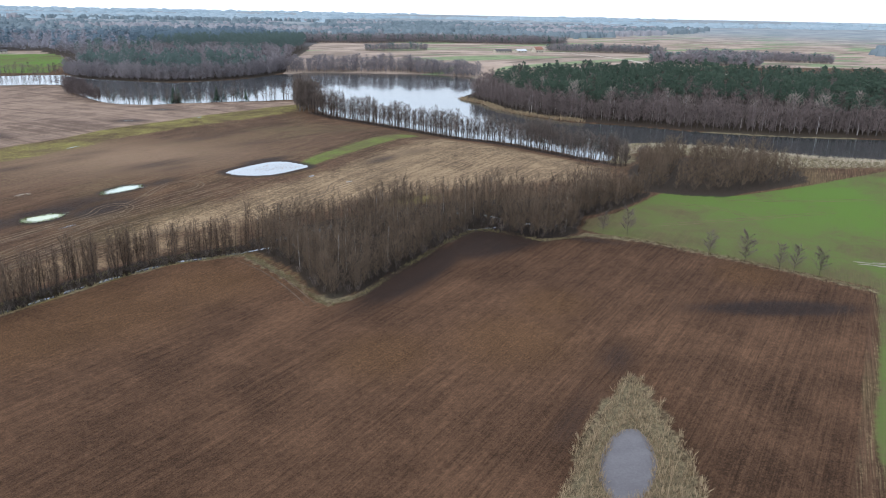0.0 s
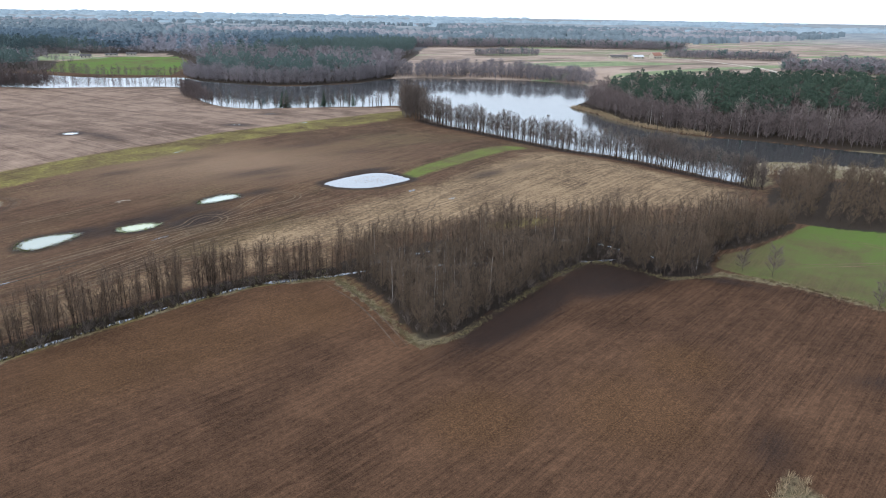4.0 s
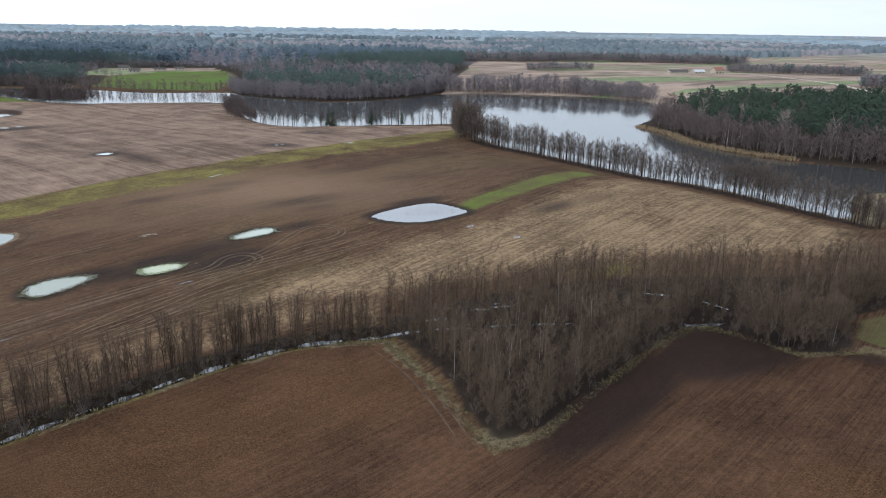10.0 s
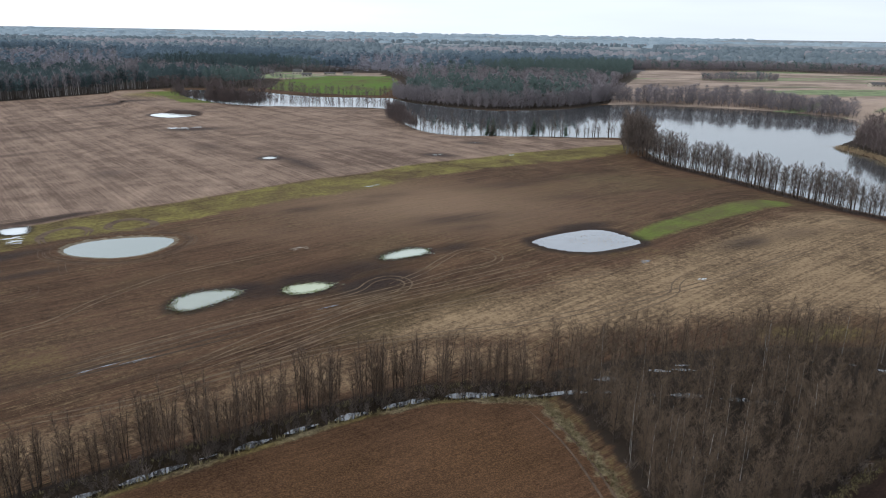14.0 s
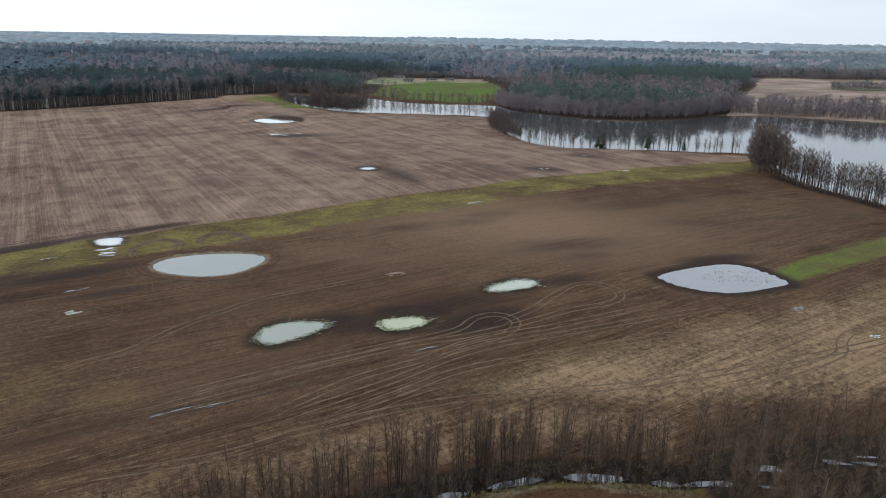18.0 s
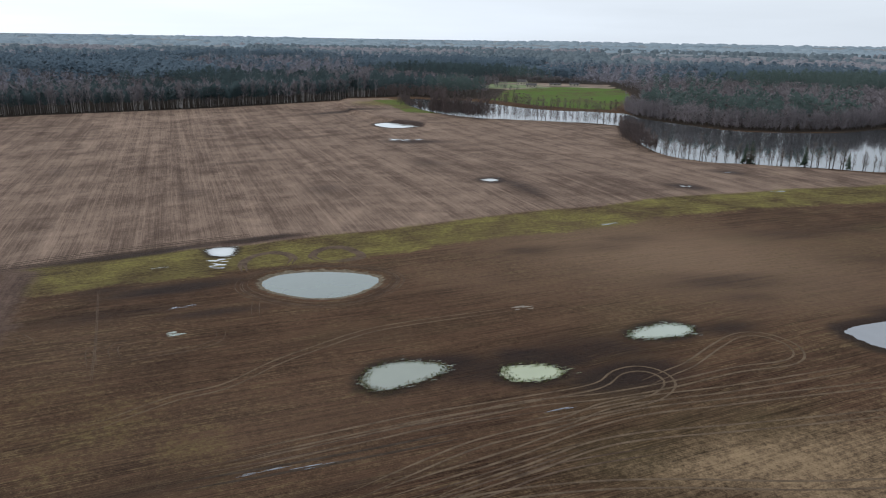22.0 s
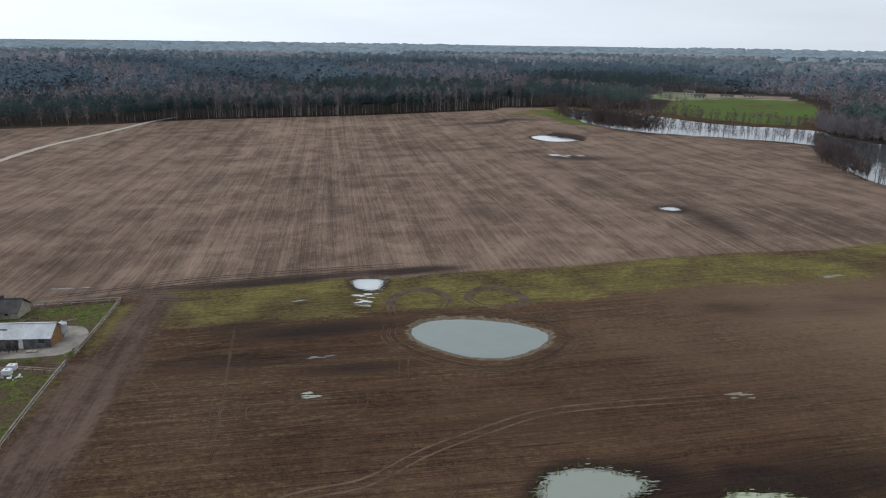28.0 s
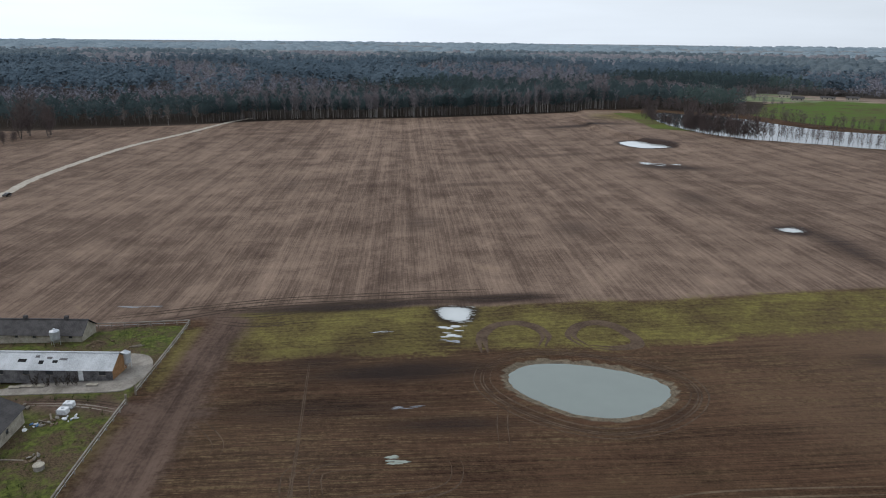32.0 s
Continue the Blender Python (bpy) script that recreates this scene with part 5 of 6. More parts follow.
# west wood along the field, with birches at its edge
p = along(WEST_EDGE, 2.6)
out = np.array([-0.69, 0.72])
p = np.vstack([p + out * k for k in (2, 6, 10)]) + rng.normal(0, 1.8, (3 * len(p), 2))
pale = rng.random(len(p)) < 0.3 + 0.35 * (np.sin(p[:, 0] * 0.045) > -0.2)
woods("birch_wood", birches, p[pale], ["birch_far", "twig_hazy"], "tall pale birches along the forest edge", 1.05, 1.35)
woods("pine_wood", pines, p[~pale], ["bark_far", "needle_west"], "dark pines along the forest edge", 0.9, 1.15)
p = along([(-366, 722), (-350, 745), (-330, 748), (-300, 745)], 3.0)
woods("bare_wood", greys, np.vstack([p, p + (3, 9), p + (-3, 16)]) + rng.normal(0, 2, (3 * len(p), 2)), ["bark_far", "twig_far"], "bare bushes where the river meets the forest", 0.6, 0.9)
# bare fringe of the north wood along the water
FRINGE = [(-120, 699), (-98, 664), (-66, 643), (-34, 625), (-4, 630), (34, 653), (70, 700)]
p = along(FRINGE, 2.6)
p = np.vstack([p + (0, k) for k in (0, 4, 9)]) + rng.normal(0, 1.6, (3 * len(p), 2))
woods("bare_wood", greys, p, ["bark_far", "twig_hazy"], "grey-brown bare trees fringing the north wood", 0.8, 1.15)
# green bank trees before the far meadow
p = along([(-268, 742), (-230, 722), (-192, 702), (-147, 704), (-124, 705)], 3.2)
woods("bare_wood", greys, np.vstack([p, p[::2] + (2, 7)]) + rng.normal(0, 2, (len(p) + len(p[::2]), 2)), ["bark_far", "twig_far"], "bare trees along the river bank", 0.45, 0.8)
p = along([(-345, 990), (-285, 885), (-262, 860)], 6.0)
woods("bare_wood", greys_s, p + rng.normal(0, 3, p.shape), ["bark_far", "twig_hazy"], "low bushes round a far yard", 0.4, 0.7)


def forest_here(x, y):
    """Whether deep forest stands at a place."""
    r = np.hypot(x + 50, y - 250)
    west = depth_in(WEST_WOOD, x, y, 30) > 10
    north = depth_in(NORTH_WOOD, x, y, 30) > 2
    return (west | north) & (r < 1600)


def scattered(x0, x1, y0, y1, gap):
    a, b = np.meshgrid(np.arange(x0, x1, gap), np.arange(y0, y1, gap))
    q = np.stack([a.ravel(), b.ravel()], 1)
    return q + rng.uniform(-0.5, 0.5, q.shape) * gap


q = scattered(-1700, 220, 180, 1500, 7.6)
q = q[forest_here(q[:, 0], q[:, 1])]
r = np.hypot(q[:, 0] + 50, q[:, 1] - 200)
q = q[rng.random(len(q)) < np.clip(1.15 - (r - 500) / 900, 0.28, 1)]
patch = np.sin(q[:, 0] * 0.011 + 1.3 * np.sin(q[:, 1] * 0.006)) + np.sin(q[:, 1] * 0.013 + q[:, 0] * 0.004)
shore = reach(LAKE_LINE, q[:, 0], q[:, 1], True) < 12
lane = (reach([(-900, 180), (-670, 330)] + WEST_EDGE, q[:, 0], q[:, 1]) < 75) | (patch + 0.8 * np.sin(q[:, 0] * 0.004 + q[:, 1] * 0.021) > 0.25)
green = (rng.random(len(q)) < np.where(lane, 0.95, 0.08)) & ~shore
# trees beyond about 900 m take the most strongly haze-tinted tones
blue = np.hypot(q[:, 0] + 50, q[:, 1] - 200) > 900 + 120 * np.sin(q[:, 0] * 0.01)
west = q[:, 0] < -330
for sel, needles, twigs in ((~blue & west, "needle_west", "twig_hazy"), (~blue & ~west, "needle_far", "twig_hazy"), (blue, "needle_far_haze", "twig_far_haze")):
    woods("pine_wood", pines_s if needles == "needle_far_haze" else pines_m, q[green & sel], ["bark_far", needles], "wide dark pine forest", 0.9, 1.2)
    woods("bare_wood", greys_b if twigs == "twig_far_haze" else greys_s, q[~green & sel], ["bark_far", twigs], "grey-brown bare woods among the pines", 0.45, 0.85, squash=1.6)
# groves in the open land to the east
for outline, tall in (([(205, 915), (290, 925), (300, 955), (210, 945)], 0.6), ([(430, 615), (520, 560), (560, 600), (470, 660)], 0.75), ([(470, 905), (640, 880), (650, 930), (480, 950)], 0.7),
                      ([(170, 1210), (420, 1260), (640, 1180), (660, 1260), (430, 1340), (170, 1300)], 0.9), ([(560, 720), (720, 660), (760, 700), (600, 780)], 0.7)):
    p = spaced(outline, 3.8, 9000)
    g = rng.random(len(p)) < 0.15
    woods("bare_wood", greys_s, p[~g], ["bark_far", "twig_hazy"], "grove of bare trees in open fields", tall * 0.8, tall * 1.1, squash=1.5)
    woods("pine_wood", pines_s, p[g], ["bark_far", "needle_far"], "dark pines in a grove", tall * 0.7, tall)
# the land beyond, towards the horizon, its woods coloured with painted haze
def mound(r):
    n = 5
    a = np.arange(n) * 2 * np.pi / n
    v = [(np.cos(t) * r.uniform(0.7, 1.2), np.sin(t) * r.uniform(0.7, 1.2), -0.3) for t in a]
    v += [(np.cos(t + 0.3) * r.uniform(0.35, 0.7), np.sin(t + 0.3) * r.uniform(0.35, 0.7), r.uniform(0.6, 1.0)) for t in a]
    v += [(0, 0, r.uniform(0.8, 1.1))]
    f = []
    for k in range(n):
        j = (k + 1) % n
        f += [(k, j, n + k), (j, n + j, n + k), (n + k, n + j, 2 * n)]
    return np.array(v), np.array(f), np.zeros(len(f), int)


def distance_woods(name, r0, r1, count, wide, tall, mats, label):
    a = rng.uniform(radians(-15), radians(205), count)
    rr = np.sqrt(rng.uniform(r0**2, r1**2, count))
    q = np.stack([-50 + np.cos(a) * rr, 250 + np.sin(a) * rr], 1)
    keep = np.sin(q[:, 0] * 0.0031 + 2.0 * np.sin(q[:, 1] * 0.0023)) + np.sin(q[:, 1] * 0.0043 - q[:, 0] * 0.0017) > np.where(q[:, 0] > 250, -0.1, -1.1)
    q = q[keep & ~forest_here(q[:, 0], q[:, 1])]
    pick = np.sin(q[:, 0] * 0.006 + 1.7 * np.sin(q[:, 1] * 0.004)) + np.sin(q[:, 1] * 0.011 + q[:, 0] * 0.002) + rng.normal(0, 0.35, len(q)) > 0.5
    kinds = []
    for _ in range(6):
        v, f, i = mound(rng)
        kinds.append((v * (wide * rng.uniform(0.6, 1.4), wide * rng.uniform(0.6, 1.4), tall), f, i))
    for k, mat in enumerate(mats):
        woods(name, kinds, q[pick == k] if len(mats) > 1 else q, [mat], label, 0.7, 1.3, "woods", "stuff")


distance_woods("distant_woods", 1250, 2600, 17000, 9, 11, ["far_haze", "far_haze_bare"], "hazy mixed woods in the distance")
distance_woods("horizon_woods", 2500, 4850, 9000, 26, 8, ["horizon"], "woods along the horizon in painted blue-grey haze")

# ---- reeds and grass ----
def tuft(r, blades, tall, lean):
    """A tuft of slender blades."""
    v, f = [], []
    for k in range(blades):
        a = r.uniform(0, 2 * np.pi)
        d = np.array([np.cos(a), np.sin(a), 0])
        s = np.array([-d[1], d[0], 0]) * 0.06
        o = d * r.uniform(0, 0.35)
        tip = o + d * tall * r.uniform(0.1, lean) + (0, 0, tall * r.uniform(0.6, 1.1))
        v += [o - s + (0, 0, -0.1), o + s + (0, 0, -0.1), tip]
        f.append((3 * k, 3 * k + 1, 3 * k + 2))
    return np.array(v), np.array(f), np.zeros(len(f), int)


tufts = [tuft(rng, 10, 1.2, 0.8) for _ in range(4)]
teeth = lambda x, y: depth_in(REED_POND, x, y, 10) > 1.3 * np.sin(1.9 * (x - y)) + 0.9 * np.sin(4.1 * (x - y) + 1.0) + 0.3  # noqa: E731
p = spaced(pushed(REED_POND, 1.2), 0.45, 14000, lambda x, y: (depth_in(REED_WATER, x, y, 10) < 0.3) & teeth(x, y))
woods("reed_bed", tufts, p, ["reed"], "flattened pale dry reed round a field pond", 0.5, 1.0, "reeds")
tall_tufts = [tuft(rng, 12, 2.6, 0.25) for _ in range(3)]
p = spaced([(186, 240), (196, 212), (206, 188), (240, 176), (300, 180), (300, 207), (256, 230), (242, 252), (220, 266), (194, 274), (172, 258)], 2.0, 9000)
woods("reed_bed", tall_tufts, p, ["reed_tall"], "tall dry reed along the river", 0.4, 0.65, "reeds", squash=3.0)
p = along([(170, 480), (174, 466), (179, 440), (180, 400), (190, 370), (205, 346)], 0.8)
p = np.vstack([p, p + (1.5, 0.5), p + (-1.5, 0)]) + rng.normal(0, 0.8, (3 * len(p), 2))
woods("reed_bed", tall_tufts, p, ["reed"], "pale reed spit on the wooded point", 0.6, 1.0, "reeds", squash=1.6)
short = [tuft(rng, 9, 0.55, 0.9) for _ in range(4)]
edge_line = along(MARGIN[:13], 0.6)
p = np.vstack([edge_line] * 8) + rng.normal(0, 0.7, (8 * len(edge_line), 2))
p = p[np.sin(p[:, 0] * 0.5) + np.sin(p[:, 1] * 0.37 + 1) > rng.uniform(-2.6, 0.9, len(p))]
p = p[depth_in(FRONT, p[:, 0], p[:, 1], 10) < 0.2]
woods("grass_margin", short, p, ["grass_dry"], "dry yellow grass round the thicket", 0.3, 0.8, "grass")
edge_line = along([(91, 138), (103, 128), (113, 113), (124, 96), (132, 81)], 0.6)
p = np.vstack([edge_line] * 2) + rng.normal(0, 0.6, (2 * len(edge_line), 2))
woods("grass_margin", short, p, ["grass_dry"], "dry grass strip between field and green crop", 0.6, 1.4, "grass")
edge_line = along(DITCH[:10], 0.7)
p = np.vstack([edge_line + (1.1, -1.5), edge_line + (-1.5, 2.0)]) + rng.normal(0, 0.4, (2 * len(edge_line), 2))
woods("grass_margin", short, p, ["grass_dry"], "dry grass along the ditch", 0.6, 1.5, "grass")


# ---- wheel tracks ----
def wheel_tracks(line, gauge, width, material, label):
    """The two ruts that a tractor leaves along a line."""
    q = along(line, 1.5)
    t = np.gradient(q, axis=0)
    nrm = np.stack([-t[:, 1], t[:, 0]], 1) / np.hypot(*t.T)[:, None]
    root = tagged(new("wheel_track"), label, "wheel track", "tractor tracks in the fields")
    for side in (-0.5, 0.5):
        ob = ribbon("rut", list(map(tuple, q + nrm * gauge * side)), width, material, 0.02, None, 0.05)
        ob.parent = root


PALE = "pale pressed tractor ruts in brown soil"
for line in (
    [(-54, 186), (-45.5, 193.3), (-36.1, 201.8), (-32.9, 206), (-32, 210.6), (-34.4, 213.6), (-38, 213.9), (-41.6, 210.9), (-44, 204.7), (-54.1, 194.9), (-67.7, 183.2), (-90, 160.4)],
    [(-36, 209), (-32.7, 214.2), (-29.1, 219.8), (-25, 230.2), (-21.5, 236.8), (-16.6, 238.6), (-11.8, 235.9), (-10.2, 230.9), (-12.7, 226.2), (-21.1, 220.2), (-31.7, 210.1), (-41.7, 201.8), (-56.2, 191.3), (-74.4, 172.7), (-88.2, 158.1)],
    [(-68.5, 160.4), (-63.6, 169.3), (-57, 179.7), (-47, 190.3), (-39.1, 200.4), (-20.9, 213.1), (1.2, 230)],
    [(-65.6, 161.7), (-59.4, 169.5), (-51.5, 179.3), (-38.3, 196.2), (-20, 209), (12, 229)],
    [(-58, 163), (-54.8, 168.3), (-48.4, 176.2), (-37.2, 189.5), (-15, 203), (25, 226)],
    [(-88, 139), (-70, 150), (-58, 162), (-46, 172), (-30, 181), (0, 193), (40, 215), (75, 245)],
    [(40, 222), (36, 219), (33, 214), (31, 208), (22, 200), (5, 190)],
    [(-115, 158), (-110, 170), (-104.4, 178), (-102, 188.5), (-98.8, 197), (-93.3, 209), (-85.5, 218), (-70, 232)],
):
    wheel_tracks(line, 1.9, 0.42, "rut", PALE)
for line in ([(-62, 160.5), (-57, 167), (-50, 176), (-40, 188)], [(-60, 160), (-52, 169), (-44, 179), (-30, 190)], [(-92, 156), (-80, 167), (-66, 181), (-50, 194)],
             [(-127.2, 217), (-123.2, 211), (-118.5, 205.2)], [(-130.7, 175.3), (-126.5, 181.1), (-120.7, 187.7), (-118.7, 192.4), (-120.4, 196), (-122.5, 197.7)], [(-138.6, 178.4), (-134.7, 175.8), (-133.2, 173.2)]):
    wheel_tracks(line, 1.7, 0.34, "rut_soft", "faint tractor ruts in sown soil")
for line in ([(-92, 152), (-82, 160.5), (-71, 170.5), (-60, 181)], [(-217, 214), (-205, 222), (-193, 234), (-178, 248)], [(-209, 213), (-201, 219), (-192, 231)], [(-207, 210), (-196, 214), (-187, 224)]):
    wheel_tracks(line, 1.9, 0.6, "rut_dark", "dark wet tractor ruts")
for line in ([(-142.6, 231.9), (-149.3, 239.8), (-150.6, 247.5), (-145.1, 250.8), (-138.6, 248.2), (-135.5, 242.1)], [(-128.6, 248), (-134, 251), (-135.3, 257.9), (-131.1, 261.7), (-124.4, 259.3), (-120.7, 255.4), (-123.4, 251), (-128, 248.3)]):
    wheel_tracks(line, 1.3, 1.6, "rut_soft", "broad churned brown ring where a tractor turned on grass")
for line in ([(135, 157), (141, 151.8), (145.5, 143.9), (148, 132)], [(107, 140.8), (123.4, 138.3), (150, 135.5), (175, 133)], [(150, 158), (172, 148), (200, 140)]):
    wheel_tracks(line, 1.8, 0.35, "rut", "pale wheel lines across the green crop")
for side in (-0.9, 0.9):
    wheel_tracks([(x - 0.4 * side, y + 0.9 * side) for x, y in LANE[2:5]], 0.9, 0.5, "clay" if side < 0 else "rut_dark", "worn ruts of the farm lane")
for line in ([(-163.8, 178.6), (-161.1, 179.0), (-156.9, 178.4), (-153.0, 177.1), (-150.6, 174.5)], [(-131.9, 173.5), (-134.4, 175.7), (-137.6, 178.3), (-138.7, 180.0), (-138.4, 182.3), (-136, 186)], [(-129, 176.5), (-131.4, 178.6), (-134.4, 180.8), (-135.6, 183.0), (-134.0, 185.1), (-130, 189)]):
    wheel_tracks(line, 1.7, 0.3, "rut_soft", "faint tractor ruts in sown soil")
for out in (3.4, 5.2):
    ring = [tuple(q) for q in pushed(POND_LINES[0], out)[::3]]
    wheel_tracks(ring + ring[:1], 1.2, 0.3, "rut_soft", "faint ruts curving round the clay pond")
wheel_tracks([(-168, 207.5), (-143, 184.5), (-126.5, 168.5)], 0.3, 0.2, "rut_soft", "thin dark line across the sown rows")
wheel_tracks([(11.5, 117), (8, 133), (3.5, 147), (-2.5, 158)], 1.9, 0.4, "rut_soft", "brown dirt track along the thicket")
for line in ([(-222, 192), (-208, 221), (-188, 240), (-160, 262), (-148, 272)], [(-230, 196), (-211, 225), (-192, 243), (-165, 265)]):
    wheel_tracks(line, 2.0, 0.6, "rut_dark", "dark ruts of the headland track")


# ---- small wet spots and dry pale patches ----
def splash(px, py, ra, rb, turn, material, label, pieces=9):
    """A broken puddle, or a dry patch of mud or sand: a few uneven flat pieces."""
    root = tagged(new("puddle"), label, "puddle", "small puddles")
    for k in range(pieces):
        a = radians(turn)
        u, v = rng.uniform(-1, 1) * ra * 0.7, rng.uniform(-1, 1) * rb * 0.7
        cx, cy = px + u * math.cos(a) - v * math.sin(a), py + u * math.sin(a) + v * math.cos(a)
        m = 9
        ring = []
        for j in range(m):
            t = j * 2 * math.pi / m
            s = rng.uniform(0.5, 1.2)
            e, f = math.cos(t) * ra * 0.34 * s, math.sin(t) * rb * 0.17 * s
            ring.append((cx + e * math.cos(a) - f * math.sin(a), cy + e * math.sin(a) + f * math.cos(a)))
        ring = [tuple(q) for q in combed_line(ring, 0.7, 0.3, turn)[::2]]
        z = max(float(v) for v in ground_z(np.array([q[0] for q in ring]), np.array([q[1] for q in ring])))
        ob = sheet("pool", ring, z + 0.015 + 0.004 * k, material)
        ob.parent = root


# the clay spots are dry pale patches, not water
for spot in ((-129, 192, 2.6, 2.2, 44, "pond_milky"), (-66.5, 235, 3, 1.6, 44, "clay"), (40.3, 218, 1.4, 1.2, 44, "pond_pale"), (28.5, 231, 2.2, 1.0, 44, "pond_grey"),
             (-139, 205, 3, 0.6, 44, "pond_grey"), (-157.5, 239.5, 3.4, 2.2, 40, "pond_pale"), (-155, 236, 3.0, 2.0, 40, "pond_pale"), (-152.6, 233, 2.4, 1.6, 40, "pond_grey"), (-45, 393, 3, 1.5, 40, "pond_pale"), (-62, 317, 4, 1.2, 44, "pond_milky"),
             (-10, 402, 4, 1.4, 44, "pond_milky"), (-30, 440, 4, 1.2, 44, "pond_grey"), (-77, 164, 4, 0.5, 44, "pond_grey"), (-48, 194, 3, 0.5, 44, "pond_grey"), (-83, 160, 4, 0.4, 44, "pond_grey"),
             (147, 94, 5, 2.2, -30, "clay"), (-168, 228, 2.5, 0.5, 44, "pond_pale"), (-232, 205, 6, 0.8, 42, "pond_grey"), (-325, 605, 7, 2, 44, "pond_grey"), (-216, 473, 9, 4, 0, "pond_pale"), (-206, 478, 4, 2, 20, "pond_pale"), (24, 172, 5, 1.6, 10, "ditch"), (10, 168, 4, 1.5, 10, "ditch")):
    splash(*spot, "shallow broken puddle shining on brown soil")


# ---- the farm ----
AX, AY = np.array([0.765, 0.644]), np.array([-0.644, 0.765])


def box(bm, lo, hi):
    """A box between two corners, in a bmesh."""
    v = [bm.verts.new((x, y, z)) for x in (lo[0], hi[0]) for y in (lo[1], hi[1]) for z in (lo[2], hi[2])]
    for q in ((0, 1, 3, 2), (4, 6, 7, 5), (0, 4, 5, 1), (2, 3, 7, 6), (0, 2, 6, 4), (1, 5, 7, 3)):
        bm.faces.new([v[k] for k in q])
    return bm


def boxed(name, lo, hi, material, parent, label="", bevel=0.0):
    bm = box(bmesh.new(), lo, hi)
    if bevel:
        bmesh.ops.bevel(bm, geom=bm.edges[:], offset=bevel, segments=1, affect="EDGES")
    bmesh.ops.recalc_face_normals(bm, faces=bm.faces[:])
    return part(name, bm, material, parent, label)


def holed_wall(length, height, thick, holes, bm=None):
    """A wall along x from 0, its foot at z 0, with openings (x0, x1, z0, z1) going through it."""
    bm = bm or bmesh.new()
    xs = sorted({0.0, length, *(h[0] for h in holes), *(h[1] for h in holes)})
    zs = sorted({-0.6, height, *(h[2] for h in holes), *(h[3] for h in holes)})
    for x0, x1 in zip(xs, xs[1:]):
        for z0, z1 in zip(zs, zs[1:]):
            cx, cz = (x0 + x1) / 2, (z0 + z1) / 2
            if not any(h[0] < cx < h[1] and h[2] < cz < h[3] for h in holes):
                box(bm, (x0, 0, z0), (x1, thick, z1))
    bmesh.ops.remove_doubles(bm, verts=bm.verts[:], dist=0.001)
    return bm


def barn(label, corner, turn, length, width, eave, rise, wall, roof, windows, door=None, gable=None, vents=0):
    """A long low barn. Its origin is the corner at the near right; it runs along -x, and its depth along +y."""
    root = tagged(new("barn"), label, "barn", "barns of the farm")
    root.matrix_basis = pose(corner[0], corner[1], corner[2], 0, 0, turn)
    holes = [(x, x + w, z, z + h) for x, w, z, h in windows]
    if door:
        holes.append(door)
    bm = holed_wall(length, eave, 0.3, holes)
    bmesh.ops.translate(bm, verts=bm.verts[:], vec=(-length, 0, 0))
    part("wall", bm, wall, root)
    bm = holed_wall(length, eave, 0.3, [])
    bmesh.ops.translate(bm, verts=bm.verts[:], vec=(-length, width - 0.3, 0))
    part("wall", bm, wall, root)
    for x, mat in ((-0.3, gable or wall), (-length, wall)):
        bm = bmesh.new()
        ring = [(0.3, -0.6), (width - 0.3, -0.6), (width - 0.3, eave), (width / 2, eave + rise * (1 - 0.6 / width)), (0.3, eave)]
        a = [bm.verts.new((x, y, z)) for y, z in ring]
        b = [bm.verts.new((x + 0.3, y, z)) for y, z in ring]
        bm.faces.new(a)
        bm.faces.new(b[::-1])
        for k in range(5):
            bm.faces.new((a[k], b[k], b[(k + 1) % 5], a[(k + 1) % 5]))
        bmesh.ops.recalc_face_normals(bm, faces=bm.faces[:])
        part("gable_wall", bm, mat, root)
    # roof sheets side by side on both slopes
    run = math.hypot(width / 2 + 0.45, rise * (1 + 0.9 / width))
    sheets = max(6, int(length / 2.2))
    step = (length + 0.8) / sheets
    base = bmesh.new()
    ridge_pts = 7
    for k in range(ridge_pts * 2):
        x0 = step * 1.002 * k / (ridge_pts * 2 - 1)
        for y in (0.0, run):
            base.verts.new((x0, y, 0.035 * (k % 2)))
    base.verts.ensure_lookup_table()
    for k in range(ridge_pts * 2 - 1):
        base.faces.new((base.verts[2 * k], base.verts[2 * k + 2], base.verts[2 * k + 3], base.verts[2 * k + 1]))
    extra = bmesh.ops.extrude_face_region(base, geom=base.faces[:])
    bmesh.ops.translate(base, verts=[g for g in extra["geom"] if isinstance(g, bmesh.types.BMVert)], vec=(0, 0, -0.05))
    bmesh.ops.recalc_face_normals(base, faces=base.faces[:])
    me = bpy.data.meshes.new("roof_sheet")
    base.to_mesh(me)
    base.free()
    me.materials.append(M[roof])
    slope = math.degrees(math.atan2(rise, width / 2))
    roof_root = new("roof")
    roof_root.parent = root
    for k in range(sheets):
        for far_side in (0, 1):
            ob = new("roof_sheet", me)
            ob.parent = roof_root
            x = -length - 0.4 + k * step
            drop = rise * 0.9 / width
            if far_side:
                ob.matrix_basis = pose(x + step, width + 0.45, eave + 0.06 - drop, 0, 0, 180) @ pose(0, 0, 0, slope + rng.uniform(-0.12, 0.12), 0, 0)
            else:
                ob.matrix_basis = pose(x, -0.45, eave + 0.06 - drop, slope + rng.uniform(-0.12, 0.12), 0, 0)
    boxed("ridge_cap", (-length - 0.4, width / 2 - 0.25, eave + rise + 0.06), (0.4, width / 2 + 0.25, eave + rise + 0.16), roof, root, "", 0.04)
    for k in range(vents):
        x = -length * (k + 0.5) / vents
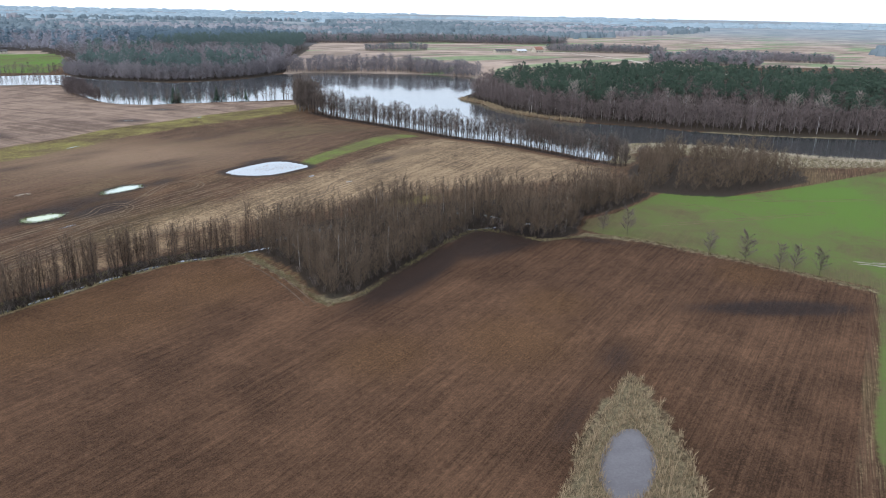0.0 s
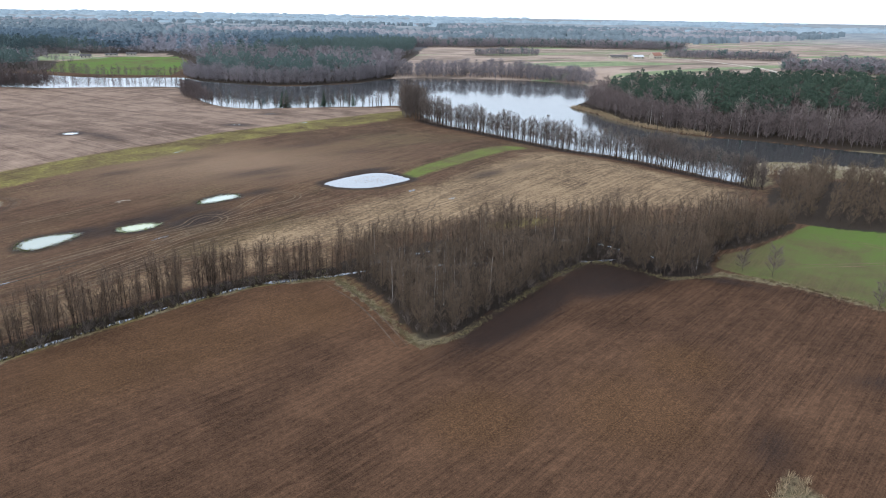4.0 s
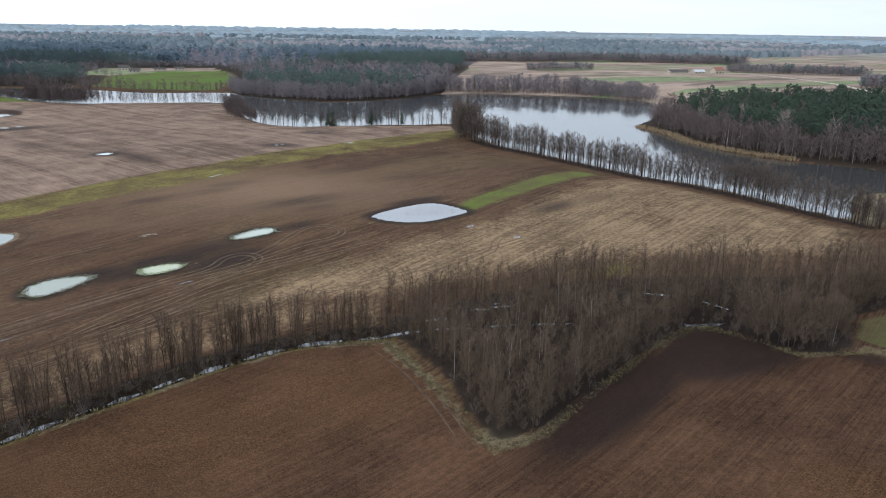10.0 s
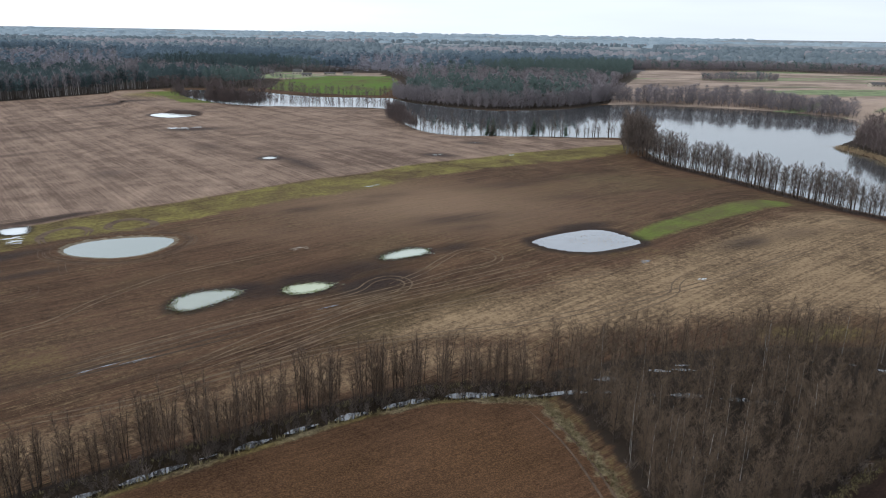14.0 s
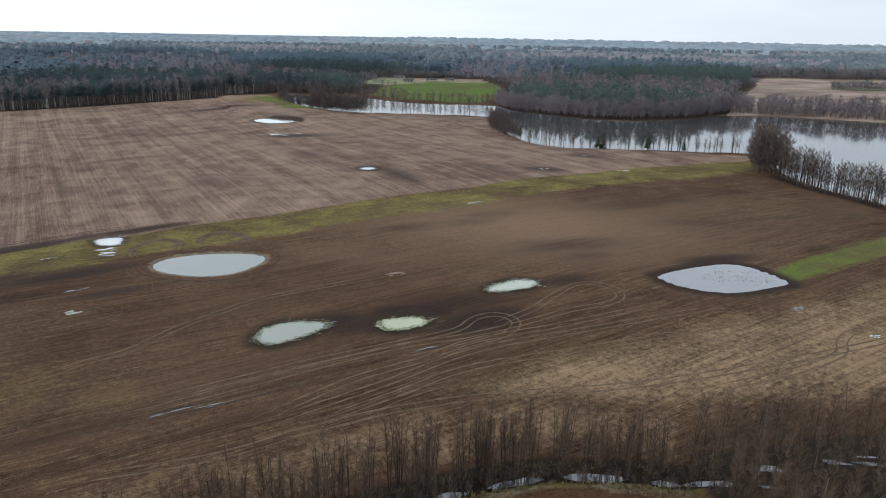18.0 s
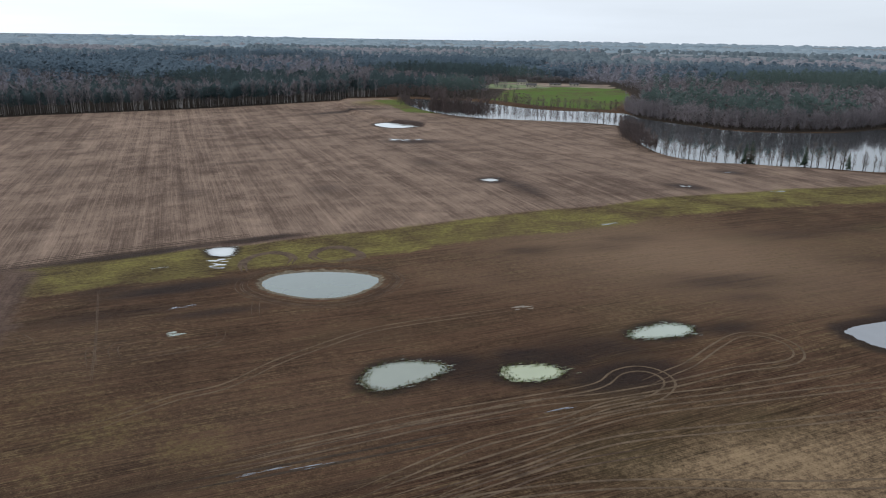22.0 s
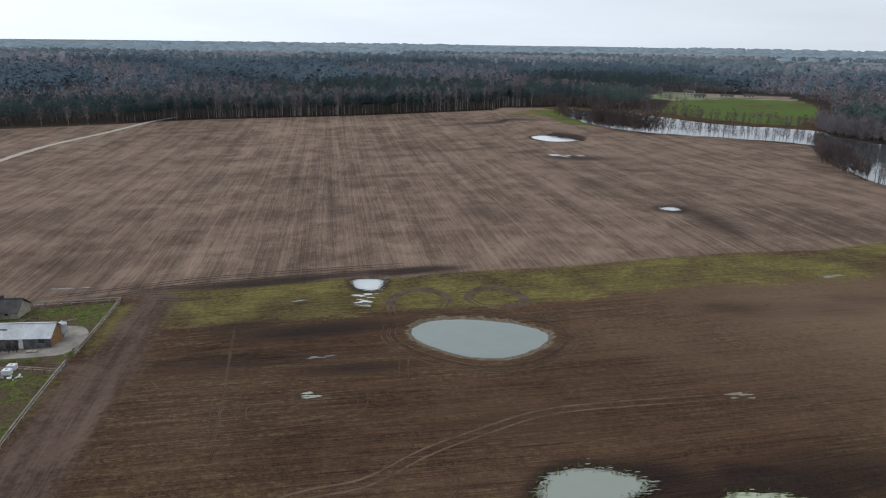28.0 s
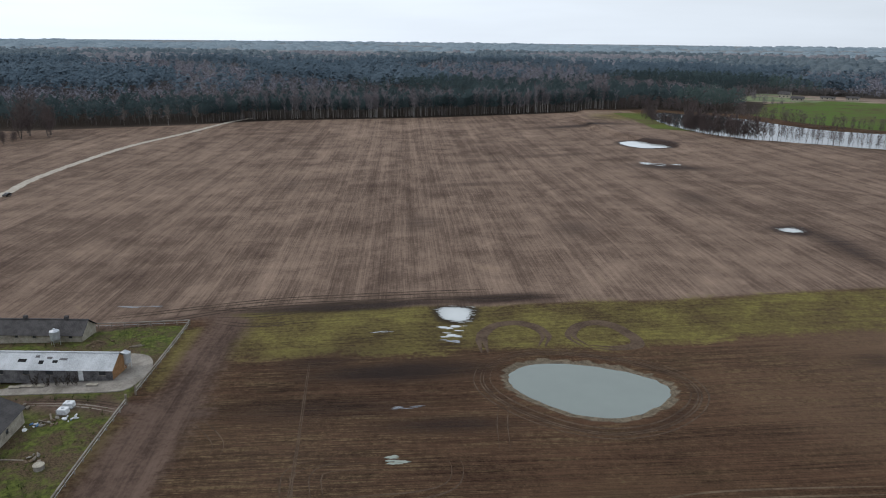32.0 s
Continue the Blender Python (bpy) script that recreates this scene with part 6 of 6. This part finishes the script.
        boxed("roof_vent", (x - 0.4, width / 2 - 0.4, eave + rise + 0.1), (x + 0.4, width / 2 + 0.4, eave + rise + 0.9), roof, root, "square roof vent", 0.06)
    for x, w, z, h in windows:
        win = boxed("window", (x - length + 0.02, 0.12, z + 0.02), (x - length + w - 0.02, 0.16, z + h - 0.02), "glass", root, "small dark stable window")
        boxed("sill", (x - length - 0.06, -0.06, z - 0.08), (x - length + w + 0.06, 0.1, z), "concrete", win)
    if door:
        d = boxed("door", (door[0] - length + 0.03, 0.08, 0.02), (door[1] - length - 0.03, 0.16, door[3] - 0.03), "white", root, "white door")
        boxed("handle", (door[0] - length + 0.1, 0.02, 1.0), (door[0] - length + 0.2, 0.08, 1.06), "steel", d)
    return root


turn_main = math.degrees(math.atan2(AX[1], AX[0]))
zb = gz(-190, 178) - 0.1
main_barn = barn("long low barn with a pale sheet roof and grey block walls", (-190.8, 178.4, zb), turn_main, 46, 6.4, 2.5, 1.9, "wall_grey", "roof_pale",
     [(x, 1.3, 1.2, 0.9) for x in (4, 9, 14, 19, 24, 29, 33.5, 43.5)], (39.5, 40.5, -0.1, 2.1), "brick")
# torn roof gaps drawn as thin panels, the dark inside put in their colour
for x, up, w, h, m in ((-17.5, 0.45, 1.6, 0.7, "dark"), (-13.8, 0.35, 0.9, 0.8, "dark"), (-12.6, 0.62, 1.3, 0.5, "wall_grey"), (-11.2, 0.4, 1.0, 0.6, "dark"), (-9.8, 0.55, 1.5, 0.45, "wall_grey"), (-14.9, 0.7, 0.8, 0.5, "wall_grey"),
                        (-24.0, 0.5, 1.2, 0.5, "wall_grey"), (-29.5, 0.35, 1.0, 0.6, "dark")):
    bm = box(bmesh.new(), (-w / 2, -h / 2, 0.03), (w / 2, h / 2, 0.055))
    ob = part("roof_patch", bm, m, main_barn, "dark panel standing in for a torn gap in the roof")
    ob.matrix_basis = pose(x, 3.2 * up, 2.56 + 1.9 * up, math.degrees(math.atan2(1.9, 3.2)), 0, rng.uniform(-8, 8))
z0 = gz(-219, 186) - 0.1
barn("old barn with a grey corrugated roof and small windows", (-218.8, 184.8, z0), turn_main, 46, 6.4, 1.9, 2.2, "plaster", "roof_grey",
     [(x, 0.8, 0.95, 0.6) for x in (3, 7, 11, 15, 19, 23, 27, 31, 35, 39, 43)], None, None, 5)
zl = gz(-184, 159) - 0.1
barn("cream plastered barn with a dark sheet roof", (-186.2, 161.2, zl), 136.2, 25, 9, 2.9, 2.4, "plaster", "roof_grey",
     [(x, 0.9, 1.2, 0.8) for x in (2.5, 5.5, 8.5, 11.5, 15, 19)])


def silo(px, py, h=5.2, r=1.35):
    """A galvanised feed silo on four legs."""
    root = tagged(new("feed_silo"), "galvanised feed silo on four legs beside a barn", "silo", "feed silos")
    root.matrix_basis = pose(px, py, gz(px, py)) @ Matrix.Scale(0.75, 4)

    def round_part(name, rings, mat):
        bm = bmesh.new()
        m, last = 20, None
        for rr, z in rings:
            ring = [bm.verts.new((rr * math.cos(k * 2 * math.pi / m), rr * math.sin(k * 2 * math.pi / m), z)) for k in range(m)]
            if last:
                for k in range(m):
                    bm.faces.new((last[k], last[(k + 1) % m], ring[(k + 1) % m], ring[k]))
            else:
                bm.faces.new(ring[::-1])
            last = ring
        bm.faces.new(last)
        return part(name, bm, mat, root)

    body = [(r * (1 + 0.015 * (k % 2)), 1.9 + (h - 2.7) * k / 14) for k in range(15)]
    round_part("body", body, "steel")
    round_part("hopper", [(0.25, 0.8), (r * 0.99, 1.92)], "steel")
    round_part("lid", [(r * 1.04, h - 0.8), (r * 1.04, h - 0.72), (0.35, h - 0.2), (0.33, h)], "steel")
    for k in range(4):
        a = math.pi / 4 + k * math.pi / 2
        bm = box(bmesh.new(), (-0.06, -0.06, -0.2), (0.06, 0.06, 2.3))
        bmesh.ops.translate(bm, verts=bm.verts[:], vec=(r * 0.96 * math.cos(a), r * 0.96 * math.sin(a), 0))
        part("leg", bm, "steel", root)


silo(-195.0, 183.2)
silo(-221.5, 180.3)


def draped(name, outline, material, lift, thick, label, category):
    """A slab that follows the ground within an outline, with a real edge."""
    p = np.asarray(outline, float)
    z = ground_z(p[:, 0], p[:, 1])
    bm = bmesh.new()
    top = [bm.verts.new((px, py, pz + lift)) for (px, py), pz in zip(p, z)]
    low = [bm.verts.new((px, py, pz + lift - thick)) for (px, py), pz in zip(p, z)]
    face = bm.faces.new(top)
    for k in range(len(p)):
        j = (k + 1) % len(p)
        bm.faces.new((top[k], low[k], low[j], top[j]))
    bmesh.ops.triangulate(bm, faces=[face])
    bmesh.ops.recalc_face_normals(bm, faces=bm.faces[:])
    me = bpy.data.meshes.new(name)
    bm.to_mesh(me)
    bm.free()
    me.materials.append(M[material])
    return tagged(new(name, me), label, category, kind="structure")


draped("pavement", rounded([(-214, 153.5), (-201.9, 162.6), (-193.6, 169.3), (-186.2, 175.4), (-184.6, 178.7), (-188.2, 183.8), (-192.6, 187.5), (-197.1, 189.1), (-199.9, 188.7), (-202.8, 187.1), (-201.6, 185.9),
                            (-197.9, 185.2), (-192.7, 183.2), (-188.6, 179.2), (-189.3, 176.4), (-196.3, 170.5), (-204.5, 163.9), (-216, 154.6)], 3), "concrete", 0.16, 0.4, "worn concrete lane curving round a barn", "yard")

# fence of posts and pale rails
FENCE = [[(-152, 148.5), (-159, 155.5), (-167.2, 163.8), (-178.4, 175.0)], [(-181.0, 178.0), (-193.5, 190.3), (-209.5, 205.6)], [(-209.5, 205.6), (-226, 190.5), (-250, 169)]]
for line in FENCE:
    q = along(line, 3.0)
    z = ground_z(q[:, 0], q[:, 1])
    root = tagged(new("fence"), "low fence of concrete posts and a pale top rail", "fence", "fences of the farm")
    root.matrix_basis = pose(q[0, 0], q[0, 1], z[0])
    post_mesh = None
    for (px, py), pz in zip(q, z):
        if post_mesh is None:
            ob = boxed("post", (-0.08, -0.08, -0.3), (0.08, 0.08, 1.25), "concrete", root, "", 0.02)
            post_mesh = ob.data
        else:
            ob = new("post", post_mesh)
            ob.parent = root
        ob.matrix_basis = pose(px - q[0, 0], py - q[0, 1], pz - z[0], 0, 0, 44)
    for k in range(len(q) - 1):
        a, b = Vector((*(q[k] - q[0]), z[k] - z[0])), Vector((*(q[k + 1] - q[0]), z[k + 1] - z[0]))
        for up, thick, mat, nm in ((1.12, 0.11, "concrete", "rail"), (0.55, 0.03, "steel", "wire")):
            d = b - a
            bm = box(bmesh.new(), (0, -thick, -thick * 0.7), (d.length, thick, thick * 0.7))
            ob = part(nm, bm, mat, root)
            ob.matrix_basis = Matrix.Translation(a + Vector((0, 0, up))) @ d.to_track_quat("X", "Z").to_matrix().to_4x4()
for px, py in ((-178.4, 175.0), (-181.0, 178.0)):
    root = tagged(new("gate_post"), "dark timber gate post by the track", "gate post", "gate posts")
    root.matrix_basis = pose(px, py, gz(px, py), 0, 0, 44)
    boxed("post", (-0.14, -0.14, -0.3), (0.14, 0.14, 1.9), "timber", root, "", 0.03)
    boxed("cap", (-0.18, -0.18, 1.9), (0.18, 0.18, 2.0), "timber", root, "", 0.03)


def tank(px, py, turn, size=1.25):
    """A white plastic tank in a wire cage on a pallet."""
    root = tagged(new("water_tank"), "white plastic tank in a cage on a pallet", "tank", "tanks in the yard")
    root.matrix_basis = pose(px, py, gz(px, py), 0, 0, turn)
    s = size
    boxed("body", (-s, -s * 0.8, 0.2), (s, s * 0.8, 1.45 * s), "white", root, "", 0.12)
    boxed("pallet", (-s, -s * 0.82, -0.05), (s, s * 0.82, 0.18), "timber", root)
    for k in range(4):
        z = 0.35 + k * 0.26
        boxed("cage_bar", (-s - 0.04, -s * 0.8 - 0.04, z), (s + 0.04, -s * 0.8, z + 0.05), "steel", root)
    bm = bmesh.new()
    bmesh.ops.create_cone(bm, cap_ends=True, segments=14, radius1=0.25, radius2=0.25, depth=0.12)
    bmesh.ops.translate(bm, verts=bm.verts[:], vec=(0, 0, 1.45 * s + 0.05))
    part("lid", bm, "steel", root)


tank(-183.7, 166.5, 41, 0.85)
tank(-185.4, 168.2, 41, 0.85)


def heap(name, px, py, r, h, mats, count, label, category):
    """A loose pile of tilted, uneven pieces; each is a part."""
    root = tagged(new(name), label, category)
    root.matrix_basis = pose(px, py, gz(px, py))
    for k in range(count):
        a, d = rng.uniform(0, 2 * np.pi), r * math.sqrt(rng.random())
        bm = bmesh.new()
        bmesh.ops.create_icosphere(bm, subdivisions=1, radius=1)
        for v in bm.verts:
            v.co *= rng.uniform(0.75, 1.2)
        s = rng.uniform(0.18, 0.5)
        bmesh.ops.scale(bm, verts=bm.verts[:], vec=(s, s * rng.uniform(0.5, 1), s * rng.uniform(0.3, 0.6)))
        ob = part("piece", bm, mats[k % len(mats)], root)
        ob.matrix_basis = pose(d * math.cos(a), d * math.sin(a), h * (1 - d / r) * 0.5 + 0.1, rng.uniform(-30, 30), rng.uniform(-30, 30), rng.uniform(0, 360))


heap("rubbish_heap", -180.8, 166.8, 1.5, 0.7, ["white", "white", "blue", "steel"], 14, "heap of white and blue plastic scrap on grass", "rubbish heap")
heap("rubbish_heap", -183.6, 161.0, 1.2, 0.4, ["foil", "blue", "white"], 7, "blue and white sheeting dropped beside a barn", "rubbish heap")
heap("stone_heap", -182.5, 164.0, 1.8, 0.6, ["concrete", "earth"], 12, "heap of broken concrete and soil beside a barn", "rubble heap")
heap("earth_heap", -213.5, 186.5, 3.0, 1.0, ["earth"], 16, "heap of bare brown earth beside the old barn", "earth heap")
heap("brush_heap", -192.0, 162.5, 2.2, 0.9, ["grass_dry", "timber"], 16, "heap of pale brush and straw", "brush heap")
heap("stone_heap", -172.0, 157.8, 1.6, 0.5, ["concrete", "earth", "timber"], 9, "rubble round a concrete ring", "rubble heap")
for k, (px, py, turn, ln) in enumerate(((-183.0, 163.4, 20, 3.4), (-184.0, 164.6, -15, 3.0), (-176, 154.2, 38, 7.0), (-206, 190.5, 70, 2.5), (-205.2, 190.8, 60, 2.5))):
    root = tagged(new("timber_beam"), "loose grey timber beam lying in the yard", "beam", "loose beams")
    root.matrix_basis = pose(px, py, gz(px, py) + 0.02, 0, 0, turn)
    boxed("beam", (-ln / 2, -0.14, 0), (ln / 2, 0.14, 0.2), "timber", root, "", 0.02)
root = tagged(new("well_ring"), "round concrete well ring with a lid in the grass", "well")
root.matrix_basis = pose(-168.6, 156.8, gz(-168.6, 156.8))
for nm, r0, za, zc, mat in (("ring", 0.75, -0.1, 0.7, "concrete"), ("lid", 0.82, 0.7, 0.82, "plaster")):
    bm = bmesh.new()
    bmesh.ops.create_cone(bm, cap_ends=True, segments=20, radius1=r0, radius2=r0, depth=zc - za)
    bmesh.ops.translate(bm, verts=bm.verts[:], vec=(0, 0, (za + zc) / 2))
    part(nm, bm, mat, root)
for px, py in ((-201.5, 167), (-199.5, 168.5), (-191.5, 174.8), (-203, 165.5)):
    root = tagged(new("feed_trough"), "pale concrete trough along the barn wall", "trough", "troughs at the barn")
    root.matrix_basis = pose(px, py, gz(px, py), 0, 0, turn_main)
    boxed("basin", (-1.0, -0.35, 0), (1.0, 0.35, 0.45), "concrete", root, "", 0.05)
    boxed("board", (-1.05, -0.4, 0.45), (1.05, 0.4, 0.5), "plaster", root)

# rough grass of the yard
p = spaced(YARD, 0.8, 9000, lambda x, y: (np.sin(x * 0.35) + np.sin(y * 0.41 + x * 0.1) > -0.3) & (depth_in([(-186, 176), (-190, 187), (-199, 190), (-203, 189), (-240, 150), (-225, 140)], x, y, 5) < 0))
half = np.sin(p[:, 0] * 0.22 + 1.0) + np.sin(p[:, 1] * 0.3) > 0.1
woods("yard_grass", short, p[half], ["grass_green"], "rough green grass of the farm yard", 0.4, 1.0, "grass")
woods("yard_grass", short, p[~half], ["grass_dry"], "dry yellow grass of the farm yard", 0.4, 1.0, "grass")
# green and dry grass fringing the shallow puddles
for line, share in zip(FRAYED, (0.7, 0.75, 0.5)):
    q = np.vstack([line + rng.normal(0, 0.5, line.shape) for _ in range(9)])
    fresh = rng.random(len(q)) < share
    woods("pond_grass", short, q[fresh], ["grass_green"], "green grass fringing a shallow puddle", 0.3, 0.7, "grass")
    woods("pond_grass", short, q[~fresh], ["grass_dry"], "dry grass fringing a shallow puddle", 0.3, 0.7, "grass")
# clods of earth standing out of the grey pond
lump = [(np.array([(0.5, 0, -0.2), (-0.3, 0.4, -0.2), (-0.3, -0.4, -0.2), (0.05, 0.03, 0.16)]), np.array([(0, 1, 3), (1, 2, 3), (2, 0, 3)]), np.zeros(3, int))]
p = spaced([(8, 247), (14, 257), (24, 259), (28, 251), (22, 246)], 0.55, 260)
woods("clods", lump, p, ["earth"], "clods of dark earth standing out of a pond", 0.2, 0.9, "clods", zs=np.full(len(p), POND_LEVEL[1] + 0.02))

# dark shrubs along the front of the barn
p = np.array([(-198.5, 169.6), (-197.0, 170.8), (-195.6, 171.9), (-194.3, 172.9), (-200.2, 168.2), (-207, 162.5)])
planted([tree_kind("bush", "dark bare bush against a barn wall", "bush", rng, "bark", "bark", **dict(shrub, twig_r=0.03))], p, "bushes at the barn", 0.7, 1.1)

# ---- a dark car on the sandy road ----
car = tagged(new("car"), "small black car standing on the sandy road", "car")
car.matrix_basis = pose(-414.8, 237.5, gz(-414.8, 237.5) + 0.13, 0, 0, 126)
bm = bmesh.new()
profile = [(-2.1, 0.35), (-2.15, 0.75), (-1.9, 0.95), (-1.2, 1.0), (-0.7, 1.45), (0.9, 1.5), (1.6, 1.05), (2.1, 0.95), (2.2, 0.6), (2.15, 0.35)]
a = [bm.verts.new((x, -0.85 + (0.14 if z > 1.1 else 0), z)) for x, z in profile]
b = [bm.verts.new((x, 0.85 - (0.14 if z > 1.1 else 0), z)) for x, z in profile]
bm.faces.new(a)
bm.faces.new(b[::-1])
for k in range(len(profile)):
    bm.faces.new((a[k], b[k], b[(k + 1) % len(profile)], a[(k + 1) % len(profile)]))
bmesh.ops.recalc_face_normals(bm, faces=bm.faces[:])
part("body", bm, "car_paint", car)
boxed("window", (-0.75, -0.74, 1.08), (1.1, 0.74, 1.4), "glass", car)
for x in (-1.35, 1.35):
    for y in (-0.8, 0.8):
        bm = bmesh.new()
        bmesh.ops.create_cone(bm, cap_ends=True, segments=16, radius1=0.33, radius2=0.33, depth=0.22, matrix=Matrix.Translation((x, y, 0.3)) @ Matrix.Rotation(math.pi / 2, 4, "X"))
        w = part("wheel", bm, "rubber", car)
        bm = bmesh.new()
        bmesh.ops.create_cone(bm, cap_ends=True, segments=12, radius1=0.18, radius2=0.18, depth=0.24, matrix=Matrix.Translation((x, y, 0.3)) @ Matrix.Rotation(math.pi / 2, 4, "X"))
        part("rim", bm, "steel", w)


# ---- far farmsteads ----
def house(px, py, turn, length, width, eave, rise, wall, roof, label):
    root = tagged(new("house"), label, "house", "far farm buildings")
    root.matrix_basis = pose(px, py, gz(px, py), 0, 0, turn)
    boxed("wall", (-length / 2, -width / 2, -0.5), (length / 2, width / 2, eave), wall, root)
    bm = bmesh.new()
    ring = [(-width / 2 - 0.4, eave - 0.1), (0, eave + rise), (width / 2 + 0.4, eave - 0.1), (width / 2 + 0.4, eave + 0.1), (0, eave + rise + 0.2), (-width / 2 - 0.4, eave + 0.1)]
    a = [bm.verts.new((-length / 2 - 0.3, y, z)) for y, z in ring]
    b = [bm.verts.new((length / 2 + 0.3, y, z)) for y, z in ring]
    for k in range(6):
        bm.faces.new((a[k], b[k], b[(k + 1) % 6], a[(k + 1) % 6]))
    for c in (a, b):
        bm.faces.new((c[0], c[1], c[4], c[5]))
        bm.faces.new((c[1], c[2], c[3], c[4]))
    bmesh.ops.recalc_face_normals(bm, faces=bm.faces[:])
    part("roof", bm, roof, root)
    bm = bmesh.new()
    for x in (-length / 2, length / 2 - 0.02):
        v = [bm.verts.new(c) for c in ((x, -width / 2, eave), (x, width / 2, eave), (x, 0, eave + rise))]
        bm.faces.new(v)
    part("gable_wall", bm, wall, root)
    for k in range(max(2, int(length / 4))):
        x = -length / 2 + (k + 0.5) * length / max(2, int(length / 4))
        boxed("window", (x - 0.6, -width / 2 - 0.05, 1.0), (x + 0.6, -width / 2 + 0.02, 2.2), "glass", root)


for row in ((-268, 930, 10, 12, 8, 2.6, 2.0, "plaster", "roof_grey"), (-247, 962, 5, 14, 7, 2.2, 1.2, "plaster", "roof_grey"), (-225, 968, 12, 12, 7, 2.4, 1.6, "plaster", "roof_grey"), (-290, 965, 0, 12, 8, 3.5, 3, "plaster", "roof_grey"),
            (372, 856, 8, 24, 9, 2.6, 2, "plaster", "roof_grey"), (400, 860, 5, 14, 8, 2.6, 2, "plaster", "roof_pale"), (430, 872, 20, 14, 9, 4, 3.5, "plaster", "tile_red"), (540, 1010, 10, 14, 9, 4, 3.5, "plaster", "tile_red"),
            (600, 1040, 30, 16, 9, 4, 3.5, "white", "roof_grey"), (660, 1000, 0, 14, 9, 4, 3.5, "plaster", "tile_red")):
    house(*row, "far farm building with a pitched roof")
tagged(ribbon("road", [(470, 900), (468, 850), (452, 690), (419, 566), (440, 480)], 5.0, "gravel", 0.15), "pale sandy road through far meadows", "road", kind="structure")
# trees and bushes at the edge of the far field
round_tree = [template(height=21, stems=3, limbs=26, twigs=26, spread=0.2, twig_r=0.06, first=0.15, span=1.5, full=0.8, lift=(0.2, 1.2), loose=0.8, girth=0.012) for _ in range(2)]
p = np.array([(-624, 340), (-613, 334), (-630, 328), (-620, 318), (-645, 332)])
woods("bare_wood", round_tree, p, ["bark_far", "twig_far"], "big round bare trees at the far corner of the field", 0.9, 1.2)
p = np.array([(-600, 300), (-604, 307), (-610, 300), (-612, 312), (-618, 306), (-598, 293), (-606, 288)])
woods("bare_wood", round_tree, p, ["bark_far", "twig_far"], "brown bushes on the bank at the far corner", 0.3, 0.5)
p = np.array([(-637, 402), (-622, 416), (-611, 426), (-606, 464), (-609, 450)])
woods("birch_wood", tall_birch, p, ["birch_far", "birch_twig"], "lone pale birches before the dark forest", 0.7, 0.95)
splash(-560, 418, 7, 4, 30, "gravel", "bare pale sand beside the farm road", 4)
